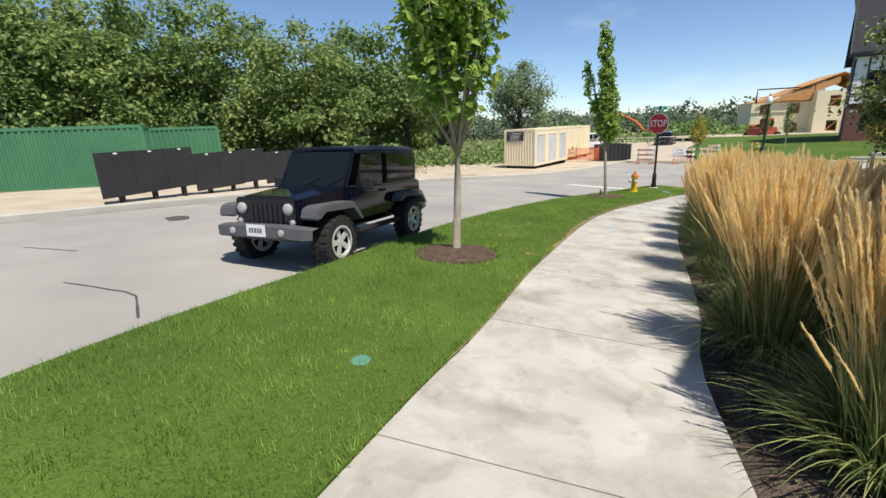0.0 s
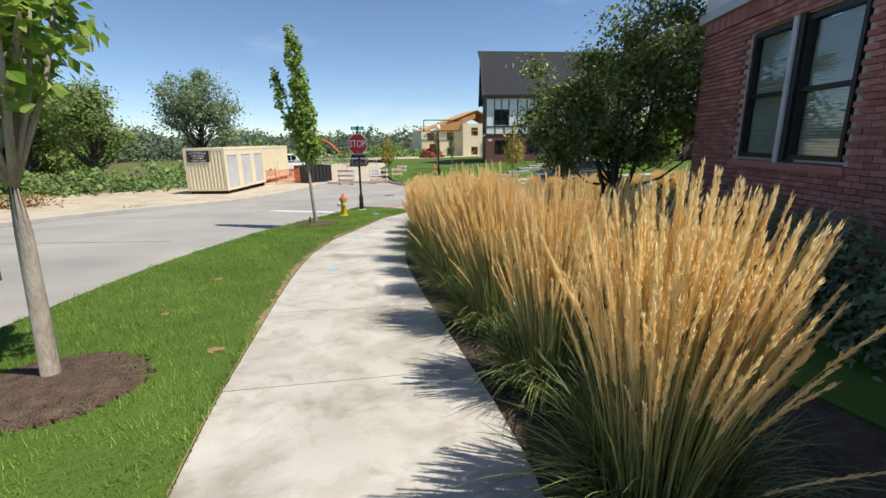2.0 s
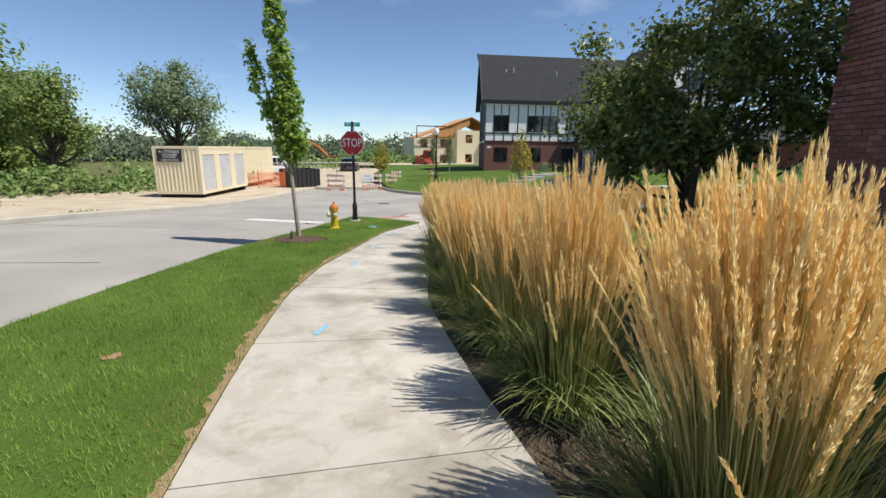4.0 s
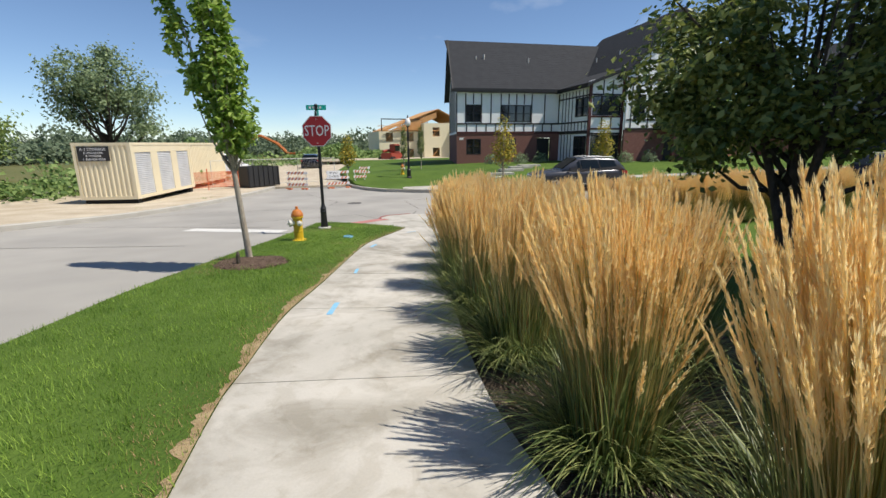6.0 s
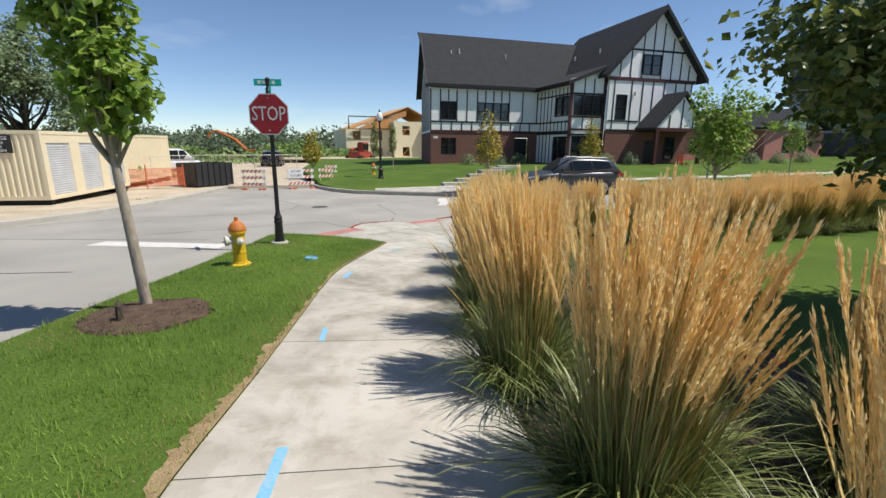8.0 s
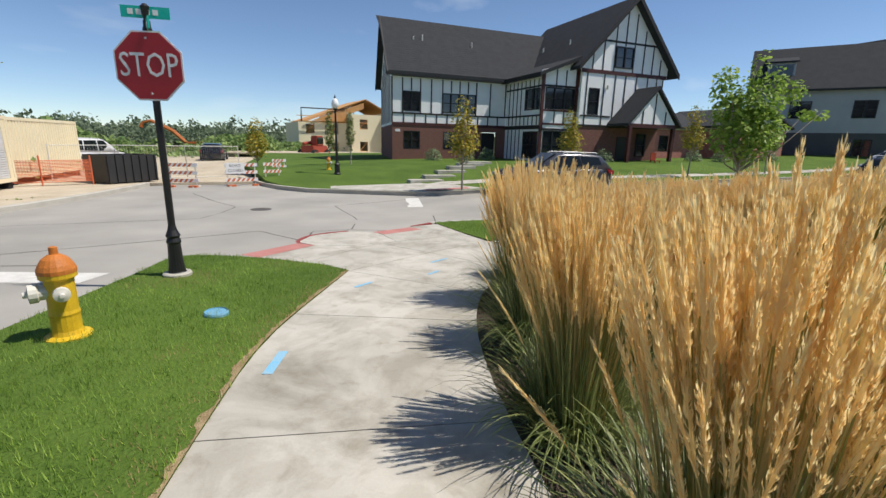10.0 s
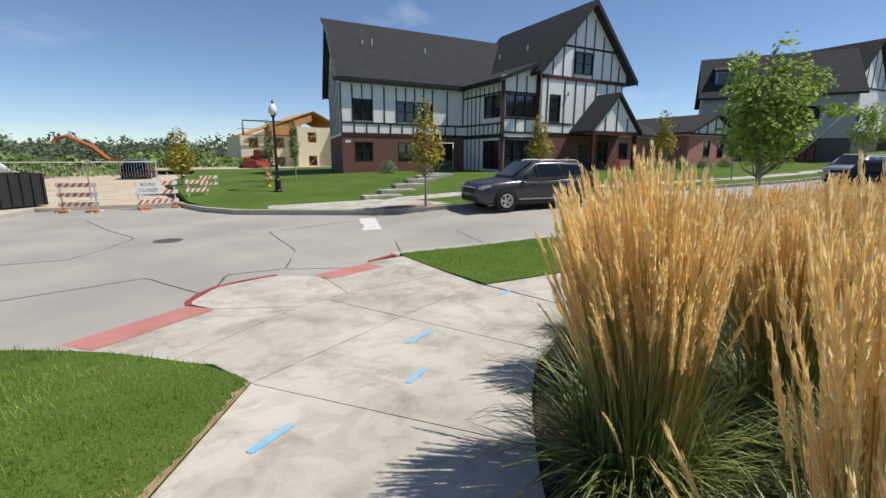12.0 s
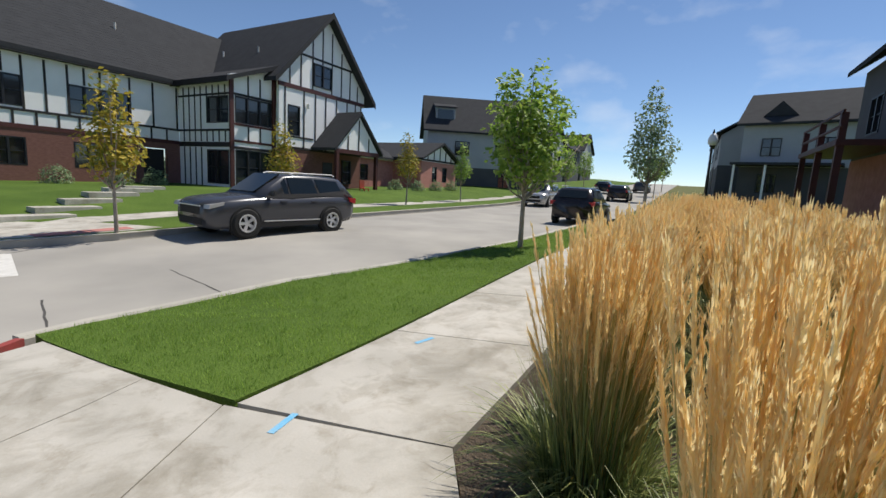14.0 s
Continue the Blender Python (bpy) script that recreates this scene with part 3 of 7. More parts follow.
def kerb(line, name="kerb", h=0.02, w=0.16, label="concrete kerb", material=None):
    """A kerb that steps up from the road along a line; w to its left."""
    bm = bmesh.new()
    pts = [Vector(p) for p in line]
    rings = []
    for i, p in enumerate(pts):
        d = (pts[min(i + 1, len(pts) - 1)] - pts[max(i - 1, 0)]).normalized()
        nrm = Vector((-d.y, d.x))
        z = G(p.x, p.y)
        prof = [(0, -0.2), (0, h - 0.03), (0.03, h), (w, h), (w, -0.2)]
        rings.append([bm.verts.new((p.x + nrm.x * o, p.y + nrm.y * o, z + dz)) for o, dz in prof])
    for r0, r1 in zip(rings, rings[1:]):
        for k in range(4):
            bm.faces.new((r0[k], r1[k], r1[k + 1], r0[k + 1]))
    bm.faces.new(rings[0])
    bm.faces.new(rings[-1][::-1])
    return tagged(part(name, tidy(bm), material or M_KERB), label, "kerb", kind="structure")


kerb(smooth_line([(-17, -18), (-13.5, -6), (-11.5, 2.5), (-8.6, 9.4), (-4.5, 16.4), (-0.5, 22.2), (2.4, 25.0), (5.2, 26.6), (9.0, 29.8), (12.6, 33.2), (14.8, 35.6)]))
kerb([street(130, 31.0), street(60, 31.0), street(30, 31.0), street(12, 31.0), street(4.0, 31.0), street(2.0, 31.6), street(0.3, 32.8), street(-2.2, 34.1), street(-3.3, 35.5), street(-4.0, 37.2), street(-5.3, 41)], w=-0.16)

# dirt shoulder across the street
DIRT = [(-17.2, -18), (-13.7, -6), (-11.7, 2.5), (-8.8, 9.5), (-4.7, 16.6), (-0.7, 22.5), (2.2, 25.3), (5.0, 26.9), (8.8, 30.1), (12.4, 33.5), (14.7, 35.8), (19, 33.4), (23, 42), (34, 54), (58, 62), (60, 75), (20, 70), (6, 48), (-4, 34), (-8, 24), (-13, 14), (-17, 4), (-22, -16)]
tagged(draped("dirt_shoulder", DIRT, lambda x, y: G(x, y) - 0.03, 0.12, M_DIRT, 3.0), "bare pale dirt and gravel along the street", "dirt", kind="structure")


# ---- ornamental grasses ----
def arching(rng, v, f, ang, r0, length, rise, fall, w, segs=6):
    """One grass leaf: it leaves the base steeply and bends over towards its tip."""
    a2 = ang + rng.normal() * 0.3
    side = np.array([-math.sin(a2), math.cos(a2), 0])
    c = np.array([math.cos(ang) * r0, math.sin(ang) * r0, 0.0])
    base = len(v)
    for k in range(segs + 1):
        t = k / segs
        ww = w * (1 - t ** 2.2) + 0.0005
        v += [c - side * ww, c + side * ww]
        el = rise + (fall - rise) * t ** 1.25
        c = c + np.array([math.cos(a2) * math.cos(el), math.sin(a2) * math.cos(el), math.sin(el)]) * (length / segs)
    for k in range(segs):
        b = base + 2 * k
        f.append((b, b + 1, b + 3, b + 2))


def reed_variant(seed):
    """Leaf, stem and plume meshes of one clump of feather reed grass, base at the origin."""
    rng = np.random.default_rng(seed)
    v, f = [], []
    for i in range(1150):
        ang = rng.uniform(0, 2 * math.pi)
        q = math.sqrt(rng.uniform())
        if i % 5 > 1:
            arching(rng, v, f, ang, 0.24 * q, rng.uniform(0.28, 0.72), rng.uniform(1.0, 1.45), rng.uniform(-1.2, 0.4), rng.uniform(0.0026, 0.0055))
        else:
            arching(rng, v, f, ang, 0.22 * q, rng.uniform(0.4, 0.85), rng.uniform(1.35, 1.55), rng.uniform(0.8, 1.45), rng.uniform(0.002, 0.004))
    leaves = bpy.data.meshes.new("leaves")
    leaves.from_pydata([tuple(p) for p in v], [], f)
    leaves.materials.append(M_REEDGREEN)
    sv, sf, pv, pf = [], [], [], []
    sway = rng.uniform(-0.07, 0.07, 2)
    for i in range(400):
        ang = rng.uniform(0, 2 * math.pi)
        q = math.sqrt(rng.uniform())
        r0 = 0.17 * q
        stray = rng.uniform() < 0.03
        spread = q * rng.uniform(0.10, 0.25) + (rng.uniform(0.08, 0.25) if stray else 0)
        h = rng.uniform(0.98, 1.5) * (1 - 0.1 * q) * (rng.uniform(0.65, 0.95) if stray else 1)
        a2 = ang + rng.normal() * 0.3

        def at(t):
            rr = spread * t ** 1.6
            return np.array([math.cos(ang) * r0 + math.cos(a2) * rr + sway[0] * t * t, math.sin(ang) * r0 + math.sin(a2) * rr + sway[1] * t * t, h * t])
        long = rng.uniform(0.2, 0.34)
        start = 1 - long / h
        base = len(sv)
        for k in range(5):
            c = at(start * k / 4)
            w = 0.003 - 0.0011 * k / 4
            for j in range(3):
                g = 2 * math.pi * j / 3
                sv.append(c + [w * math.cos(g), w * math.sin(g), 0])
        for k in range(4):
            for j in range(3):
                b = base + 3 * k
                sf.append((b + j, b + (j + 1) % 3, b + 3 + (j + 1) % 3, b + 3 + j))
        full = rng.uniform(0.75, 1.2)
        base = len(pv)
        rings = [0, 0.15, 0.4, 0.7, 0.9, 1.0]
        for k, t in enumerate(rings):
            c = at(start + (1 - start) * t)
            w = 0.0048 * full * (0.3, 0.8, 1.0, 0.75, 0.45, 0.08)[k] * rng.uniform(0.8, 1.2)
            for j in range(4):
                g = 2 * math.pi * j / 4 + k * 0.4
                pv.append(c + [w * math.cos(g), w * math.sin(g), 0])
        for k in range(len(rings) - 1):
            for j in range(4):
                b = base + 4 * k
                pf.append((b + j, b + (j + 1) % 4, b + 4 + (j + 1) % 4, b + 4 + j))
        # spikelets, pressed upwards against the axis, that make the plume feathery
        for k in range(84):
            t = rng.uniform(0.0, 0.97)
            c = at(start + (1 - start) * t)
            up = at(min(1, start + (1 - start) * t + 0.03)) - c
            up = up / (np.linalg.norm(up) + 1e-6) * rng.uniform(0.022, 0.044)
            g = rng.uniform(0, 2 * math.pi)
            out = np.array([math.cos(g), math.sin(g), 0])
            g += rng.uniform(-0.9, 0.9)
            sd = np.array([-math.sin(g), math.cos(g), 0]) * rng.uniform(0.0012, 0.0026)
            L = rng.uniform(0.006, 0.019) * full * (1 - 0.6 * t) * min(1, 0.5 + 3 * t)
            b = len(pv)
            pv += [c + out * L * 0.2, c + out * L * 0.85 + up * 0.5 - sd, c + out * L + up, c + out * L * 0.85 + up * 0.5 + sd]
            pf.append((b, b + 1, b + 2, b + 3))
    stems = bpy.data.meshes.new("stems")
    stems.from_pydata([tuple(p) for p in sv], [], sf)
    stems.materials.append(M_REEDSTEM)
    plumes = bpy.data.meshes.new("plumes")
    plumes.from_pydata([tuple(p) for p in pv], [], pf)
    plumes.materials.append(M_PLUME)
    return leaves, stems, plumes


REEDS = [reed_variant(k) for k in (11, 12, 13, 14, 15, 16)]


def reed(x, y, scale, turn, kind, z=None, wide=1.0):
    z = G(x, y) - 0.03 if z is None else z
    root = thing("ornamental_grass", Matrix.LocRotScale((x, y, z), Euler((0, 0, turn)), (scale * wide, scale * wide, scale)), "tall feather reed grass clump with golden plumes and green leaves", "ornamental grass", "grasses beside the pavement")
    for nm, me in zip(("leaves", "stems", "plumes"), REEDS[kind]):
        ob = new(nm, me)
        ob.parent = root
        ob["kind"] = "stuff"
    return root


rng = np.random.default_rng(5)
# front row along the pavement, second row behind it
FRONT = ((1.15, 0.35), (2.1, 1.72), (2.4, 2.98), (2.95, 4.0), (3.5, 5.12), (4.0, 6.25), (4.45, 7.15), (4.92, 8.05), (5.55, 9.1), (6.15, 10.02), (6.85, 10.98), (7.6, 11.82), (8.45, 12.6), (9.5, 13.32), (10.62, 13.98), (11.78, 14.33), (12.95, 14.3))
BACK = ((2.95, 0.95), (4.05, 4.15), (4.65, 5.7), (5.45, 7.2), (6.35, 8.3), (7.05, 9.25), (9.75, 12.5), (10.6, 13.0), (11.4, 13.35), (12.3, 13.45))
for i, (x, y) in enumerate(FRONT):
    reed(x + rng.uniform(-0.04, 0.04), y + rng.uniform(-0.04, 0.04), rng.uniform(0.98, 1.11) * (1.05 if i in (13, 14) else 0.94 if i > 14 else 1), rng.uniform(0, 6.28), i % 6, wide=rng.uniform(1.0, 1.15))
for i, (x, y) in enumerate(BACK):
    reed(x + rng.uniform(-0.06, 0.06), y + rng.uniform(-0.06, 0.06), rng.uniform(0.9, 1.02), rng.uniform(0, 6.28), (i + 3) % 6, wide=rng.uniform(1.0, 1.15))
for i in range(9):
    for row in range(3):
        q = Vector((13.3, 14.22)) + U2 * (0.8 + 0.85 * i + 0.35 * row) - V2 * (0.05 + 0.8 * row)
        reed(q.x + rng.uniform(-0.08, 0.08), q.y + rng.uniform(-0.08, 0.08), rng.uniform(0.86, 1.0), rng.uniform(0, 6.28), (i + row) % 6)


# ---- half-timbered house ----
def wall_cells(bm, a0, a1, z0, z1, holes, front, thick, axis="x"):
    """A wall with rectangular openings through it. axis x: runs along x with its face at y = front; axis y: runs along y, face at x = front."""
    xs = sorted({a0, a1, *[h[0] for h in holes], *[h[1] for h in holes]})
    zs = sorted({z0, z1, *[h[2] for h in holes], *[h[3] for h in holes]})
    xs = [x for x in xs if a0 <= x <= a1]
    zs = [z for z in zs if z0 <= z <= z1]
    for x0, x1 in zip(xs, xs[1:]):
        for w0, w1 in zip(zs, zs[1:]):
            cx, cz = (x0 + x1) / 2, (w0 + w1) / 2
            if any(h[0] < cx < h[1] and h[2] < cz < h[3] for h in holes):
                continue
            if axis == "x":
                box(bm, (x0, front, w0), (x1, front + thick, w1))
            else:
                box(bm, (front, x0, w0), (front + thick, x1, w1))
    bmesh.ops.remove_doubles(bm, verts=bm.verts[:], dist=1e-4)
    return bm


def bar(name, root, lo, hi, material, label=""):
    bm = bmesh.new()
    box(bm, lo, hi)
    return part(name, bm, material, root, label)


def house_window(root, a0, a1, z0, z1, y, n=2, axis="x", blinds=False, frame_mat=None, sash=True):
    """A window unit with a frame, sashes and panes, set into an opening."""
    fm = frame_mat or M_FRAMEDK
    m = Matrix.Identity(4) if axis == "x" else Matrix.Rotation(math.pi / 2, 4, "Z")
    def B(bm, lo, hi):
        if axis == "x":
            box(bm, (lo[0], y + lo[1], lo[2]), (hi[0], y + hi[1], hi[2]))
        else:
            box(bm, (y + lo[1], lo[0], lo[2]), (y + hi[1], hi[0], hi[2]))
    t = 0.07
    w = (a1 - a0) / n
    lights = [(a0 + w * k + (t if k == 0 else 0.05), a0 + w * (k + 1) - (t if k == n - 1 else 0.05), z0 + t, z1 - t) for k in range(n)]
    bm = wall_cells(bmesh.new(), a0, a1, z0, z1, lights, y - 0.04, 0.16, axis)
    win = part("window", tidy(bm), fm, root, "dark framed double-hung window")
    for i in range(n):
        bm = bmesh.new()
        B(bm, (a0 + w * i + 0.05, 0.06, z0 + t), (a0 + w * (i + 1) - 0.05, 0.075, z1 - t))
        part("pane", tidy(bm), M_WINDOW, win)
        if sash:
            bm = bmesh.new()
            B(bm, (a0 + w * i + 0.05, 0.02, (z0 + z1) / 2 - 0.025), (a0 + w * (i + 1) - 0.05, 0.058, (z0 + z1) / 2 + 0.025))
            part("sash_rail", tidy(bm), fm, win)
    return win


ROT2 = math.atan2(U2.y, U2.x)
house = thing("house", Matrix.LocRotScale(HOUSE, Euler((0, 0, ROT2)), None), "half-timbered white stucco house with brick base and dark shingle roof", "house")
EAVE = 6.7
front_lo = [(0.94, 2.38, 0.84, 2.29), (4.45, 5.9, 0.84, 2.29), (8.1, 9.6, 0.0, 2.35)]
front_up = [(0.87, 2.4, 3.83, 5.4), (4.34, 7.46, 3.83, 5.4)]
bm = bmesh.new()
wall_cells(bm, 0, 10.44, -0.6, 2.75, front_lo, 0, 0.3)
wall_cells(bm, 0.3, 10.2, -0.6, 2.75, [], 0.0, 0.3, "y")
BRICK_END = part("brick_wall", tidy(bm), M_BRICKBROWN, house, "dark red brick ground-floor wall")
bm = bmesh.new()
wall_cells(bm, 0, 10.44, 2.75, EAVE, front_up, 0.02, 0.28)
part("stucco_wall", tidy(bm), M_STUCCO, house, "white stucco upper wall")
bm = bmesh.new()
prism(bm, [(0.3, 2.75), (10.2, 2.75), (10.2, EAVE), (5.1, 11.7), (0.3, EAVE)], "x", 0.02, 0.3)
STUCCO_END = part("stucco_wall", tidy(bm), M_STUCCO, house)
for a0, a1, z0, z1 in front_lo[:2] + front_up[:1]:
    house_window(house, a0, a1, z0, z1, 0.03)
house_window(house, 4.34, 5.9, 3.83, 5.4, 0.03)
house_window(house, 5.9, 7.46, 3.83, 5.4, 0.03)
bar("door", house, (8.2, 0.25, 0), (9.5, 0.3, 2.3), M_FRAMEDK, "dark entrance door in a recess")
# timbers of the front
for a in (0.0, 0.87, 1.62, 2.4, 3.35, 4.34, 5.12, 5.9, 6.68, 7.46, 8.8, 10.3):
    up_from = 3.72
    if any(h[0] < a < h[1] for h in front_up):
        bar("timber", house, (a - 0.052, -0.012, 5.45), (a + 0.052, 0.02, EAVE - 0.3), M_TIMBER)
    else:
        bar("timber", house, (a - 0.052, -0.012, up_from), (a + 0.052, 0.02, EAVE - 0.3), M_TIMBER)
for a in np.arange(0.0, 10.4, 0.96):
    bar("timber", house, (a - 0.052, -0.012, 2.95), (a + 0.052, 0.02, 3.6), M_TIMBER)
bar("timber", house, (-0.02, -0.025, 3.6), (10.44, 0.02, 3.73), M_TIMBER)
bar("belt_board", house, (-0.03, -0.04, 2.72), (10.44, 0.02, 2.95), M_REDTIMBER, "oxblood belt board")
bar("fascia", house, (-0.6, -0.4, EAVE - 0.22), (10.3, -0.32, EAVE + 0.04), M_TIMBER)
bar("soffit", house, (-0.02, -0.32, EAVE - 0.22), (10.4, 0.02, EAVE - 0.17), M_TIMBER)
for y in np.arange(0.7, 10, 1.1):
    bar("timber", house, (-0.02 + 0.165 * y, y - 0.07, 2.95), (0.03 + 0.165 * y, y + 0.07, EAVE + (4.2 - abs(y - 5.1)) * 0.9), M_TIMBER)
# projecting bay: inner side wall, front
side_holes = [(-5.2, -3.0, 4.1, 5.75), (-5.2, -3.0, 0.3, 2.45)]
bm = bmesh.new()
wall_cells(bm, -5.38, 0.0, -0.6, EAVE, side_holes, 10.44, 0.25, "y")
part("stucco_wall", tidy(bm), M_STUCCO, house)
house_window(house, -5.2, -3.0, 4.1, 5.75, 10.46, 2, "y")
house_window(house, -5.2, -3.0, 0.3, 2.45, 10.46, 2, "y")
for y in np.arange(-4.9, -0.1, 0.62):
    for z0, z1 in ((0.0, 2.6), (2.95, 3.6), (3.73, EAVE - 0.3)):
        if y < -2.95 and z0 != 2.95:
            if z0 > 3:
                bar("timber", house, (10.41, y - 0.05, 5.75), (10.44, y + 0.05, z1), M_TIMBER)
            continue
        bar("timber", house, (10.41, y - 0.05, z0), (10.44, y + 0.05, z1), M_TIMBER)
for z0, z1 in ((2.62, 2.92), (3.6, 3.73), (5.8, 5.92)):
    bar("timber", house, (10.40, -5.4, z0), (10.44, 0.0, z1), M_TIMBER)
bay_holes = [(10.75, 13.5, 4.15, 5.78), (10.75, 13.5, 0.3, 2.5)]
bm = bmesh.new()
wall_cells(bm, 10.44, 13.7, -0.6, 7.0, bay_holes, -5.4, 0.25)
prism(bm, [(10.44, 7.0), (13.7, 7.0), (13.7, 7.9)], "y", -5.4, -5.15)
part("stucco_wall", tidy(bm), M_STUCCO, house)
house_window(house, 10.75, 13.5, 4.15, 5.78, -5.38, 3)
house_window(house, 10.75, 13.5, 0.3, 2.5, -5.38, 3)
bar("corner_post", house, (10.36, -5.5, -0.3), (10.62, -5.38, 6.75), M_REDTIMBER, "oxblood corner post")
bar("corner_post", house, (13.52, -5.55, -0.3), (13.74, -5.4, 7.4), M_REDTIMBER)
for z0, z1, mt in ((2.52, 2.7, M_TIMBER), (2.95, 3.1, M_REDTIMBER), (3.98, 4.13, M_REDTIMBER), (5.8, 5.95, M_TIMBER)):
    bar("timber", house, (10.6, -5.44, z0), (13.55, -5.4, z1), mt)
for a in (11.7, 12.6):
    bar("timber", house, (a - 0.05, -5.43, 5.95), (a + 0.05, -5.4, 7.1), M_TIMBER)
    bar("timber", house, (a - 0.05, -5.43, 3.1), (a + 0.05, -5.4, 3.98), M_TIMBER)
# gable wing
GF = -5.9
gab = [(16.75, 18.6, 7.55, 9.15), (14.45, 15.55, 3.85, 5.9)]
bm = bmesh.new()
wall_cells(bm, 13.7, 22.2, 2.95, 7.0, gab[1:], GF, 0.25)
part("stucco_wall", tidy(bm), M_STUCCO, house)
bm = bmesh.new()
prism(bm, [(13.7, 7.0), (22.5, 7.0), (22.5, 7.9), (18.05, 12.6), (13.7, 7.95)], "y", GF, GF + 0.25)
part("gable_wall", tidy(bm), M_STUCCO, house, "white stucco gable")
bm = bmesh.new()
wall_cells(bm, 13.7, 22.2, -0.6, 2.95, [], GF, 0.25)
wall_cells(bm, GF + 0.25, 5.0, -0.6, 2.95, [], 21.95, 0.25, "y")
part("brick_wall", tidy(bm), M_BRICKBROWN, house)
bm = bmesh.new()
wall_cells(bm, GF + 0.25, 5.0, 2.95, 7.2, [], 21.95, 0.25, "y")
part("stucco_wall", tidy(bm), M_STUCCO, house)
house_window(house, 16.75, 18.6, 7.55, 9.15, GF - 0.09, 2)
house_window(house, 14.45, 15.55, 3.85, 5.9, GF + 0.02, 1)
bar("belt_board", house, (13.6, GF - 0.06, 7.0), (22.4, GF, 7.28), M_REDTIMBER)
bar("belt_board", house, (13.7, GF - 0.05, 2.9), (22.2, GF, 3.08), M_TIMBER)
bar("timber", house, (14.9, GF - 0.04, 9.4), (21.2, GF, 9.55), M_TIMBER)
bar("timber", house, (13.8, GF - 0.04, 3.7), (16.8, GF, 3.82), M_TIMBER)
for a in (14.2, 15.9, 17.0, 18.05, 19.2, 20.4, 21.4, 22.1):
    bar("timber", house, (a - 0.052, GF - 0.035, 3.08), (a + 0.052, GF, 7.0), M_TIMBER)
for a in (14.6, 15.6, 16.7, 17.68, 18.65, 19.7, 20.7, 21.6):
    top = 12.3 - abs(a - 18.05) * 1.07
    zlow = 9.2 if 16.75 < a < 18.6 else 7.28
    bar("timber", house, (a - 0.052, GF - 0.035, zlow), (a + 0.052, GF, top), M_TIMBER)
for a in (16.2, 19.9):
    bm = bmesh.new()
    lathe(bm, [(0.05, 0), (0.09, 0.05), (0.09, 0.3), (0.03, 0.36)], 10, Matrix.Translation((a, GF - 0.12, 5.85)))
    part("wall_lamp", bm, M_WHITEMETAL, house, "small white wall lamp")


def skew_end(ob, k=0.165):
    """The wing's free end is not square: it runs back at a slight angle."""
    for v in ob.data.vertices:
        if v.co.x < 3:
            v.co.x += k * max(0, v.co.y)
    return ob


def roof_slab(name, outline, axis, lo, hi, root, label=""):
    bm = bmesh.new()
    prism(bm, outline, axis, lo, hi)
    return part(name, tidy(bm), M_SHINGLE, root, label)


def roof_courses(root, p0, p1, run, rise, n, axis):
    """Thin shingle courses that step up a roof slope, as one joined mesh."""
    for i in range(n):
        bm = bmesh.new()
        t0, t1 = i / n, (i + 1.15) / n
        q = [Vector(p0), Vector(p1)]
        lowv, highv = Vector((*run, 0)) * t0, Vector((*run, 0)) * min(t1, 1)
        a = [p + lowv + Vector((0, 0, rise * t0 + 0.012)) for p in q]
        b = [p + highv + Vector((0, 0, rise * min(t1, 1) + 0.004)) for p in q]
        vs = [bm.verts.new(p) for p in (a[0], a[1], b[1], b[0])]
        bm.faces.new(vs)
        c = [bm.verts.new(p - Vector((0, 0, 0.012))) for p in a]
        bm.faces.new((vs[1], vs[0], c[0], c[1]))
        part("shingle_course", bm, M_SHINGLE, root)


skew_end(roof_slab("roof", [(-0.41, EAVE - 0.12), (-0.41, EAVE + 0.11), (5.1, 11.95), (10.75, EAVE - 0.02), (10.75, EAVE - 0.25), (5.1, 11.68)], "x", -0.45, 17.5, house, "dark grey asphalt shingle roof"))
roof_courses(house, (0.0, -0.41, EAVE + 0.11), (15.0, -0.41, EAVE + 0.11), (0, 5.51), 11.95 - EAVE - 0.11, 26, "x")
roof_slab("roof", [(12.9, 7.1), (12.9, 7.35), (18.05, 12.85), (23.2, 7.35), (23.2, 7.1), (18.05, 12.55)], "y", GF - 0.6, 6.0, house)
roof_courses(house, (12.9, GF - 0.6, 7.35), (12.9, 6.0, 7.35), (5.15, 0), 5.5, 26, "y")
roof_slab("roof", [(9.95, 6.5), (9.95, 6.75), (14.4, 8.5), (14.4, 8.2)], "y", -5.85, 1.0, house)
bar("fascia", house, (9.88, -5.9, 6.42), (9.97, 0.0, 6.76), M_TIMBER)
bm = bmesh.new()
for sgn, x0 in ((1, 12.88), (-1, 23.22)):
    prism(bm, [(x0, 6.98), (x0, 7.38), (18.05, 12.9), (18.05, 12.5)], "y", GF - 0.68, GF - 0.6)
part("barge_board", tidy(bm), M_TIMBER, house)
bm = bmesh.new()
for x0 in (-0.56, 10.76):
    prism(bm, [(x0, EAVE - 0.35), (x0, EAVE), (5.1, 11.98), (5.1, 11.6)], "x", -0.55, -0.45)
skew_end(part("barge_board", tidy(bm), M_TIMBER, house))
for x, y, z in ((2.7, 2.9, 10.15), (3.5, 2.9, 10.35), (8.1, 2.7, 10.1), (15.2, -2.0, 10.2), (15.2, 2.0, 10.2)):
    bm = bmesh.new()
    tube(bm, [(x, y, z - 1.2), (x, y, z)], 0.06, 8)
    part("vent_pipe", bm, M_WHITEMETAL, house, "pale roof vent pipe")
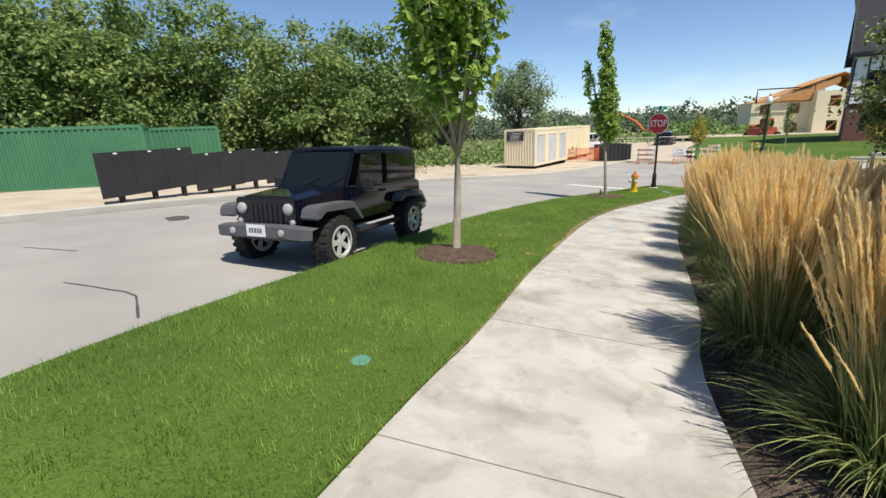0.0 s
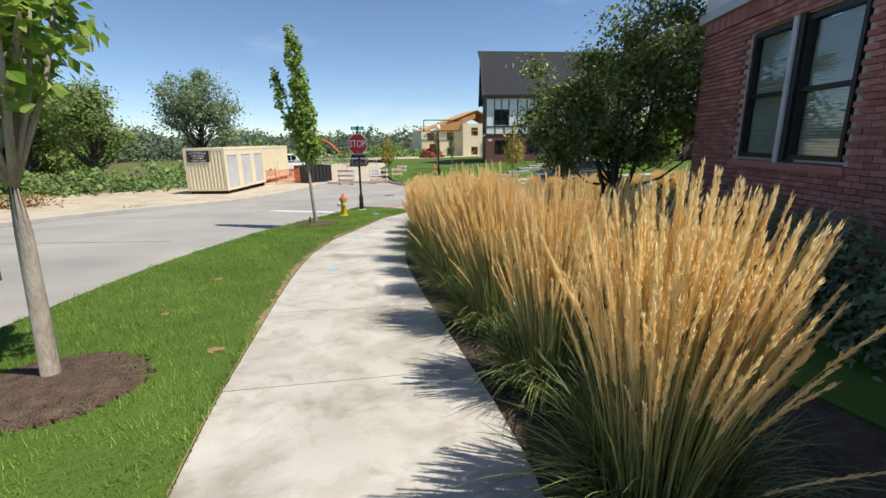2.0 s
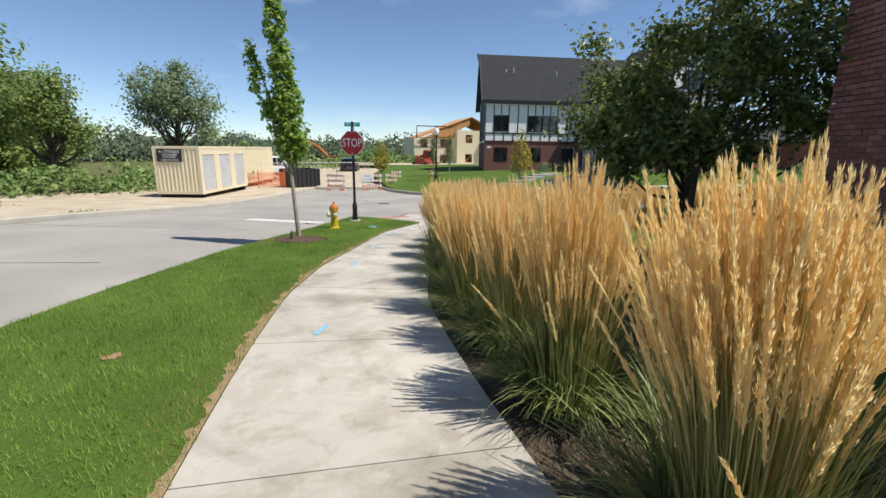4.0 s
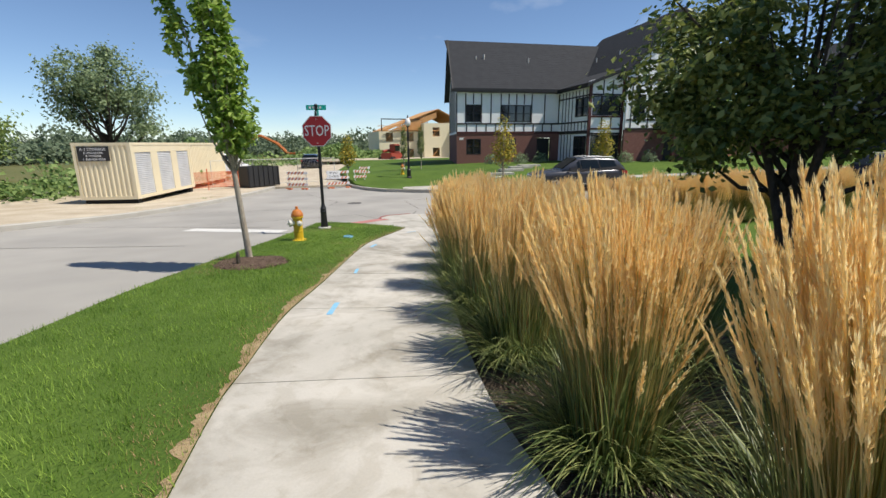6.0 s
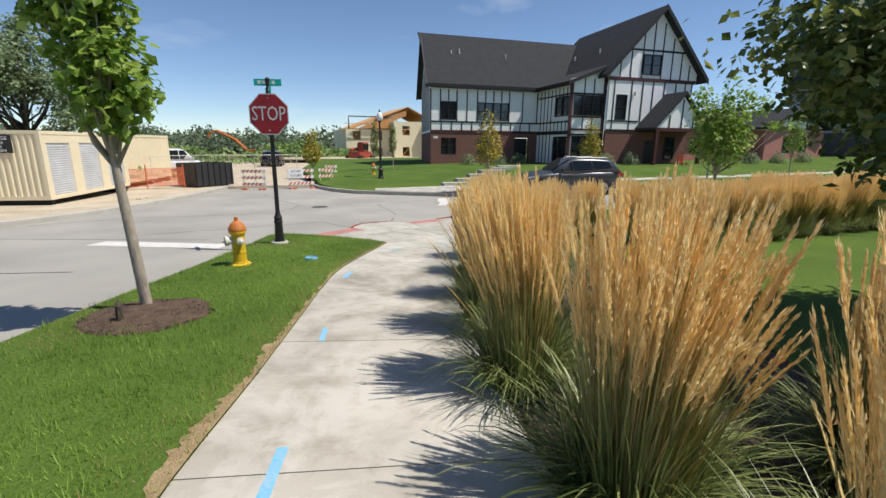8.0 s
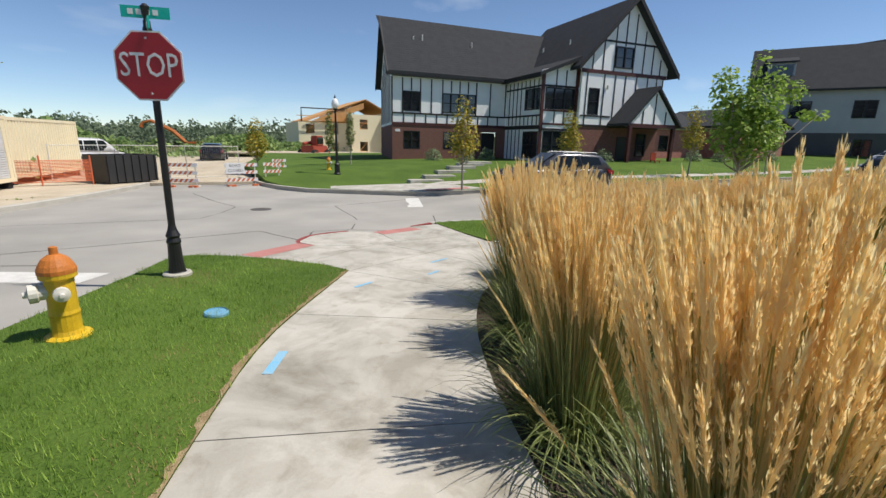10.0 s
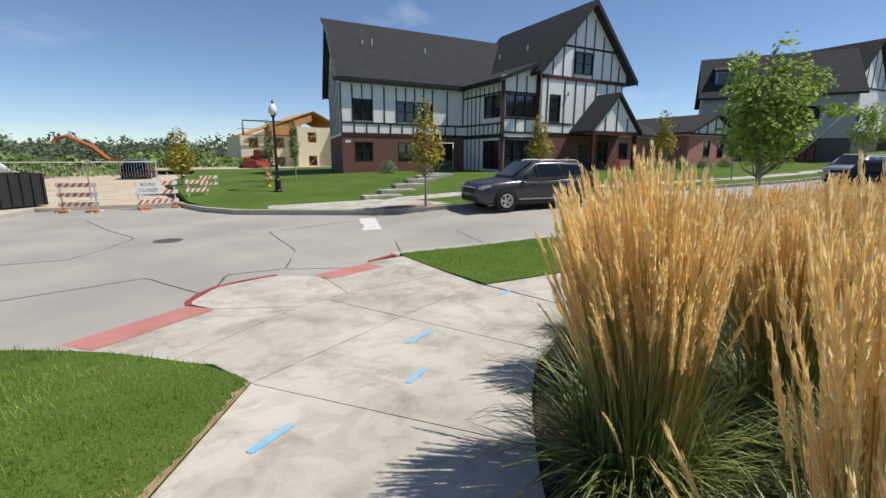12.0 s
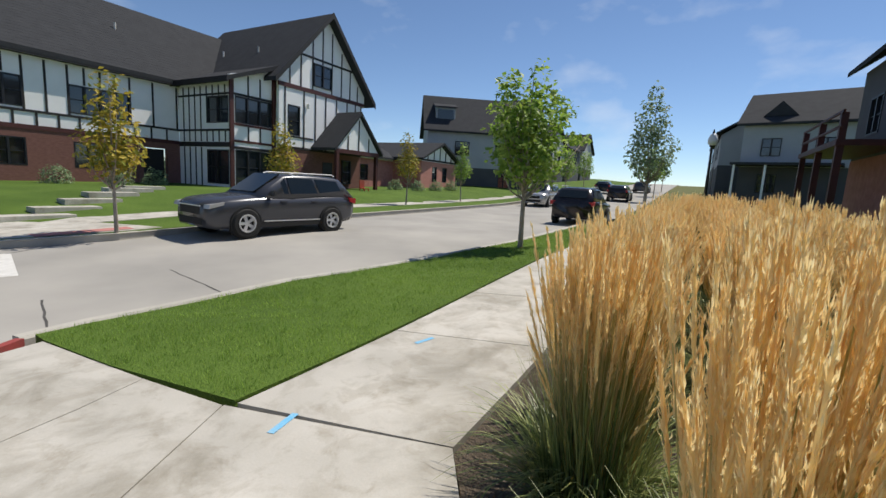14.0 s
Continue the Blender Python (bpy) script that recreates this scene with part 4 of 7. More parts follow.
# porch
roof_slab("porch_roof", [(16.6, 3.0), (16.6, 3.2), (19.4, 6.1), (22.2, 3.2), (22.2, 3.0), (19.4, 5.85)], "y", GF - 2.4, GF, house, "steep dark porch gable roof")
bm = bmesh.new()
prism(bm, [(17.0, 3.2), (21.8, 3.2), (19.4, 5.75)], "y", GF - 2.15, GF - 2.0)
part("porch_gable", tidy(bm), M_STUCCO, house)
for a, t in ((18.2, 4.2), (19.4, 5.5), (20.6, 4.2)):
    bar("timber", house, (a - 0.05, GF - 2.19, 3.2), (a + 0.05, GF - 2.15, t), M_TIMBER)
bar("porch_beam", house, (16.9, GF - 2.2, 2.9), (21.9, GF - 2.0, 3.2), M_REDTIMBER)
for a in (17.1, 21.7):
    bar("porch_post", house, (a - 0.13, GF - 2.2, -0.4), (a + 0.13, GF - 1.94, 2.9), M_REDTIMBER)
bar("porch_floor", house, (16.8, GF - 2.4, -0.5), (22.0, GF, 0.02), M_KERB)
house_window(house, 19.9, 20.9, 0.6, 2.5, GF - 0.1, 1)
bar("door", house, (17.8, GF - 0.05, 0.02), (18.8, GF - 0.005, 2.2), M_FRAMEDK, "dark front door")
bar("house_number", house, (0.25, -0.02, 2.2), (0.65, 0.0, 2.4), M_SIGNWHITE, "small white number plaque")
# red garden chair by the porch
chair = thing("garden_chair", house.matrix_world @ Matrix.Translation((19.3, GF - 2.9, 0.0)), "red slatted garden chair beside the porch", "chair")
bar("seat", chair, (-0.28, -0.25, 0.36), (0.28, 0.25, 0.41), M_REDMACH)
bar("backrest", chair, (-0.28, 0.22, 0.41), (0.28, 0.27, 1.0), M_REDMACH)
for x in (-0.25, 0.25):
    for y in (-0.22, 0.22):
        bar("leg", chair, (x - 0.03, y - 0.03, -0.15), (x + 0.03, y + 0.03, 0.36), M_REDMACH)

skew_end(STUCCO_END)
skew_end(BRICK_END)

# garden steps up the lawn
def local2(a, b):
    p = house.matrix_world @ Vector((a, -b, 0))
    return p.x, p.y


steps = thing("garden_steps", Matrix.Translation((0, 0, 0)), "broad pale concrete garden steps up the lawn", "steps")
for i in range(6):
    x, y = local2(-2.2 + 1.25 * i, 14.2 - 1.3 * i)
    z = lot(x, y)
    bm = bmesh.new()
    box(bm, (-0.9, -0.32, -0.15), (0.9, 0.32, 0.13), Matrix.LocRotScale((x, y, z), Euler((0, 0, ROT2)), None))
    part("step", bm, M_CONC, steps)


# ---- brick house beside the pavement ----
def clear_glass(name):
    m = bpy.data.materials.new(name)
    m.use_nodes = True
    n, l = m.node_tree.nodes, m.node_tree.links
    gl = n.new("ShaderNodeBsdfGlossy")
    gl.inputs["Roughness"].default_value = 0.02
    tr = n.new("ShaderNodeBsdfTransparent")
    tr.inputs["Color"].default_value = (0.78, 0.82, 0.8, 1)
    ms = n.new("ShaderNodeMixShader")
    ms.inputs["Fac"].default_value = 0.1
    l.new(tr.outputs["BSDF"], ms.inputs[1])
    l.new(gl.outputs["BSDF"], ms.inputs[2])
    l.new(ms.outputs["Shader"], n["Material Output"].inputs["Surface"])
    return m


M_PANE = clear_glass("clear_pane")
NH = Vector((10.3, 6.43))
ND = Vector((-0.66, -0.75)).normalized()
NANG = math.atan2(ND.y, ND.x)
# local x runs along the street face away from the corner, local y points into the house
near_m = Matrix.LocRotScale((NH.x, NH.y, -0.75), Euler((0, 0, NANG)), None)
near = thing("brick_house", near_m, "dark red brick house with white trim and blinds in its windows", "house")
BT = 4.15
W0 = (1.55, 2.5, 1.75, 3.62)
W1 = (2.72, 3.7, 1.75, 3.62)
bm = bmesh.new()
wall_cells(bm, 0.03, 9.0, -0.8, BT, [(1.5, 3.75, 1.7, 3.66)], 0.03, 0.27)
wall_cells(bm, 0.3, 9.0, -0.8, BT, [], 0.03, 0.27, "y")
part("backing_wall", tidy(bm), M_MORTAR, near, "mortar behind the bricks")
bm = bmesh.new()
wall_cells(bm, -0.1, 9.1, BT + 0.16, 6.8, [], -0.02, 0.3)
wall_cells(bm, 0.28, 9.1, BT + 0.16, 6.8, [], -0.1, 0.3, "y")
part("upper_wall", tidy(bm), M_STUCCO, near, "white panelled upper wall")
bar("white_band", near, (-0.16, -0.1, BT), (9.1, 0.2, BT + 0.16), M_FRAMEWH, "white painted band")
roof_slab("roof", [(-0.5, 6.85), (4.5, 10.0), (9.7, 6.85), (9.7, 6.55), (4.5, 9.7), (-0.5, 6.55)], "x", -0.6, 9.6, near, "dark shingle roof")
for w in (W0, W1):
    bm = bmesh.new()
    t = 0.06
    box(bm, (w[0], 0.02, w[2]), (w[0] + t, 0.14, w[3]))
    box(bm, (w[1] - t, 0.02, w[2]), (w[1], 0.14, w[3]))
    box(bm, (w[0] + t, 0.02, w[3] - t), (w[1] - t, 0.14, w[3]))
    box(bm, (w[0] + t, 0.02, w[2]), (w[1] - t, 0.14, w[2] + t))
    box(bm, (w[0] + t, 0.04, (w[2] + w[3]) / 2 - 0.03), (w[1] - t, 0.12, (w[2] + w[3]) / 2 + 0.03))
    win = part("window", tidy(bm), M_FRAMEDK, near, "black double-hung window with lowered blinds")
    bm = bmesh.new()
    z = w[2] + 0.08
    while z < w[3] - 0.08:
        box(bm, (w[0] + t, 0.13, z), (w[1] - t, 0.15, z + 0.032))
        z += 0.042
    part("blind", bm, M_BLIND, win, "half-lit blind slats")
    bm = bmesh.new()
    box(bm, (w[0] + t, 0.09, w[2] + t), (w[1] - t, 0.096, w[3] - t))
    g = part("pane", bm, M_PANE, win)
    g.visible_shadow = False
bar("mullion", near, (2.5, -0.02, 1.7), (2.72, 0.14, 3.66), M_FRAMEDK)
bar("mullion_trim", near, (2.54, -0.05, 1.7), (2.62, -0.02, 3.66), M_FRAMEWH, "white mullion strip")
bar("sill", near, (1.42, -0.05, 1.6), (3.85, 0.1, 1.7), M_BRICK)
# bricks: the stretch by the corner one by one, the rest joined
def brick_mesh(w):
    bm = bmesh.new()
    box(bm, (0, 0, 0), (w, 0.06, 0.065))
    bmesh.ops.bevel(bm, geom=[e for e in bm.edges if all(v.co.y < 0.01 for v in e.verts)], offset=0.004, segments=1, affect="EDGES")
    me = bpy.data.meshes.new("brick")
    bm.to_mesh(me)
    bm.free()
    me.materials.append(M_BRICK)
    return me


def brick_shown(x0, x1, z):
    return not (x1 > 1.5 and x0 < 3.75 and 1.6 < z + 0.04 and z < 3.66)


FULL, HALF = brick_mesh(0.2), brick_mesh(0.095)
rest_v, rest_f = [], []
brng = np.random.default_rng(8)
row, z = 0, -0.2
while z < BT - 0.26:
    x = 0.0 if row % 2 == 0 else -0.105
    while x < 8.9:
        x0, w = (0.0, 0.095) if x < 0 else (x, 0.2)
        if brick_shown(x0, x0 + w, z):
            dy = brng.uniform(-0.003, 0.003)
            if x0 < 1.35 and z > 0.75:
                ob = new("brick", HALF if w < 0.15 else FULL)
                ob.parent = near
                ob.location = (x0, -0.02 + dy, z)
            else:
                k = len(rest_v)
                for zz in (z, z + 0.065):
                    for xx, yy in ((x0, -0.02 + dy), (x0 + w, -0.02 + dy), (x0 + w, 0.04), (x0, 0.04)):
                        rest_v.append((xx, yy, zz))
                rest_f += [(k, k + 1, k + 5, k + 4), (k + 1, k + 2, k + 6, k + 5), (k + 3, k, k + 4, k + 7), (k + 4, k + 5, k + 6, k + 7), (k + 1, k, k + 3, k + 2)]
        x += 0.21
    row += 1
    z += 0.076
# end face towards the corner, and the upright course under the band
row, z = 0, -0.2
while z < BT - 0.26:
    y = 0.06 if row % 2 else 0.165
    while y < 4:
        k = len(rest_v)
        for zz in (z, z + 0.065):
            for xx, yy in ((-0.02, y), (-0.02, y + 0.2), (0.04, y + 0.2), (0.04, y)):
                rest_v.append((xx, yy, zz))
        rest_f += [(k + 1, k, k + 4, k + 5), (k, k + 3, k + 7, k + 4), (k + 2, k + 1, k + 5, k + 6), (k + 4, k + 7, k + 6, k + 5)]
        y += 0.21
    row += 1
    z += 0.076
x = 0.0
while x < 8.9:
    k = len(rest_v)
    for zz in (BT - 0.235, BT - 0.02):
        for xx, yy in ((x, -0.035), (x + 0.065, -0.035), (x + 0.065, 0.04), (x, 0.04)):
            rest_v.append((xx, yy, zz))
    rest_f += [(k, k + 1, k + 5, k + 4), (k + 1, k + 2, k + 6, k + 5), (k + 3, k, k + 4, k + 7), (k + 4, k + 5, k + 6, k + 7), (k + 1, k, k + 3, k + 2)]
    x += 0.075
me = bpy.data.meshes.new("brickwork")
me.from_pydata(rest_v, [], rest_f)
me.materials.append(M_BRICKI)
ob = new("brickwork", me)
ob.parent = near
ob["kind"] = "stuff"
# shrubs along the house
def shrub(name, x, y, r, h, n, material, label, seed, leaf=0.03, group="", category="shrub"):
    rng = np.random.default_rng(seed)
    root = thing(name, Matrix.Translation((x, y, G(x, y))), label, category, group)
    for k in range(7):
        a = rng.uniform(0, 6.28)
        e = Vector((math.cos(a) * r * 0.6, math.sin(a) * r * 0.6, h * rng.uniform(0.5, 0.9)))
        bm = bmesh.new()
        tube(bm, [(0, 0, -0.1), e * 0.5, e], [0.02, 0.014, 0.004], 4)
        part("stem", bm, M_BARKDK, root)
    d = rng.normal(size=(n, 3))
    d /= np.linalg.norm(d, axis=1, keepdims=True)
    d[:, 2] = np.abs(d[:, 2])
    bump = np.array([noise.noise(Vector(q) * 2.5 + Vector((seed, 0, 0))) for q in d])
    rr = (0.55 + 0.45 * rng.uniform(0, 1, n) ** 0.5) + bump * 0.35
    p = d * rr[:, None] * np.array([r, r, h])
    cloud("foliage", p, d + rng.normal(size=(n, 3)) * 0.5 + [0, 0, 0.4], leaf, material, root, 0.6, rng)
    return root


for i in range(7):
    p = NH + ND * (0.2 + 1.0 * i) + Vector((-ND.y, ND.x)) * -0.85
    shrub("shrub", p.x, p.y, 0.75, 1.15, 1500, M_LEAFGREY if i > 1 else M_LEAFDK, "dusty green hydrangea shrub against the brick wall", 40 + i, 0.045, "shrubs along the house")
# large dark tree on the lawn by the house
make_tree("crab_apple_tree", (10.6, 8.3, G(10.6, 8.3)), 5.7, 0.1, [((0, 0, 3.3), (1.8, 1.8, 1.5)), ((0.7, -0.5, 4.6), (1.2, 1.2, 0.9)), ((-1.0, 0.9, 2.6), (1.3, 1.3, 1.0)), ((1.2, -0.9, 2.9), (1.4, 1.4, 1.2)), ((0.2, 0.6, 2.1), (1.6, 1.6, 0.7)), ((-1.0, 1.1, 3.7), (1.1, 1.1, 1.0)), ((1.5, -1.4, 4.1), (1.1, 1.1, 0.9)), ((0.9, 1.3, 3.1), (1.2, 1.2, 1.1))], 30000, 0.055, M_BARKDK, M_LEAFDK, "dense dark green crab apple tree with a few yellow leaves", seed=21, crown_start=0.2, limbs=34, hollow=0.1, clumps=120, puff=0.075, stems=4)
# street trees
make_tree("maple_tree", (0.2, 6.1, G(0.2, 6.1)), 4.7, 0.055, [((0, 0, 2.5), (0.62, 0.62, 0.75)), ((0.05, 0, 3.3), (0.72, 0.72, 0.8)), ((0.15, 0.1, 4.1), (0.5, 0.5, 0.7)), ((-0.25, 0, 2.9), (0.5, 0.5, 0.5))], 6200, 0.068, M_BARK, M_LEAF, "young maple with bright green leaves and a pale trunk", lean=(-0.05, 0.05), seed=3, group="street trees", limbs=22, hollow=0.15, crown_start=0.4)
make_tree("maple_tree", (5.5, 14.7, G(5.5, 14.7)), 5.5, 0.05, [((-0.03, 0.03, 2.3), (0.4, 0.4, 0.55)), ((-0.08, 0.08, 3.0), (0.38, 0.38, 0.6)), ((-0.12, 0.12, 3.8), (0.3, 0.3, 0.6)), ((-0.18, 0.18, 4.6), (0.25, 0.25, 0.55)), ((-0.22, 0.22, 5.15), (0.14, 0.14, 0.32)), ((-0.36, 0.34, 2.9), (0.2, 0.2, 0.42)), ((-0.52, 0.5, 3.5), (0.19, 0.19, 0.45)), ((-0.6, 0.57, 4.05), (0.15, 0.15, 0.34))], 5600, 0.062, M_BARK, M_LEAF, "slender young maple with two leaders and a narrow crown", lean=(-0.16, 0.16), seed=4, group="street trees", limbs=22, hollow=0.15, crown_start=0.36)


def mulch_ring(x, y, r, seed):
    rng = np.random.default_rng(seed)
    bm = bmesh.new()
    rings = []
    outs = [1 + 0.12 * noise.noise(Vector((math.cos(k / 28 * 6.28) * 1.5, math.sin(k / 28 * 6.28) * 1.5, seed))) for k in range(28)]
    for f, h in ((1.0, -0.02), (0.9, 0.035), (0.6, 0.06), (0.25, 0.085)):
        rings.append([bm.verts.new((x + math.cos(k / 28 * 2 * math.pi) * r * f * outs[k], y + math.sin(k / 28 * 2 * math.pi) * r * f * outs[k], G(x + math.cos(k / 28 * 2 * math.pi) * r * f, y + math.sin(k / 28 * 2 * math.pi) * r * f) + h)) for k in range(28)])
    for r0, r1 in zip(rings, rings[1:]):
        for k in range(28):
            bm.faces.new((r0[k], r0[(k + 1) % 28], r1[(k + 1) % 28], r1[k]))
    bm.faces.new(rings[-1])
    ring = tagged(part("mulch_ring", tidy(bm), M_MULCH), "ring of dark brown bark mulch around a tree", "mulch", kind="stuff")
    n = 500
    a = rng.uniform(0, 6.28, n)
    q = np.sqrt(rng.uniform(0, 1, n)) * r * 0.98
    px, py = x + np.cos(a) * q, y + np.sin(a) * q
    c = np.stack([px, py, [G(u, w) + 0.07 - 0.05 * (d / r) ** 2 for u, w, d in zip(px, py, q)]], 1)
    cloud("chips", c, rng.normal(size=(n, 3)) * 0.5 + [0, 0, 1], 0.028, M_CHIP, ring, 0.3, rng)


M_CHIP = mat("bark_chip", (0.16, 0.115, 0.085), (0.05, 0.033, 0.025), 5, 0.95, fine=60, bump=0.3, spec=0.1, per_island=0.8)
mulch_ring(0.2, 6.0, 0.62, 1)
mulch_ring(5.45, 14.45, 0.6, 2)

# yellowing young trees and bushes across the side street
for i, (x, y, h, m, lab) in enumerate(((22.3, 22.9, 4.2, M_LEAFYE, "young tree with thin yellowing leaves"), (31.0, 21.6, 4.0, M_LEAFYE, "young tree with thin yellowing leaves"), (37.5, 16.5, 4.6, M_LEAFYE, "young tree turning yellow on the far verge"), (44.0, 12.8, 4.6, M_LEAF, "young green tree on the far verge"))):
    make_tree("young_tree", (x, y, lot(x, y)), h, 0.045, [((0, 0, h * 0.5), (0.75, 0.75, h * 0.2)), ((0, 0, h * 0.72), (0.5, 0.5, h * 0.22)), ((0.3, 0.1, h * 0.45), (0.6, 0.6, 0.5))], 1500, 0.075, M_BARK, m, lab, seed=60 + i, group="young trees across the side street", limbs=18, hollow=0.1)
make_tree("street_tree", (21.6, 12.9, G(21.6, 12.9)), 4.5, 0.06, [((0, 0, 2.2), (0.95, 0.95, 0.8)), ((0.1, 0.1, 2.9), (0.95, 0.95, 0.7)), ((0.0, -0.1, 3.9), (0.3, 0.3, 0.55)), ((-0.5, 0.6, 3.5), (0.4, 0.4, 0.5)), ((0.6, -0.9, 3.3), (0.4, 0.4, 0.35)), ((0.9, -1.4, 2.75), (0.4, 0.45, 0.2)), ((0.35, -0.5, 3.6), (0.35, 0.35, 0.4))], 4200, 0.075, M_BARK, M_LEAF, "leafy young street tree with uneven branches", seed=71, limbs=26, hollow=0.15)
make_tree("street_tree", (36.0, 2.9, G(36.0, 2.9)), 7.4, 0.07, [((0, 0, 3.6), (1.4, 1.4, 1.5)), ((0.2, 0, 5.4), (1.0, 1.0, 1.2)), ((-0.1, 0.1, 6.6), (0.5, 0.5, 0.8)), ((-0.7, 0.6, 4.4), (0.7, 0.7, 0.7))], 3000, 0.1, M_BARK, M_LEAFGREY, "grey-green conical street tree", seed=72, limbs=22)
for i, (s, v) in enumerate(((42, 32), (52, 32), (62, 32), (48, 23), (60, 23), (75, 23))):
    x, y = street(s, v)
    make_tree("street_tree", (x, y, G(x, y)), 5.5, 0.06, [((0, 0, 3.0), (1.2, 1.2, 1.2)), ((0, 0, 4.3), (0.9, 0.9, 1.0))], 1200, 0.12, M_BARK, M_LEAF, "distant leafy street tree", seed=80 + i, limbs=14, group="distant street trees")
for i, (a, b) in enumerate(((2.6, 2.6), (5.2, 3.0), (7.0, 3.3), (11.8, 6.6), (13.4, 6.8), (15.4, 7.3), (24.5, 8), (26.5, 9), (29, 9.5), (32, 9.5))):
    x, y = local2(a, b)
    root = shrub("shrub", x, y, 0.7, 0.95 if i != 3 else 0.6, 700, M_LEAFGREY, "grey-green garden shrub on the lawn", 90 + i, 0.06, "garden shrubs")
    root.location.z = lot(x, y)


# ---- writing ----
def words(name, text, size, m, material, parent, extrude=0.003, align="CENTER"):
    """Flat raised lettering in the built-in font, turned into a mesh."""
    cu = bpy.data.curves.new(name, "FONT")
    cu.body = text
    cu.size = size
    cu.extrude = extrude
    cu.align_x, cu.align_y = align, "CENTER"
    cu.resolution_u = 2
    ob = bpy.data.objects.new("lettering_source", cu)
    scene.collection.objects.link(ob)
    bpy.context.view_layer.update()
    me = bpy.data.meshes.new_from_object(ob.evaluated_get(bpy.context.evaluated_depsgraph_get()))
    bpy.data.objects.remove(ob)
    bpy.data.curves.remove(cu)
    me.name = name
    me.materials.clear()
    me.materials.append(material)
    o = new(name, me)
    o.parent = parent
    o.matrix_local = m
    return o


UPRIGHT = Matrix.Rotation(math.pi / 2, 4, "X")

# ---- stop sign ----
SP = Vector((8.66, 17.95))
stop = thing("stop_sign", Matrix.LocRotScale((SP.x, SP.y, G(SP.x, SP.y) + 0.01), Euler((0.0, 0.0, radians(-49))), None), "red octagonal stop sign with street names on a black post", "road sign")
bm = bmesh.new()
lathe(bm, [(0.13, -0.1), (0.13, 0.03), (0.10, 0.06), (0.085, 0.2), (0.075, 0.42), (0.088, 0.45), (0.07, 0.5), (0.085, 0.53), (0.055, 0.6), (0.042, 0.66)], 16)
tube(bm, [(0, 0, 0.6), (0, 0, 3.02)], [0.042, 0.038], 14)
part("post", tidy(bm), M_BLACK, stop, "black fluted metal post", smooth=False)
bm = bmesh.new()
lathe(bm, [(0.17, -0.08), (0.17, 0.035), (0.15, 0.05)], 14)
part("footing", bm, M_KERB, stop, "round concrete footing")


def octagon(r):
    return [(r * math.cos(math.pi / 8 + k * math.pi / 4), 2.53 + r * math.sin(math.pi / 8 + k * math.pi / 4)) for k in range(8)]


bm = bmesh.new()
prism(bm, octagon(0.408), "y", -0.058, -0.05)
part("sign_border", tidy(bm), M_SIGNWHITE, stop, "white border")
bm = bmesh.new()
prism(bm, octagon(0.388), "y", -0.062, -0.058)
plate = part("sign_plate", tidy(bm), M_SIGNRED, stop, "red octagonal plate")
words("lettering", "STOP", 0.335, Matrix.Translation((0, -0.064, 2.53)) @ UPRIGHT @ Matrix.Diagonal((0.82, 1.12, 1, 1)), M_SIGNWHITE, plate, 0.002)
bm = bmesh.new()
for z in (2.23, 2.83):
    lathe(bm, [(0.012, 0), (0.012, 0.008), (0.004, 0.012)], 8, Matrix.Translation((0, -0.062, z)) @ Matrix.Rotation(math.pi / 2, 4, "X"))
part("bolt", bm, M_ALLOY, plate)
for z, ang, w, txt in ((3.11, 8, 0.5, ""), (2.97, -58, 0.5, "")):
    m = Matrix.Translation((0, 0, z)) @ Matrix.Rotation(radians(ang), 4, "Z")
    bm = bmesh.new()
    box(bm, (-w / 2, -0.008, -0.062), (w / 2, 0.008, 0.062), m)
    nm = part("name_plate", bm, M_SIGNGREEN, stop, "green street name plate")
    bm = bmesh.new()
    for k in range(4):
        box(bm, (-w * 0.36 + k * w * 0.17, -0.011, -0.028), (-w * 0.36 + k * w * 0.17 + w * 0.11, -0.0085, 0.03), m)
    part("lettering_bars", bm, M_SIGNWHITE, nm)
bm = bmesh.new()
lathe(bm, [(0.045, 2.88), (0.05, 2.93), (0.03, 3.0), (0.03, 3.04), (0.05, 3.17), (0.02, 3.2)], 10)
part("finial", bm, M_BLACK, stop)


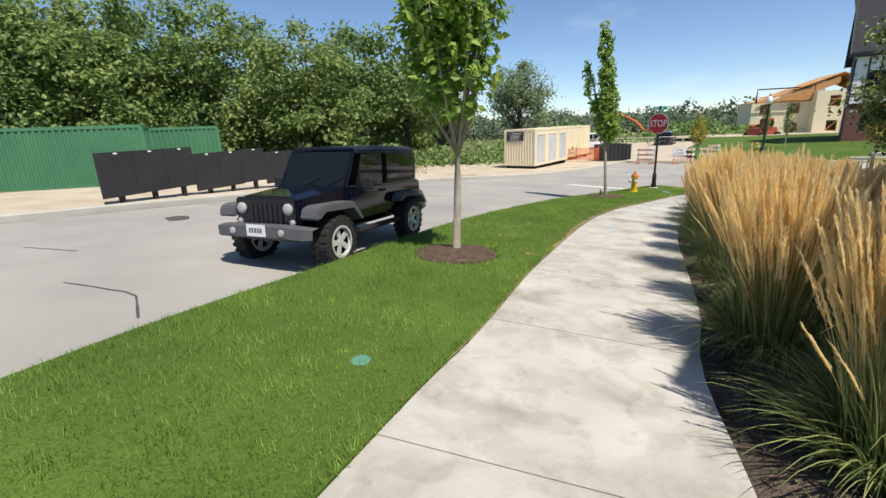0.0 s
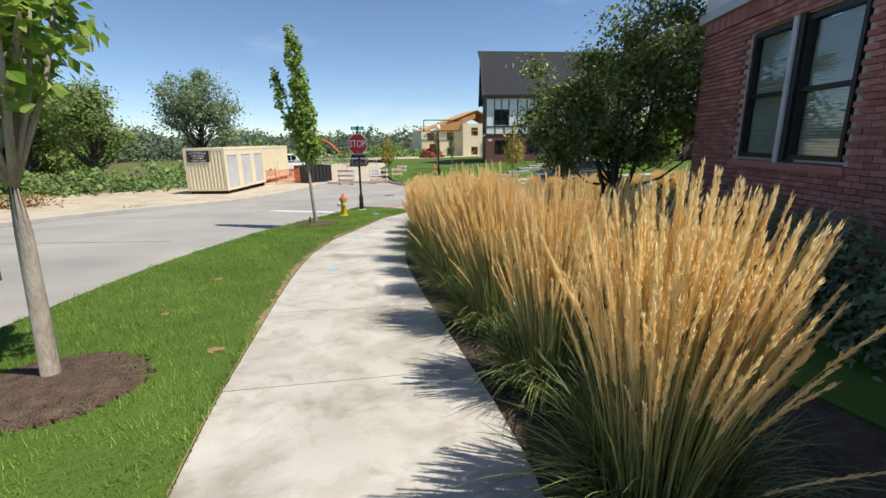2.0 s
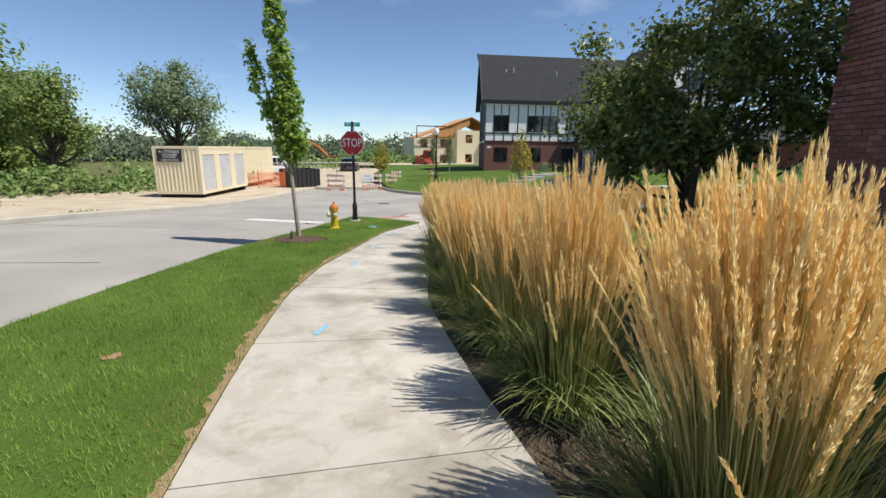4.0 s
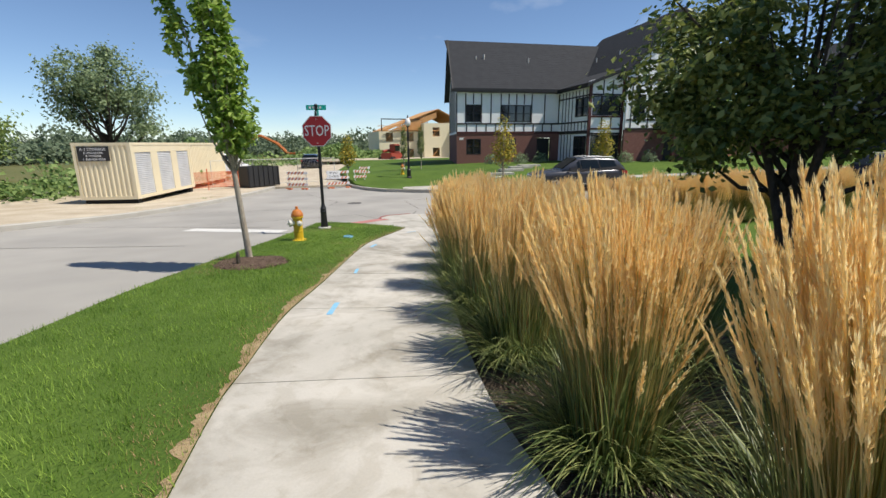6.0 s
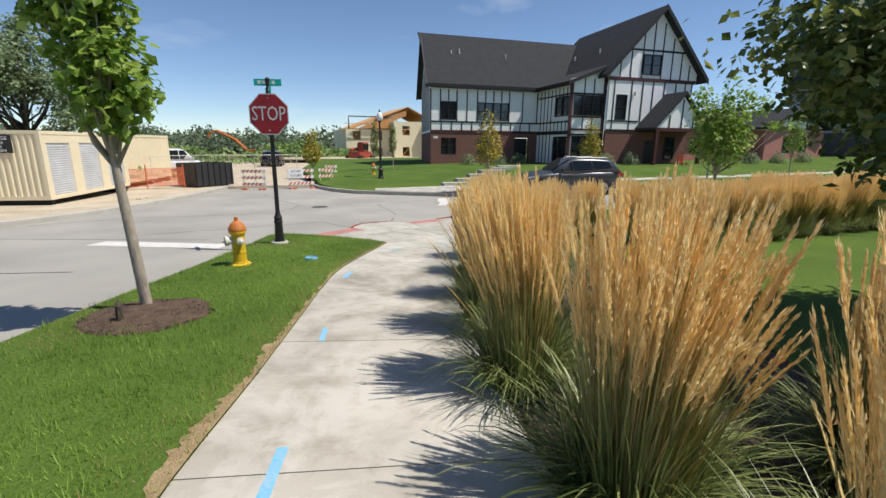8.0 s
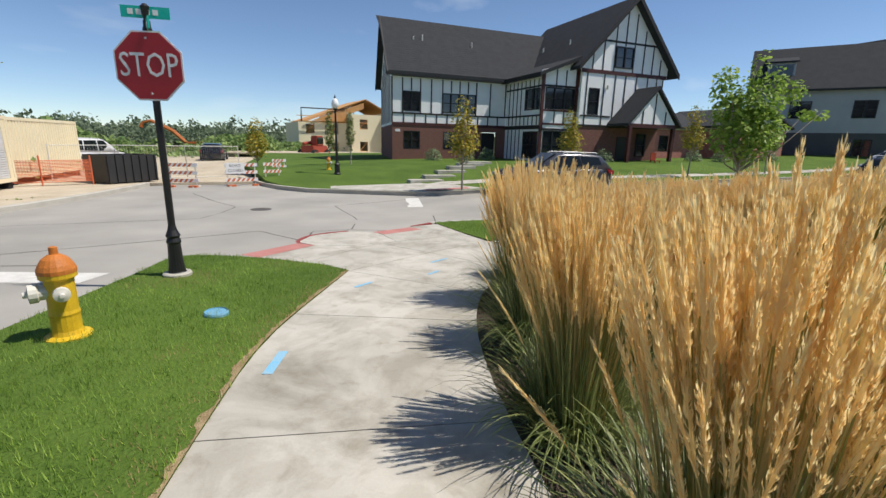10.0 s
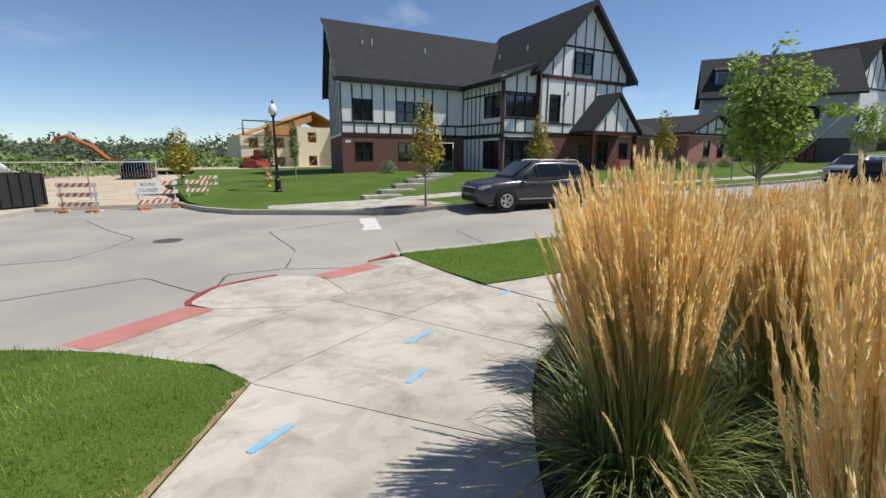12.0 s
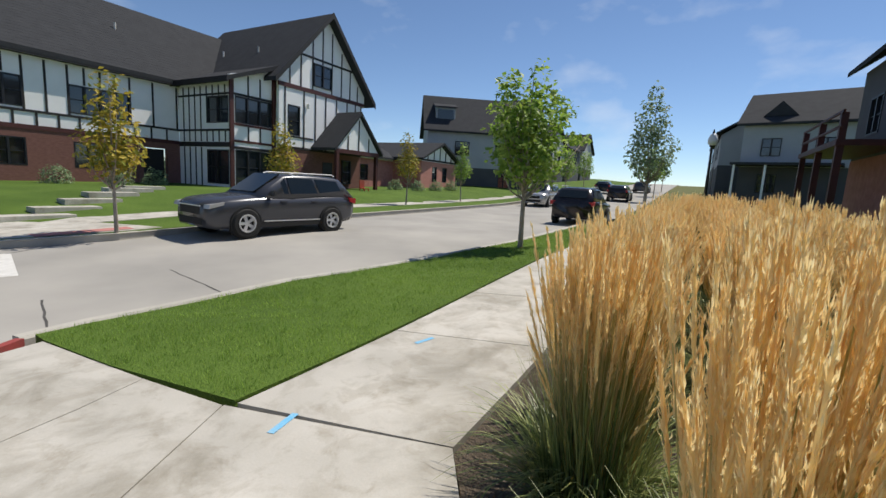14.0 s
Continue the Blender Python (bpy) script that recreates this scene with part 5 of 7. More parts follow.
# ---- hydrants ----
def hydrant(x, y, z, turn, s=1.0, label="yellow fire hydrant with an orange bonnet and white caps"):
    root = thing("fire_hydrant", Matrix.LocRotScale((x, y, z), Euler((0, 0, turn)), (s, s, s)), label, "hydrant")
    bm = bmesh.new()
    lathe(bm, [(0.16, -0.05), (0.16, 0.03), (0.11, 0.045), (0.10, 0.08), (0.10, 0.2), (0.105, 0.22), (0.098, 0.25), (0.098, 0.5), (0.125, 0.52), (0.125, 0.555)], 18)
    part("barrel", tidy(bm), M_YELLOW, root, smooth=False)
    bm = bmesh.new()
    lathe(bm, [(0.128, 0.555), (0.128, 0.585), (0.115, 0.62), (0.085, 0.67), (0.045, 0.70), (0.03, 0.705), (0.028, 0.76), (0.015, 0.765)], 18)
    part("bonnet", tidy(bm), M_ORANGE, root, "weathered orange bonnet")
    for ang, r, L in ((0, 0.055, 0.17), (math.pi, 0.055, 0.17), (-math.pi / 2, 0.075, 0.19)):
        m = Matrix.Translation((0, 0, 0.41)) @ Matrix.Rotation(ang, 4, "Z") @ Matrix.Rotation(math.pi / 2, 4, "Y")
        bm = bmesh.new()
        lathe(bm, [(r * 0.8, 0.05), (r * 0.8, L - 0.06), (r, L - 0.05), (r, L), (r * 0.35, L + 0.01), (r * 0.3, L + 0.035), (0.008, L + 0.036)], 14, m)
        part("cap", tidy(bm), M_WHITEMETAL, root, "white outlet cap")
    return root


hydrant(7.17, 16.35, G(7.17, 16.35), radians(-100))
x, y = 23.4, 33.2
hydrant(x, y, lot(x, y), 0.4, 1.0, "pale yellow fire hydrant on the far lawn")


# ---- street lamps ----
def street_lamp(x, y, z, h):
    root = thing("street_lamp", Matrix.Translation((x, y, z)), "black post-top street lamp with an acorn globe", "street lamp", "street lamps")
    bm = bmesh.new()
    lathe(bm, [(0.2, -0.1), (0.2, 0.05), (0.15, 0.1), (0.14, 0.5), (0.16, 0.55), (0.1, 0.62), (0.075, 0.75), (0.05, h - 0.1), (0.09, h - 0.06), (0.12, h)], 14)
    part("post", tidy(bm), M_BLACK, root)
    bm = bmesh.new()
    lathe(bm, [(0.1, h), (0.19, h + 0.1), (0.2, h + 0.25), (0.13, h + 0.45), (0.06, h + 0.52)], 14)
    part("globe", tidy(bm), M_SIGNWHITE, root, "frosted white globe", smooth=True)
    bm = bmesh.new()
    lathe(bm, [(0.06, h + 0.52), (0.05, h + 0.58), (0.015, h + 0.7)], 10)
    part("finial", tidy(bm), M_BLACK, root)
    return root


street_lamp(22.7, 31.6, lot(22.7, 31.6), 3.5)
street_lamp(30.7, 2.8, G(30.7, 2.8), 3.6)


# ---- wheels and cars ----
def wheel(root, m, r, w, rim_mat, spokes=5, chunky=False):
    tm = m @ Matrix.Rotation(math.pi / 2, 4, "X")
    bm = bmesh.new()
    lathe(bm, [(r * 0.62, -w / 2), (r * 0.93, -w / 2), (r, -w / 2 + 0.03), (r, w / 2 - 0.03), (r * 0.93, w / 2), (r * 0.62, w / 2)], 28, tm, False)
    lathe(bm, [(r * 0.6, -0.03), (r * 0.6, 0.03)], 20, tm)
    tyre = part("wheel", tidy(bm), M_TYRE, root, "black tyre")
    if chunky:
        first = None
        for k in range(22):
            for sd in (-1, 1):
                if first is None:
                    bm = bmesh.new()
                    box(bm, (-0.012, -0.028, -w * 0.2), (0.012, 0.028, w * 0.2))
                    lug = first = part("tread_block", bm, M_TYRE, tyre)
                else:
                    lug = new("tread_block", first.data)
                    lug.parent = tyre
                lug.matrix_local = tm @ Matrix.Rotation(2 * math.pi * (k + 0.25 * sd) / 22, 4, "Z") @ Matrix.Translation((r, 0, sd * w * 0.3))
    for sd in (-1, 1):
        bm = bmesh.new()
        z = sd * (w / 2 - 0.03)
        lathe(bm, [(r * 0.5, z - 0.004), (r * 0.62, z - 0.004), (r * 0.64, z + sd * 0.035 + 0.004), (r * 0.56, z + sd * 0.035 + 0.004)] if sd > 0 else [(r * 0.56, z - 0.039), (r * 0.64, z - 0.039), (r * 0.62, z + 0.004), (r * 0.5, z + 0.004)], 28, tm, False)
        lathe(bm, [(r * 0.16, z - 0.01), (r * 0.16, z + 0.02), (r * 0.08, z + 0.03)], 14, tm)
        for k in range(spokes):
            mm = tm @ Matrix.Rotation(2 * math.pi * k / spokes, 4, "Z")
            prism(bm, [(r * 0.1, -r * 0.09), (r * 0.6, -r * 0.13), (r * 0.6, r * 0.13), (r * 0.1, r * 0.09)], "z", z - 0.006, z + 0.012, mm)
        part("rim", tidy(bm), rim_mat, tyre, "alloy rim")
    return tyre


def loft(stations, cap=True):
    """A skin through rings of points, for car bodies."""
    bm = bmesh.new()
    rings = [[bm.verts.new(p) for p in st] for st in stations]
    n = len(rings[0])
    for r0, r1 in zip(rings, rings[1:]):
        for k in range(n):
            bm.faces.new((r0[k], r0[(k + 1) % n], r1[(k + 1) % n], r1[k]))
    if cap:
        bm.faces.new(rings[0][::-1])
        bm.faces.new(rings[-1])
    return tidy(bm)


def mirrored(half):
    """A closed ring from a right-hand half profile (y, z) at station x."""
    return half + [(x, -y, z) for x, y, z in half[::-1]]


# ---- off-road car ----
JM = Matrix.LocRotScale((-1.70, 7.19, G(-1.70, 7.19) - 0.175), Euler((0.0, radians(-3.2), math.atan2(-0.918, -0.396))), (0.905, 0.905, 0.905))
jeep = thing("off_road_car", JM, "dark navy two-door off-road car with grey fenders and bumper", "car")
FX, RX, TW, WR = 1.21, -1.21, 0.78, 0.39
bm = bmesh.new()
box(bm, (-1.86, -0.74, 0.62), (0.72, 0.74, 1.14))
box(bm, (-1.70, -0.5, 0.45), (1.75, 0.5, 0.66))
bmesh.ops.bevel(bm, geom=bm.edges[:], offset=0.035, segments=2, affect="EDGES")
part("body", tidy(bm), M_CARBLACK, jeep, "glossy dark navy body tub")
bm = loft([mirrored([(0.70, 0.0, 1.20), (0.70, 0.45, 1.19), (0.70, 0.66, 1.13), (0.70, 0.68, 0.70)]), mirrored([(1.2, 0.0, 1.17), (1.2, 0.42, 1.16), (1.2, 0.60, 1.11), (1.2, 0.62, 0.68)]), mirrored([(1.70, 0.0, 1.12), (1.70, 0.40, 1.11), (1.70, 0.55, 1.06), (1.70, 0.57, 0.66)])])
part("hood", bm, M_CARBLACK, jeep, smooth=False)
bm = bmesh.new()
box(bm, (1.70, -0.57, 0.66), (1.76, 0.57, 1.09))
bmesh.ops.bevel(bm, geom=bm.edges[:], offset=0.025, segments=2, affect="EDGES")
grille = part("grille", tidy(bm), M_CARBLACK, jeep, "upright seven-slot grille")
for k in range(7):
    y = -0.27 + 0.09 * k
    bm = bmesh.new()
    box(bm, (1.757, y - 0.028, 0.72), (1.768, y + 0.028, 1.02))
    part("slot", bm, M_TYRE, grille)
    bm = bmesh.new()
    box(bm, (1.757, y + 0.034, 0.74), (1.776, y + 0.052, 1.0))
    part("grille_bar", bm, M_CARBLACK, grille)
for sd in (-1, 1):
    m = Matrix.Translation((1.757, sd * 0.43, 0.93)) @ Matrix.Rotation(math.pi / 2, 4, "Y")
    bm = bmesh.new()
    lathe(bm, [(0.085, 0), (0.085, 0.03), (0.07, 0.045), (0.03, 0.055)], 20, m)
    part("headlight", tidy(bm), M_LAMPGLASS, jeep, "round clear headlight", smooth=True)
    bm = bmesh.new()
    lathe(bm, [(0.045, 0), (0.045, 0.02), (0.02, 0.035)], 14, Matrix.Translation((1.757, sd * 0.49, 0.74)) @ Matrix.Rotation(math.pi / 2, 4, "Y"))
    part("indicator", tidy(bm), M_LAMPGLASS, jeep)
    # fender flares: flat top and angled sides
    for cx, lead in ((FX, 1), (RX, 0)):
        bm = bmesh.new()
        top = 0.98 if lead else 0.95
        prof = [(cx - 0.62, 0.66), (cx - 0.52, 0.66), (cx - 0.34, top - 0.09), (cx + 0.36, top - 0.07), (cx + 0.50, 0.78), (cx + 0.56, 0.80), (cx + 0.52, top - 0.04), (cx + 0.40, top), (cx - 0.36, top - 0.01)]
        prism(bm, prof, "y", *sorted((sd * 0.62, sd * 0.935)))
        bmesh.ops.bevel(bm, geom=bm.edges[:], offset=0.02, segments=2, affect="EDGES")
        part("fender_flare", tidy(bm), M_GREYPLASTIC, jeep, "matt grey plastic fender flare")
    # door with its seams, handle and hinges
    bm = bmesh.new()
    box(bm, (-0.44, sd * 0.742 - 0.004, 0.66), (0.56, sd * 0.742 + 0.004, 1.13))
    bmesh.ops.bevel(bm, geom=bm.edges[:], offset=0.003, segments=1, affect="EDGES")
    door = part("door", tidy(bm), M_CARBLACK, jeep)
    bm = bmesh.new()
    box(bm, (-0.38, sd * 0.76 - 0.015, 1.02), (-0.22, sd * 0.76 + 0.015, 1.06))
    part("handle", bm, M_TYRE, door)
    for z in (0.82, 1.02):
        bm = bmesh.new()
        box(bm, (0.50, sd * 0.75 - 0.02, z), (0.6, sd * 0.75 + 0.015, z + 0.06))
        part("hinge", bm, M_CARBLACK, door)
    bm = bmesh.new()
    tube(bm, [(0.42, sd * 0.74, 1.14), (0.44, sd * 0.84, 1.16)], 0.02, 6)
    box(bm, (0.38, sd * 0.92 - 0.1, 1.12), (0.46, sd * 0.92 + 0.08, 1.30))
    bmesh.ops.bevel(bm, geom=[e for e in bm.edges if e.calc_length() > 0.05], offset=0.012, segments=1, affect="EDGES")
    part("mirror", tidy(bm), M_TYRE, jeep, "black door mirror")
    bm = bmesh.new()
    box(bm, (-0.85, sd * 0.80 - 0.07, 0.42), (0.68, sd * 0.80 + 0.07, 0.49))
    bmesh.ops.bevel(bm, geom=bm.edges[:], offset=0.02, segments=2, affect="EDGES")
    part("side_step", tidy(bm), M_TYRE, jeep)
    # side glass
    bm = bmesh.new()
    prism(bm, [(-0.40, 1.15), (0.46, 1.15), (0.24, 1.68), (-0.40, 1.68)], "y", *sorted((sd * 0.692, sd * 0.704)))
    part("side_window", tidy(bm), M_CARGLASS, jeep)
    bm = bmesh.new()
    prism(bm, [(-1.66, 1.22), (-0.58, 1.22), (-0.58, 1.66), (-1.58, 1.66)], "y", *sorted((sd * 0.692, sd * 0.704)))
    part("side_window", tidy(bm), M_CARGLASS, jeep)
    bm = bmesh.new()
    tube(bm, [(0.68, sd * 0.66, 1.14), (0.34, sd * 0.62, 1.74)], 0.03, 6)
    part("pillar", bm, M_CARBLACK, jeep)
    bm = bmesh.new()
    box(bm, (-1.89, sd * 0.66 - 0.06, 0.82), (-1.86, sd * 0.66 + 0.06, 1.02))
    part("tail_light", bm, M_SIGNRED, jeep)
bm = loft([mirrored([(0.36, 0.0, 1.80), (0.36, 0.55, 1.79), (0.36, 0.63, 1.74), (0.36, 0.64, 1.70)]), mirrored([(-0.5, 0.0, 1.83), (-0.5, 0.58, 1.82), (-0.5, 0.67, 1.76), (-0.5, 0.68, 1.68)]), mirrored([(-1.72, 0.0, 1.81), (-1.72, 0.58, 1.80), (-1.72, 0.67, 1.74), (-1.72, 0.68, 1.66)])])
part("hardtop_roof", bm, M_HARDTOP, jeep, "black hardtop")
bm = bmesh.new()
box(bm, (-1.80, -0.69, 1.12), (-0.52, 0.69, 1.70))
bmesh.ops.bevel(bm, geom=bm.edges[:], offset=0.03, segments=2, affect="EDGES")
part("hardtop", tidy(bm), M_HARDTOP, jeep)
bm = bmesh.new()
box(bm, (-0.53, -0.66, 1.1), (0.3, 0.66, 1.14))
part("cabin_floor", bm, M_TYRE, jeep)
bm = bmesh.new()
prism(bm, [(0.70, 1.15), (0.68, 1.17), (0.40, 1.72), (0.38, 1.70)], "y", -0.62, 0.62)
part("windscreen", tidy(bm), M_CARGLASS, jeep)
bm = bmesh.new()
tube(bm, [(0.36, -0.62, 1.745), (0.36, 0.62, 1.745)], 0.035, 6)
tube(bm, [(0.71, -0.66, 1.15), (0.71, 0.66, 1.15)], 0.03, 6)
part("windscreen_frame", bm, M_CARBLACK, jeep)
for y in (-0.2, 0.25):
    bm = bmesh.new()
    tube(bm, [(0.72, y, 1.18), (0.62, y + 0.35, 1.33)], 0.008, 5)
    part("wiper", bm, M_TYRE, jeep)
bm = loft([mirrored([(1.80, 0.0, 0.72), (1.80, 0.5, 0.72), (1.78, 0.75, 0.70), (1.72, 0.90, 0.68)]) + [], mirrored([(1.96, 0.0, 0.70), (1.96, 0.5, 0.70), (1.93, 0.74, 0.68), (1.84, 0.89, 0.66)]), mirrored([(1.97, 0.0, 0.55), (1.97, 0.5, 0.55), (1.94, 0.73, 0.53), (1.85, 0.88, 0.53)]), mirrored([(1.80, 0.0, 0.49), (1.80, 0.5, 0.49), (1.78, 0.72, 0.5), (1.73, 0.87, 0.5)])])
bumper = part("bumper", bm, M_GREYPLASTIC, jeep, "matt grey front bumper")
bm = bmesh.new()
box(bm, (1.972, -0.17, 0.56), (1.982, 0.17, 0.73))
part("number_plate", bm, M_SIGNWHITE, bumper, "white number plate")
bm = bmesh.new()
for k in range(5):
    box(bm, (1.983, -0.12 + 0.05 * k, 0.61), (1.985, -0.088 + 0.05 * k, 0.68))
part("plate_bars", bm, M_GREYPLASTIC, bumper)
for y in (-0.45, 0.45):
    bm = bmesh.new()
    lathe(bm, [(0.05, 0), (0.05, 0.02), (0.03, 0.03)], 12, Matrix.Translation((1.965, y, 0.625)) @ Matrix.Rotation(math.pi / 2, 4, "Y"))
    part("fog_lamp", tidy(bm), M_LAMPGLASS, bumper)
bm = bmesh.new()
box(bm, (-2.0, -0.82, 0.5), (-1.84, 0.82, 0.7))
bmesh.ops.bevel(bm, geom=bm.edges[:], offset=0.03, segments=2, affect="EDGES")
part("rear_bumper", tidy(bm), M_GREYPLASTIC, jeep)
wheel(jeep, Matrix.Translation((-1.98, 0.05, 1.02)) @ Matrix.Rotation(math.pi / 2, 4, "Z"), 0.37, 0.24, M_ALLOY)
for cx in (FX, RX):
    for sd in (-1, 1):
        wheel(jeep, Matrix.Translation((cx, sd * TW, WR)), WR, 0.25, M_ALLOY, 5, True)


# ---- family cars ----
def road_car(m, paint, label, L=4.84, Wd=0.99, H=1.74, van=False):
    """A five-door car: lofted lower body, glazed cabin, roof, lamps and wheels; x is forward, the ground at z = 0."""
    root = thing("car", m, label, "car", "parked cars")
    h = L / 2

    def ring(x, w, zb, zs, shoulder=0.0):
        return mirrored([(x, 0.0, zs + 0.025), (x, w * 0.6, zs + 0.015), (x, w * 0.86, zs - 0.03), (x, w * 0.965, zs - 0.10 - shoulder), (x, w, zs - 0.26), (x, w * 0.985, zs - 0.42), (x, w * 0.965, zb + 0.14), (x, w * 0.9, zb), (x, 0.0, zb)])[:-1]
    st = [ring(h, Wd * 0.70, 0.34, 0.80), ring(h - 0.06, Wd * 0.80, 0.27, 0.90), ring(h - 0.25, Wd * 0.92, 0.23, 0.98), ring(h - 0.6, Wd * 0.985, 0.22, 1.03), ring(h - 1.1, Wd, 0.22, 1.08), ring(h - 1.55, Wd, 0.22, 1.11), ring(0.0, Wd * 0.985, 0.22, 1.12), ring(-h + 1.3, Wd, 0.23, 1.15), ring(-h + 0.6, Wd * 0.985, 0.27, 1.17), ring(-h + 0.15, Wd * 0.93, 0.34, 1.15), ring(-h, Wd * 0.86, 0.44, 1.08)]
    part("body", loft(st), paint, root, smooth=True)
    wx, fx = (h - 0.85, h - 1.75) if van else (h - 1.35, h - 2.25)
    bx, tx = -h + 0.08, -h + 0.52
    wb, wt, belt = Wd * 0.955, Wd * 0.74, 1.06

    def crown(x, zt, w):
        return mirrored([(x, 0.0, zt), (x, w * 0.7, zt - 0.012), (x, w * 0.93, zt - 0.04), (x, w, zt - 0.09), (x, wb, belt - 0.05), (x, 0.0, belt - 0.06)])[:-1]
    mid = (fx + tx) / 2
    st = [crown(wx, belt + 0.06, wb * 0.95), crown((wx + fx) / 2, (belt + H) / 2 + 0.05, (wb + wt) / 2), crown(fx, H - 0.035, wt), crown(fx - 0.35, H - 0.005, wt), crown(mid, H, wt), crown(tx + 0.2, H - 0.04, wt), crown(tx, H - 0.075, wt * 0.99), crown(bx, belt + 0.12, wb * 0.94)]
    part("cabin", loft(st), paint, root, smooth=True)

    def side(x, z, sd):
        """A point just outside the cabin's flank."""
        top = H - 0.09 if tx <= x <= fx else (H - 0.09 + (belt - H + 0.09) * ((x - fx) / (wx - fx) if x > fx else (tx - x) / (tx - bx)))
        k = min(max((z - belt + 0.05) / max(top - belt + 0.05, 0.02), 0), 1)
        return (x, sd * (wb + (wt - wb) * k + 0.012), z)

    def pane(points, sd):
        bm = bmesh.new()
        vs = [bm.verts.new(side(x, z, sd)) for x, z in points]
        face = bm.faces.new(vs)
        ext = bmesh.ops.extrude_face_region(bm, geom=[face])
        for e in ext["geom"]:
            if isinstance(e, bmesh.types.BMVert):
                e.co.y -= sd * 0.03
        return tidy(bm)
    zt = H - 0.14
    # windscreen and tailgate glass
    bm = bmesh.new()
    for x0, z0, w0, x1, z1, w1 in ((wx - 0.07, belt + 0.125, wb * 0.84, fx + 0.05, H - 0.045, wt * 0.84),):
        prism(bm, [(x0, z0), (x1, z1), (x1 - 0.03, z1 - 0.03), (x0 - 0.03, z0 - 0.03)], "y", -w1, w1)
    for v in bm.verts:
        v.co += Vector((0.03, 0, 0.02))
    part("windscreen", tidy(bm), M_CARGLASS, root)
    bm = bmesh.new()
    prism(bm, [(tx - 0.05, H - 0.15), (bx + 0.02, belt + 0.17), (bx - 0.015, belt + 0.17), (tx - 0.085, H - 0.15)], "y", -wt * 0.85, wt * 0.85)
    part("rear_window", tidy(bm), M_CARGLASS, root)
    b1 = wx - 0.38
    for sd in (-1, 1):
        f0 = fx - 0.02
        for pts in ([(b1, belt + 0.09), (f0, zt), (0.16, zt + 0.02), (0.10, belt + 0.10)], [(0.02, belt + 0.10), (0.08, zt + 0.02), (-0.80, zt + 0.01), (-0.92, belt + 0.13)], [(-1.0, belt + 0.14), (-0.88, zt + 0.01), (tx + 0.18, zt - 0.03), (bx + 0.5, belt + 0.22)]):
            part("side_window", pane(pts if sd > 0 else pts[::-1], sd), M_CARGLASS, root, "dark tinted side window")
        bm = bmesh.new()
        tube(bm, [(tx + 0.2, sd * wt * 0.93, H - 0.02), (tx + 0.3, sd * wt * 0.93, H + 0.025), (fx - 0.4, sd * wt * 0.93, H + 0.025), (fx - 0.25, sd * wt * 0.93, H - 0.02)], 0.018, 6)
        part("roof_rail", bm, M_ALLOY, root)
        bm = bmesh.new()
        box(bm, (b1 - 0.06, sd * (wb + 0.1) - 0.1, belt + 0.04), (b1 + 0.06, sd * (wb + 0.1) + 0.1, belt + 0.19))
        bmesh.ops.bevel(bm, geom=bm.edges[:], offset=0.03, segments=2, affect="EDGES")
        part("mirror", tidy(bm), paint, root)
        bm = bmesh.new()
        prism(bm, [(h - 0.02, 0.76), (h - 0.05, 0.86), (h - 0.42, 0.93), (h - 0.40, 0.85)], "y", *sorted((sd * Wd * 0.62, sd * Wd * 0.955)))
        part("headlight", tidy(bm), M_LAMPGLASS, root)
        bm = bmesh.new()
        prism(bm, [(-h + 0.02, 0.88), (-h + 0.0, 1.05), (-h + 0.32, 1.08), (-h + 0.22, 0.94)], "y", *sorted((sd * Wd * 0.66, sd * Wd * 0.975)))
        part("tail_light", tidy(bm), M_SIGNRED, root)
        bm = bmesh.new()
        box(bm, (-h + 1.1, sd * Wd * 0.97 - 0.03, 0.25), (h - 1.2, sd * Wd * 0.97 + 0.02, 0.40))
        part("sill_trim", bm, M_TYRE, root, "black lower trim")
        bm = bmesh.new()
        box(bm, (-h + 1.45, sd * Wd * 0.97 + 0.012, 0.40), (h - 1.5, sd * Wd * 0.97 + 0.026, 0.43))
        part("chrome_strip", bm, M_ALLOY, root, "bright metal strip")
        for x in (0.25, -0.78):
            bm = bmesh.new()
            box(bm, (x - 0.04, sd * (Wd * 0.985) - 0.02, 0.93), (x + 0.16, sd * (Wd * 0.985) + 0.02, 0.96))
            part("door_handle", bm, paint, root)
        for cx in (h - 0.98, -h + 1.03):
            bm = bmesh.new()
            mm = Matrix.Translation((cx, sd * (Wd - 0.08), 0.375)) @ Matrix.Rotation(math.pi / 2, 4, "X")
            lathe(bm, [(0.435, -0.085), (0.435, 0.085)], 28, mm)
            part("wheel_arch", tidy(bm), M_TYRE, root)
            wheel(root, Matrix.Translation((cx, sd * (Wd - 0.06), 0.378)), 0.378, 0.23, M_ALLOY, 5)
    bm = bmesh.new()
    box(bm, (h - 0.08, -0.52, 0.60), (h + 0.006, 0.52, 0.80))
    grille = part("grille", bm, M_TYRE, root, "black grille")
    bm = bmesh.new()
    box(bm, (h - 0.02, -0.54, 0.795), (h + 0.012, 0.54, 0.82))
    part("chrome_strip", bm, M_ALLOY, grille, "bright metal strip")
    bm = bmesh.new()
    box(bm, (h - 0.1, -0.6, 0.33), (h + 0.008, 0.6, 0.50))
    part("lower_intake", bm, M_TYRE, root, "black lower bumper intake")
    return root


def park(x, y, yaw, paint, label, **kw):
    return road_car(Matrix.LocRotScale((x, y, G(x, y) - 0.16), Euler((0, 0, yaw)), None), paint, label, **kw)


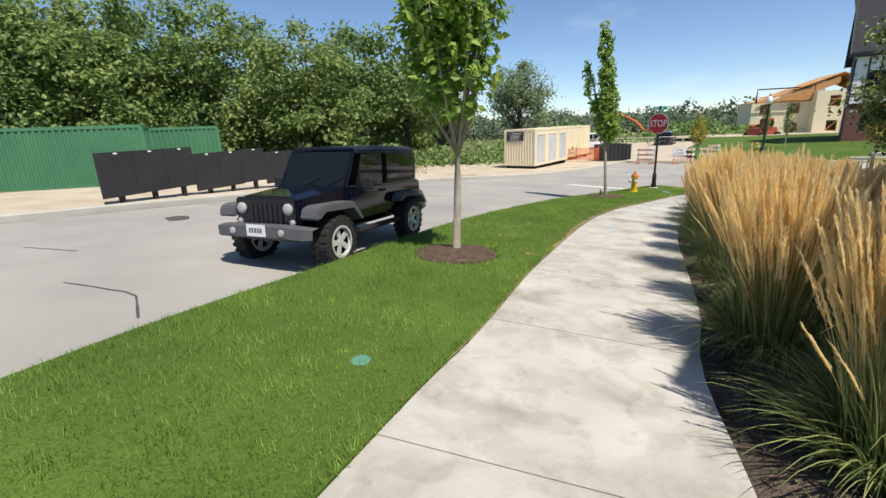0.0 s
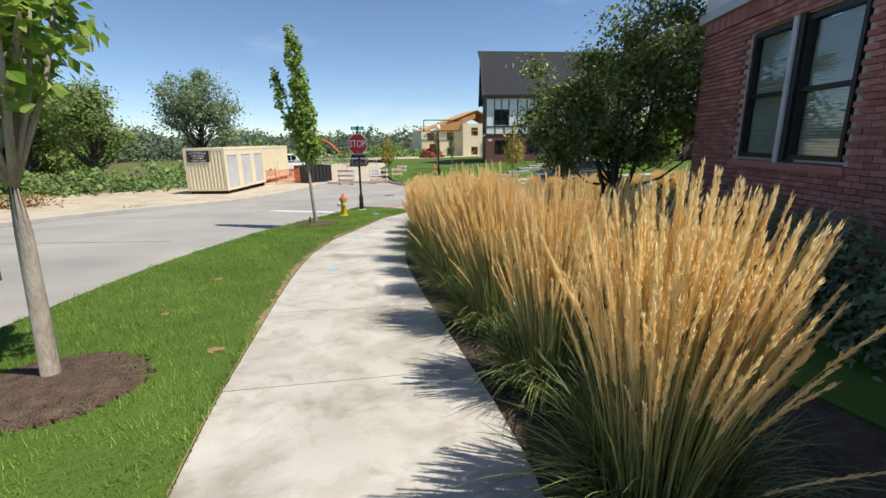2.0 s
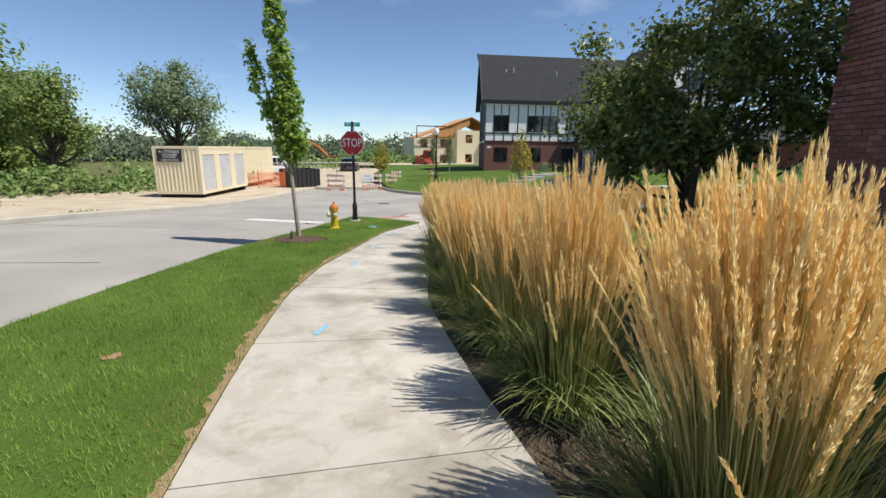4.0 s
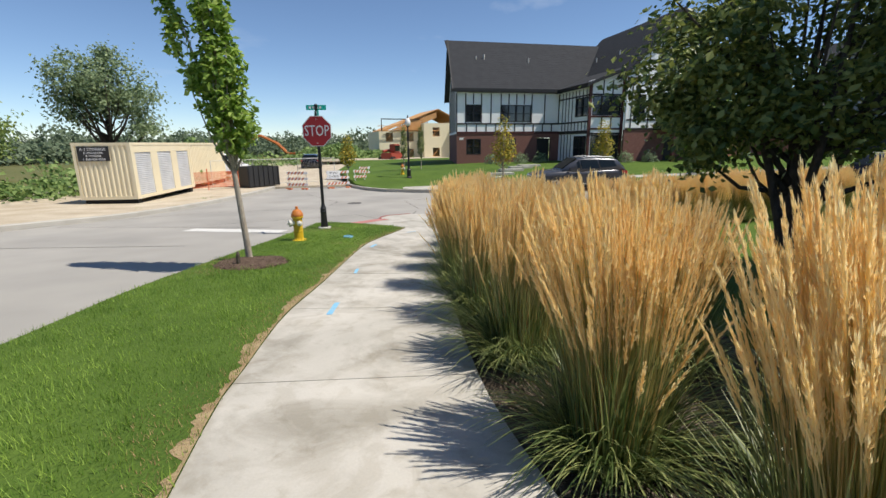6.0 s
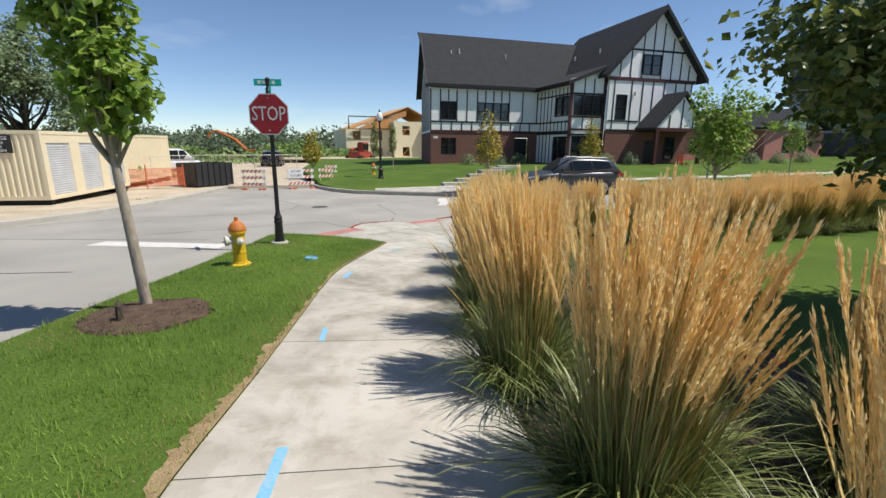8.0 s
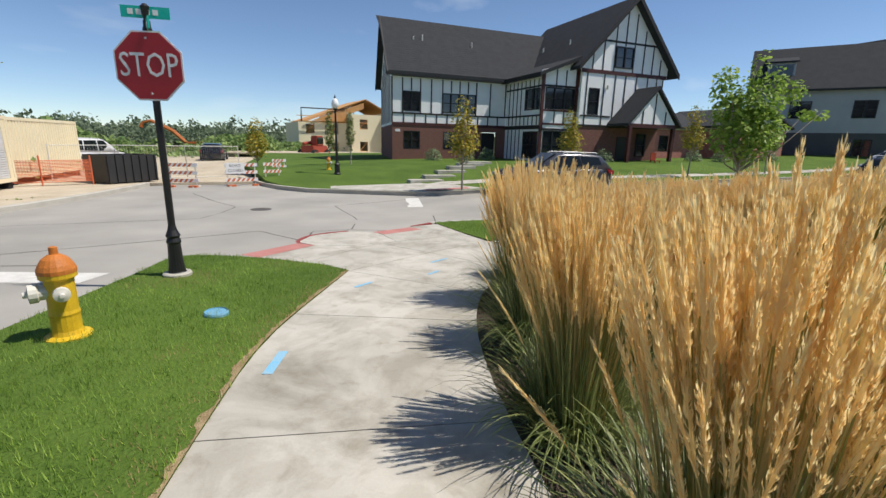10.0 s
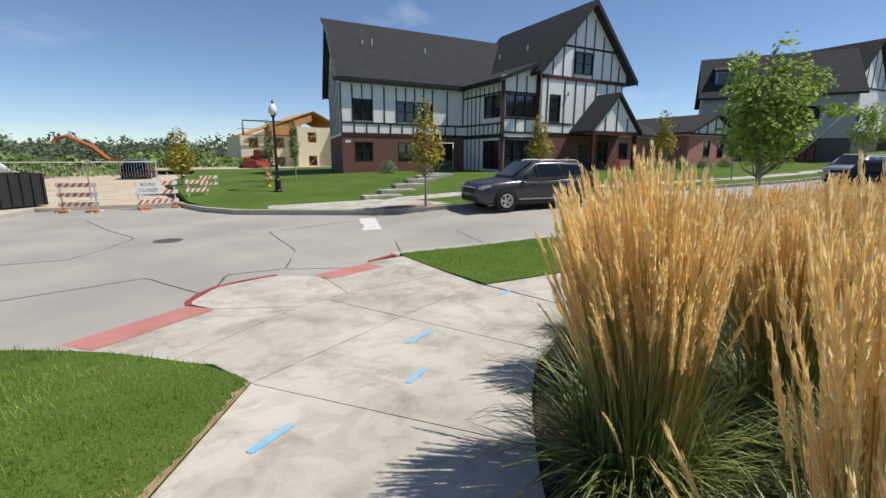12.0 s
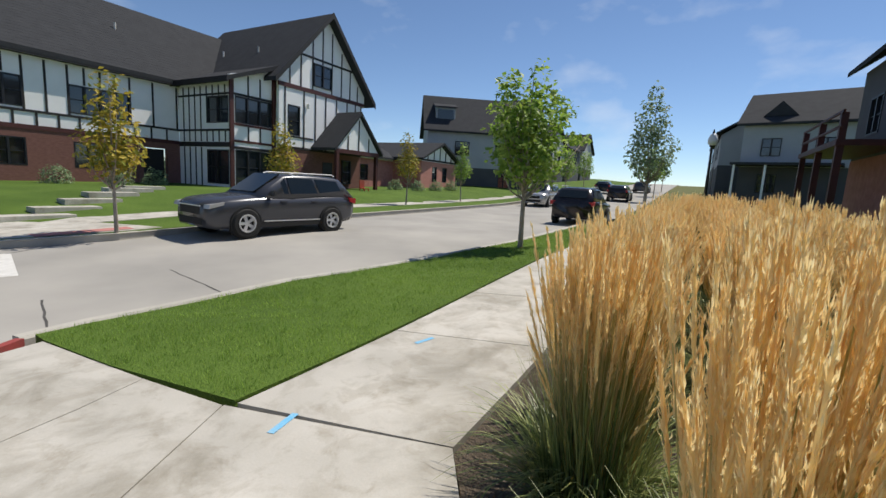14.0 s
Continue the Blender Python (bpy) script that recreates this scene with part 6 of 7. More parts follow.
park(24.64, 19.83, ROT2 + math.pi - 0.12, M_CARGREY, "dark grey sport utility car parked at the kerb")
x, y = street(33.5, 29.2)
park(x, y, ROT2 + math.pi, M_CARSILVER, "silver minivan parked further up the street", H=1.72, van=True)
x, y = 32.7, 7.6
park(x, y, ROT2, M_CARBROWN, "dark brown sport utility car seen from behind", L=4.7, H=1.72)
for s, v, pm, lab in ((62, 29.2, M_CARBLACK, "dark car far up the street"), (70, 25.3, M_CARGREY, "grey car far up the street"), (48, 25.3, M_CARBROWN, "dark car parked on the rising street")):
    x, y = street(s, v)
    park(x, y, ROT2, pm, lab, H=1.6)


# ---- storage containers ----
def container(name, m, L, material, label, doors=0, H=2.59, W=2.44):
    """A corrugated steel box; x along its length, origin at the middle of its base."""
    root = thing(name, m, label, "container")
    def corrugated(length, y, along_x, flip):
        bm = bmesh.new()
        pts, x, k = [], -length / 2 + 0.1, 0
        while x < length / 2 - 0.1:
            pts += [(x, 0), (x + 0.07, 0), (x + 0.105, 0.045), (x + 0.175, 0.045)]
            x += 0.21
        pts.append((length / 2 - 0.1, 0))
        a = [bm.verts.new((px, y - flip * d, 0.2) if along_x else (y - flip * d, px, 0.2)) for px, d in pts]
        b = [bm.verts.new((px, y - flip * d, H - 0.12) if along_x else (y - flip * d, px, H - 0.12)) for px, d in pts]
        for i in range(len(pts) - 1):
            bm.faces.new((a[i], a[i + 1], b[i + 1], b[i]))
        return part("corrugated_panel", tidy(bm), material, root)
    if not doors:
        corrugated(L, -W / 2 + 0.01, True, -1)
    corrugated(L, W / 2 - 0.01, True, 1)
    corrugated(W, -L / 2 + 0.01, False, -1)
    corrugated(W, L / 2 - 0.01, False, 1)
    bm = bmesh.new()
    for x in (-L / 2, L / 2 - 0.12):
        for y in (-W / 2, W / 2 - 0.12):
            box(bm, (x, y, 0.05), (x + 0.12, y + 0.12, H))
    for y in (-W / 2, W / 2 - 0.1):
        for z in (0.05, H - 0.13):
            box(bm, (-L / 2 + 0.12, y + 0.002, z), (L / 2 - 0.12, y + 0.098, z + 0.15 if z < 1 else z + 0.128))
    for x in (-L / 2, L / 2 - 0.1):
        for z in (0.05, H - 0.13):
            box(bm, (x + 0.002, -W / 2 + 0.12, z), (x + 0.098, W / 2 - 0.12, z + 0.15 if z < 1 else z + 0.128))
    part("frame", bm, material, root, "welded corner frame")
    bm = bmesh.new()
    box(bm, (-L / 2 + 0.05, -W / 2 + 0.05, H - 0.04), (L / 2 - 0.05, W / 2 - 0.05, H - 0.01))
    part("top", bm, material, root)
    for x in (-L / 2 + 0.3, L / 2 - 0.3):
        bm = bmesh.new()
        box(bm, (x - 0.15, -W / 2 + 0.1, -0.25), (x + 0.15, W / 2 - 0.1, 0.06))
        part("skid", bm, M_TYRE, root, "dark timber skid")
    if doors:
        w = L / doors
        holes = [(-L / 2 + w * i + 0.32, -L / 2 + w * (i + 1) - 0.32, 0.2, 2.15) for i in range(doors)]
        bm = wall_cells(bmesh.new(), -L / 2 + 0.12, L / 2 - 0.12, 0.2, H - 0.13, holes, -W / 2 + 0.02, 0.05)
        part("side_wall", tidy(bm), material, root)
        for x0, x1, z0, z1 in holes:
            bm = bmesh.new()
            n = 22
            front = []
            for k in range(n):
                z = z0 + (z1 - z0) * k / n
                front += [(-W / 2 + 0.07, z), (-W / 2 + 0.045, z + 0.03), (-W / 2 + 0.052, z + (z1 - z0) / n - 0.012)]
            prism(bm, front + [(-W / 2 + 0.07, z1), (-W / 2 + 0.1, z1), (-W / 2 + 0.1, z0)], "x", x0, x1)
            part("roller_door", tidy(bm), M_ROLLDOOR, root, "ribbed pale grey roller door")
    return root


def ang_of(dx, dy):
    return math.atan2(dy, dx)


cz = -1.55
c0, c1 = Vector((6.75, 31.6)), Vector((4.75, 33.1))
cl = Vector((0.6, 0.8))
cm = (c0 + c1) / 2 + cl * 3.05
store = container("storage_container", Matrix.LocRotScale((cm.x, cm.y, cz), Euler((0, 0, ang_of(*cl))), None), 6.1, M_CREAM, "cream steel storage container with roller doors and a black sign", doors=3)
bm = bmesh.new()
box(bm, (-3.075, -0.32, 1.78), (-3.06, 1.0, 2.42))
board = part("signboard", bm, M_BLACKPANEL, store, "black sign with white lettering")
face = Matrix(((0, 0, -1, -3.078), (-1, 0, 0, 0.34), (0, 1, 0, 0), (0, 0, 0, 1)))
for txt, z, size in (("A-1 STORAGE", 2.30, 0.175), ("CONTAINERS", 2.14, 0.13), ("& TRAILERS", 2.01, 0.13), ("1-800-924-4254", 1.86, 0.145)):
    words("lettering", txt, size, Matrix.Translation((0, 0, z)) @ face, M_SIGNWHITE, board, 0.002)
cm2 = cm + cl * 7.0 + Vector((0.8, -0.6)) * -0.6
container("storage_container", Matrix.LocRotScale((cm2.x, cm2.y, cz), Euler((0, 0, ang_of(*cl))), None), 6.1, M_CREAM, "second cream storage container behind the first")
gd = Vector((0.9, 0.43)).normalized()
g0 = Vector((-12.75, 19.9))
gm = g0 - gd * 6.1 + Vector((-gd.y, gd.x)) * 1.22
container("shipping_container", Matrix.LocRotScale((gm.x, gm.y, -0.52), Euler((0, 0, ang_of(*gd))), None), 12.19, M_GREENCON, "long green corrugated shipping container by the trees")
gm2 = Vector((-12.0, 25.0)) - gd * 3.0
container("shipping_container", Matrix.LocRotScale((gm2.x, gm2.y, -0.62), Euler((0, 0, ang_of(*gd))), None), 6.1, M_GREENCON, "shorter green shipping container behind the long one")

# ---- black boards on posts, seen from behind ----
post_line = [Vector(p) for p in ((-8.35, 11.0), (-8.0, 12.0), (-7.7, 12.9), (-7.45, 13.7), (-7.1, 14.5), (-6.75, 15.4), (-6.3, 16.3), (-5.8, 17.2), (-5.3, 18.1))]
for a, b, dz in ((0, 3, 0.0), (3, 5, -0.06), (5, 6, 0.06), (6, 8, 0.0)):
    p, q = post_line[a], post_line[b]
    d = (q - p).normalized()
    L = (q - p).length
    base = (G(*p) + G(*q)) / 2 - 0.06
    root = thing("board_fence", Matrix.LocRotScale((p.x, p.y, base), Euler((0, 0, ang_of(*d))), None), "black sign boards on short posts seen from behind", "board", "black boards along the street")
    n = max(1, round(L / 0.95))
    for k in range(n):
        bm = bmesh.new()
        box(bm, (L * k / n + 0.006, -0.03, 0.26 + dz), (L * (k + 1) / n - 0.006, 0.03, 1.38 + dz))
        part("board", bm, M_BLACKPANEL, root)
        bm = bmesh.new()
        x = L * (k + 0.55) / n
        box(bm, (x - 0.06, 0.03, -0.45), (x + 0.06, 0.12, 1.3 + dz))
        part("post", bm, M_TIMBER, root)
        bm = bmesh.new()
        box(bm, (x - 0.05, -0.034, 1.32 + dz), (x + 0.05, -0.03, 1.36 + dz))
        part("clip", bm, M_SIGNWHITE, root)


# ---- road-closed barricades ----
def barricade(x, y, yaw, w, sign=False):
    z = G(x, y) - 0.16
    root = thing("barricade", Matrix.LocRotScale((x, y, z), Euler((0, 0, yaw)), (0.72, 0.72, 0.72)), "orange and white striped road barricade" + (" with a road closed sign" if sign else ""), "barricade", "barricades across the closed street")
    for k, zz in enumerate((0.3, 0.8, 1.3)):
        bm = bmesh.new()
        box(bm, (-w / 2, -0.02, zz), (w / 2, 0.02, zz + 0.22))
        rail = part("rail", bm, M_SIGNWHITE, root)
        x0 = -w / 2 + 0.05
        while x0 < w / 2 - 0.3:
            bm = bmesh.new()
            prism(bm, [(x0, zz), (x0 + 0.15, zz), (x0 + 0.32, zz + 0.22), (x0 + 0.17, zz + 0.22)], "y", -0.026, -0.02)
            part("stripe", tidy(bm), M_ORANGEWHITE, rail)
            x0 += 0.31
    for xx in (-w / 2 + 0.15, w / 2 - 0.15):
        bm = bmesh.new()
        box(bm, (xx - 0.03, 0.02, 0), (xx + 0.03, 0.07, 1.55))
        box(bm, (xx - 0.04, -0.6, 0), (xx + 0.04, 0.6, 0.06))
        part("leg", bm, M_WHITEMETAL, root)
    for xx in (-w / 2 + 0.3, w / 2 - 0.2):
        bm = bmesh.new()
        box(bm, (xx - 0.25, -0.5, 0.0), (xx + 0.25, -0.2, 0.12))
        part("sandbag", bm, M_ORANGEWHITE, root)
    if sign:
        bm = bmesh.new()
        box(bm, (-0.98, -0.05, 0.83), (0.2, -0.028, 1.55))
        pl = part("sign_plate", bm, M_SIGNWHITE, root, "white road closed sign")
        for txt, zz in (("ROAD", 1.36), ("CLOSED", 1.04)):
            words("lettering", txt, 0.26, Matrix.Translation((-0.39, -0.052, zz)) @ UPRIGHT, M_BLACK, pl, 0.002)
    return root


barricade(15.75, 34.3, ang_of(1.1, -1.2), 1.9)
barricade(18.0, 33.15, ang_of(1.9, -0.5), 2.1, True)
barricade(19.6, 33.0, ang_of(1.9, -0.2), 1.3)
barricade(22.1, 36.2, ang_of(1, -0.2), 1.2)
# site fence, skip and net
fence = thing("site_fence", Matrix.Translation((0, 0, 0)), "wire mesh site fence behind the barricades", "fence")
fl = [Vector(p) for p in ((11.8, 38.0), (14.6, 38.4), (17.4, 37.6), (20.0, 37.0))]
for a, b in zip(fl, fl[1:]):
    bm = bmesh.new()
    za, zb = G(*a) - 0.1, G(*b) - 0.1
    for h in (0.1, 1.75):
        tube(bm, [(a.x, a.y, za + h), (b.x, b.y, zb + h)], 0.02, 5)
    for t in (0, 1):
        p = a.lerp(b, t)
        tube(bm, [(p.x, p.y, za - 0.1), (p.x, p.y, za + 1.8)], 0.025, 5)
    panel = part("panel", bm, M_WHITEMETAL, fence)
    for k in range(1, 24):
        p = a.lerp(b, k / 24)
        bm = bmesh.new()
        tube(bm, [(p.x, p.y, za + 0.1), (p.x, p.y, za + 1.75)], 0.004, 3)
        part("wire", bm, M_WHITEMETAL, panel)
skip = thing("waste_skip", Matrix.LocRotScale((14.2, 37.0, -1.8), Euler((0, 0, 0.2)), (0.66, 0.9, 0.88)), "black steel waste skip on the building site", "skip")
bm = bmesh.new()
box(bm, (-1.7, -1.0, 0.1), (1.7, -0.92, 1.5))
box(bm, (-1.7, 0.92, 0.1), (1.7, 1.0, 1.5))
box(bm, (-1.7, -0.92, 0.1), (-1.62, 0.92, 1.5))
box(bm, (1.62, -0.92, 0.1), (1.7, 0.92, 1.5))
box(bm, (-1.62, -0.92, 0.1), (1.62, 0.92, 0.18))
part("body", bm, M_BLACKPANEL, skip)
for k in range(7):
    x = -1.6 + 0.53 * k
    bm = bmesh.new()
    box(bm, (x - 0.04, -1.06, 0.1), (x + 0.04, -1.0, 1.5))
    part("rib", bm, M_BLACKPANEL, skip)
net = thing("safety_net", Matrix.LocRotScale((11.2, 36.8, -1.65), Euler((0, 0, -0.3)), None), "orange plastic safety netting around a pit", "netting")
bm = bmesh.new()
for k in range(16):
    z = 0.06 + 0.06 * k
    tube(bm, [(-1.6, 0, z), (-0.5, 0.05 * math.sin(k), z - 0.04), (0.6, 0.03, z - 0.02), (1.7, 0, z)], 0.016, 4)
part("mesh", bm, M_ORANGENET, net)
for x in (-1.6, 0.0, 1.7):
    bm = bmesh.new()
    tube(bm, [(x, 0, -0.15), (x, 0, 1.15)], 0.03, 6)
    part("post", bm, M_ORANGENET, net)


# ---- house under construction ----
shell = thing("house_shell", Matrix.LocRotScale((48.5, 71.2, -2.4), Euler((0, 0, ROT2 + 0.12)), (1.42, 1.3, 1.0)), "half-built house with cream sheathing and bare orange roof trusses", "house")
def shell_block(a0, a1, b0, b1, h, holes):
    bm = wall_cells(bmesh.new(), a0, a1, 0, h, holes, b0, 0.2)
    part("sheathing", tidy(bm), M_SHEATH, shell, "cream sheathing panels")
    for lo, hi in (((a0, b0 + 0.2, 0), (a0 + 0.2, b1, h)), ((a1 - 0.2, b0 + 0.2, 0), (a1, b1, h)), ((a0 + 0.2, b1 - 0.2, 0), (a1 - 0.2, b1, h))):
        bar("sheathing", shell, lo, hi, M_SHEATH)
    for x0, x1, z0, z1 in holes:
        bar("opening_frame", shell, (x0, b0 + 0.15, z0), (x1, b0 + 0.2, z0 + 0.1), M_LUMBER)
        bm = bmesh.new()
        tube(bm, [(x0, b0 + 0.2, z0), (x1, b0 + 0.2, z1)], 0.05, 4)
        part("brace", bm, M_LUMBER, shell)


def wins(xs, zs, w=0.9, h=1.5):
    return [(x, x + w, z, z + h) for x in xs for z in zs]


shell_block(0.0, 5.2, 0.0, 8, 5.3, wins((0.8, 3.4), (0.8, 3.6)))
shell_block(5.2, 9.0, -1.6, 8, 6.6, wins((6.3,), (1.0, 4.4)))
shell_block(9.0, 15.5, -2.6, 8, 6.9, wins((10.0, 12.2, 14.2), (4.6,)) + wins((10.0, 12.8), (0.2,), 1.1, 2.0))
for k in range(9):
    y = -0.2 + 0.95 * k
    bm = bmesh.new()
    for p, q in (((0.7, y, 5.4), (7.4, y, 8.9)), ((7.4, y, 8.9), (10.2, y, 7.0)), ((0.7, y, 5.4), (9.0, y, 5.4)), ((4.0, y, 5.4), (4.0, y, 7.1)), ((6.0, y, 5.4), (6.0, y, 8.15)), ((4.0, y, 5.4), (6.0, y, 8.15))):
        tube(bm, [p, q], 0.07, 4)
    part("truss", bm, M_LUMBER, shell, "bare lumber roof truss")
for outline, y0, y1 in (([(0.6, 5.42), (3.6, 6.99), (3.6, 7.09), (0.6, 5.52)], 0.9, 8), ([(3.7, 7.04), (7.4, 8.98), (7.4, 9.08), (3.7, 7.14)], -0.4, 8), ([(7.42, 8.98), (10.2, 7.08), (10.2, 7.18), (7.42, 9.08)], -0.4, 8), ([(1.4, 5.5), (3.6, 6.7), (5.2, 7.5), (5.2, 5.5)], -0.3, -0.22), ([(5.3, 6.6), (5.3, 7.55), (7.2, 8.5), (7.2, 7.6)], -0.3, -0.22)):
    bm = bmesh.new()
    prism(bm, outline, "y", y0, y1)
    part("roof_deck", tidy(bm), M_LUMBER, shell, "loose orange roof sheathing")
bm = bmesh.new()
tube(bm, [(0.3, -0.3, 5.3), (0.3, -0.3, 7.3), (5.0, -0.3, 7.3)], 0.09, 4)
part("crane_beam", bm, M_BLACK, shell)
bar("scaffold_rail", shell, (-0.2, -0.6, 6.1), (5.0, -0.5, 6.2), M_LUMBER)

SM = Matrix.LocRotScale((44.0, 62.0, 0), Euler((0, 0, ROT2 + 0.12)), None)
tagged(draped("dirt_yard", [tuple((SM @ Vector((u, v, 0))).xy) for u, v in ((-11, -5.5), (-4, -6.2), (6, -5.2), (9, -2.8), (4, -0.1), (-3, 1.5), (-10, 3))], lambda x, y: lot(x, y) + 0.03, 0.12, M_DIRT, 1.5), "bare dirt in front of the half-built house", "dirt", kind="structure")
# red telehandler in front of the shell
tele = thing("telehandler", Matrix.LocRotScale((42.0, 59.0, -2.1), Euler((0, 0, 0.3)), None), "red telescopic handler parked on the dirt", "vehicle")
bm = bmesh.new()
box(bm, (-1.6, -0.9, 0.7), (1.6, 0.9, 1.7))
bmesh.ops.bevel(bm, geom=bm.edges[:], offset=0.12, segments=2, affect="EDGES")
part("chassis", tidy(bm), M_REDMACH, tele)
bm = bmesh.new()
box(bm, (-0.6, -0.85, 1.65), (0.8, 0.1, 2.9))
bmesh.ops.bevel(bm, geom=bm.edges[:], offset=0.1, segments=2, affect="EDGES")
part("cab", tidy(bm), M_REDMACH, tele)
bar("cab_window", tele, (-0.5, -0.87, 1.9), (0.7, -0.84, 2.7), M_CARGLASS)
bm = bmesh.new()
tube(bm, [(-1.5, 0.5, 1.9), (2.4, 0.5, 2.3)], 0.2, 6)
part("boom", bm, M_REDMACH, tele)
for x in (-1.3, 1.3):
    for y in (-1.0, 1.0):
        wheel(tele, Matrix.Translation((x, y, 0.6)), 0.6, 0.4, M_REDMACH, 6, True)
# orange excavator boom beyond the barricades
exc = thing("excavator", Matrix.LocRotScale((34.5, 74.0, -2.0), Euler((0, 0, 2.4)), (0.75, 0.75, 0.75)), "orange excavator with a raised boom on the site", "excavator")
bm = bmesh.new()
box(bm, (-1.6, -1.2, 0.9), (1.4, 1.2, 2.2))
bmesh.ops.bevel(bm, geom=bm.edges[:], offset=0.15, segments=2, affect="EDGES")
part("body", tidy(bm), M_ORANGEMACH, exc)
for y in (-1.1, 1.1):
    bm = bmesh.new()
    prism(bm, [(-1.9, 0.4), (-1.5, 0.0), (1.5, 0.0), (1.9, 0.4), (1.5, 0.85), (-1.5, 0.85)], "y", y - 0.3, y + 0.3)
    part("track", tidy(bm), M_TYRE, exc)
bm = bmesh.new()
tube(bm, [(1.2, 0, 1.8), (3.4, 0, 4.0), (6.6, 0, 5.6), (8.0, 0, 5.2)], [0.3, 0.35, 0.28, 0.2], 6)
part("boom", bm, M_ORANGEMACH, exc)
bm = bmesh.new()
tube(bm, [(8.0, 0, 5.2), (8.3, 0, 4.5)], [0.2, 0.35], 6)
part("bucket", bm, M_ORANGEMACH, exc)
x, y = 17.0, 52.0
park(x, y, 0.4, M_FRAMEWH, "white van parked on the building site", H=2.0, van=True)
x, y = 28.0, 56.0
park(x, y, 1.0, M_CARBLACK, "dark pickup parked on the building site", H=1.7)

# ---- woods ----
wood = [(60, 33, -40), (190, 35, -20), (300, 40, -30), (400, 42, 0), (480, 46, 30), (570, 40, 25), (650, 44, 45), (715, 50, 95), (-60, 33, -40), (130, 44, 0), (260, 48, 10), (760, 60, 150), (620, 55, 80)]
for i, (px, d, top) in enumerate(wood):
    x, y = d * (px - 784) / 784, d
    ztop = 1.45 + d * (224 - top) / 784
    base = G(x, y) - 0.9
    h = ztop - base
    r = h * 0.30
    make_tree("woodland_tree", (x, y, base), h, 0.2, [((0, 0, h * 0.62), (r, r, h * 0.33)), ((r * 0.6, 0, h * 0.42), (r * 0.8, r * 0.8, h * 0.26)), ((-r * 0.6, 0.3, h * 0.45), (r * 0.8, r * 0.8, h * 0.26)), ((0.2 * r, -0.4 * r, h * 0.24), (r * 0.9, r * 0.9, h * 0.2))], 14000, 0.19, M_BARKDK, (M_LEAFFAR, M_LEAFWOOD)[i % 2], "tall leafy woodland tree with a ragged crown", seed=100 + i, group="woodland trees", limbs=30, hollow=0.5, crown_start=0.2, clumps=105, puff=0.085)
for i, (x, y, h, r) in enumerate(((7.4, 42.0, 8.6, 3.0), (0.5, 40.0, 7.2, 2.2), (-3.0, 43.0, 7.6, 2.6))):
    lobes = [((0, 0, h * 0.72), (r * 0.8, r * 0.8, h * 0.24)), ((r * 0.55, 0.2, h * 0.55), (r * 0.55, r * 0.55, h * 0.17)), ((-r * 0.55, 0.1, h * 0.6), (r * 0.5, r * 0.5, h * 0.18)), ((r * 0.2, -0.3, h * 0.9), (r * 0.45, r * 0.45, h * 0.12))]
    make_tree("willow_tree", (x, y, -2.0), h + 0.6, 0.19, lobes, 12000 if i == 0 else 8000, 0.105, M_BARKDK, M_LEAFGREY if i == 0 else M_LEAFWOOD, "open-crowned grey-green tree behind the containers" if i == 0 else "round leafy tree at the edge of the meadow", seed=130 + i, limbs=34, hollow=0.1, crown_start=0.3, clumps=80 if i == 0 else 80, puff=0.085)


def thicket(name, line, width, h, n, leaf, material, label, seed):
    """A low band of brush along a line, as one mass of leaves."""
    rng = np.random.default_rng(seed)
    pts = resample([Vector(p) for p in line], 0.5)
    k = rng.integers(0, len(pts), n)
    c = np.array([(p.x, p.y) for p in pts])[k] + rng.normal(size=(n, 2)) * width * 0.4
    hh = np.array([0.55 + 0.6 * noise.noise(Vector((a * 0.09, b * 0.09, seed))) + 0.35 * noise.noise(Vector((a * 0.35, b * 0.35, seed + 3))) for a, b in c])
    z = np.array([(G(a, b) if abs(a) < 200 and abs(b) < 200 else -1.75) - 0.9 for a, b in c]) + np.clip(hh, 0.15, 1.4) * h * rng.uniform(0, 1, n) ** 0.45
    p = np.column_stack([c, z])
    root = cloud(name, p, rng.normal(size=(n, 3)) * 0.6 + [0.2, -0.3, 0.7], leaf, material, None, 0.65, rng)
    return tagged(root, label, "bushes", kind="stuff")


thicket("brush", [(-30, 24), (-14, 33), (-4, 38), (6, 40), (14, 46)], 3.5, 2.6, 14000, 0.16, M_LEAFFAR, "green brush behind the containers", 201)
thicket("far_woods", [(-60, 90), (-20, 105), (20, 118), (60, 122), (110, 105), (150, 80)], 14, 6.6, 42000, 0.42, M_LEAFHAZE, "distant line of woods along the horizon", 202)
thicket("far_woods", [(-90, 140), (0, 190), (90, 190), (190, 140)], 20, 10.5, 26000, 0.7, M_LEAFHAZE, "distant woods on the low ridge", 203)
thicket("brush", [(8, 60), (22, 66), (38, 70), (50, 72)], 6, 3.6, 12000, 0.28, M_LEAFFAR, "green scrub beyond the building site", 204)
thicket("dry_reeds", [(-7.5, 22.5), (-5.0, 26.0), (-2.0, 29.0)], 1.6, 1.9, 5000, 0.09, M_DRY, "tan dry reeds by the street", 205)
thicket("weeds", [(0.5, 24.6), (4.6, 27.6), (8.0, 30.6), (11, 33.4)], 0.5, 1.05, 2600, 0.05, M_LEAFWOOD, "low green weeds along the kerb", 206)
thicket("weeds", [(20.6, 36.5), (23.5, 41), (28, 46)], 1.6, 1.7, 4000, 0.07, M_LEAFWOOD, "rough grass beside the lawn", 207)
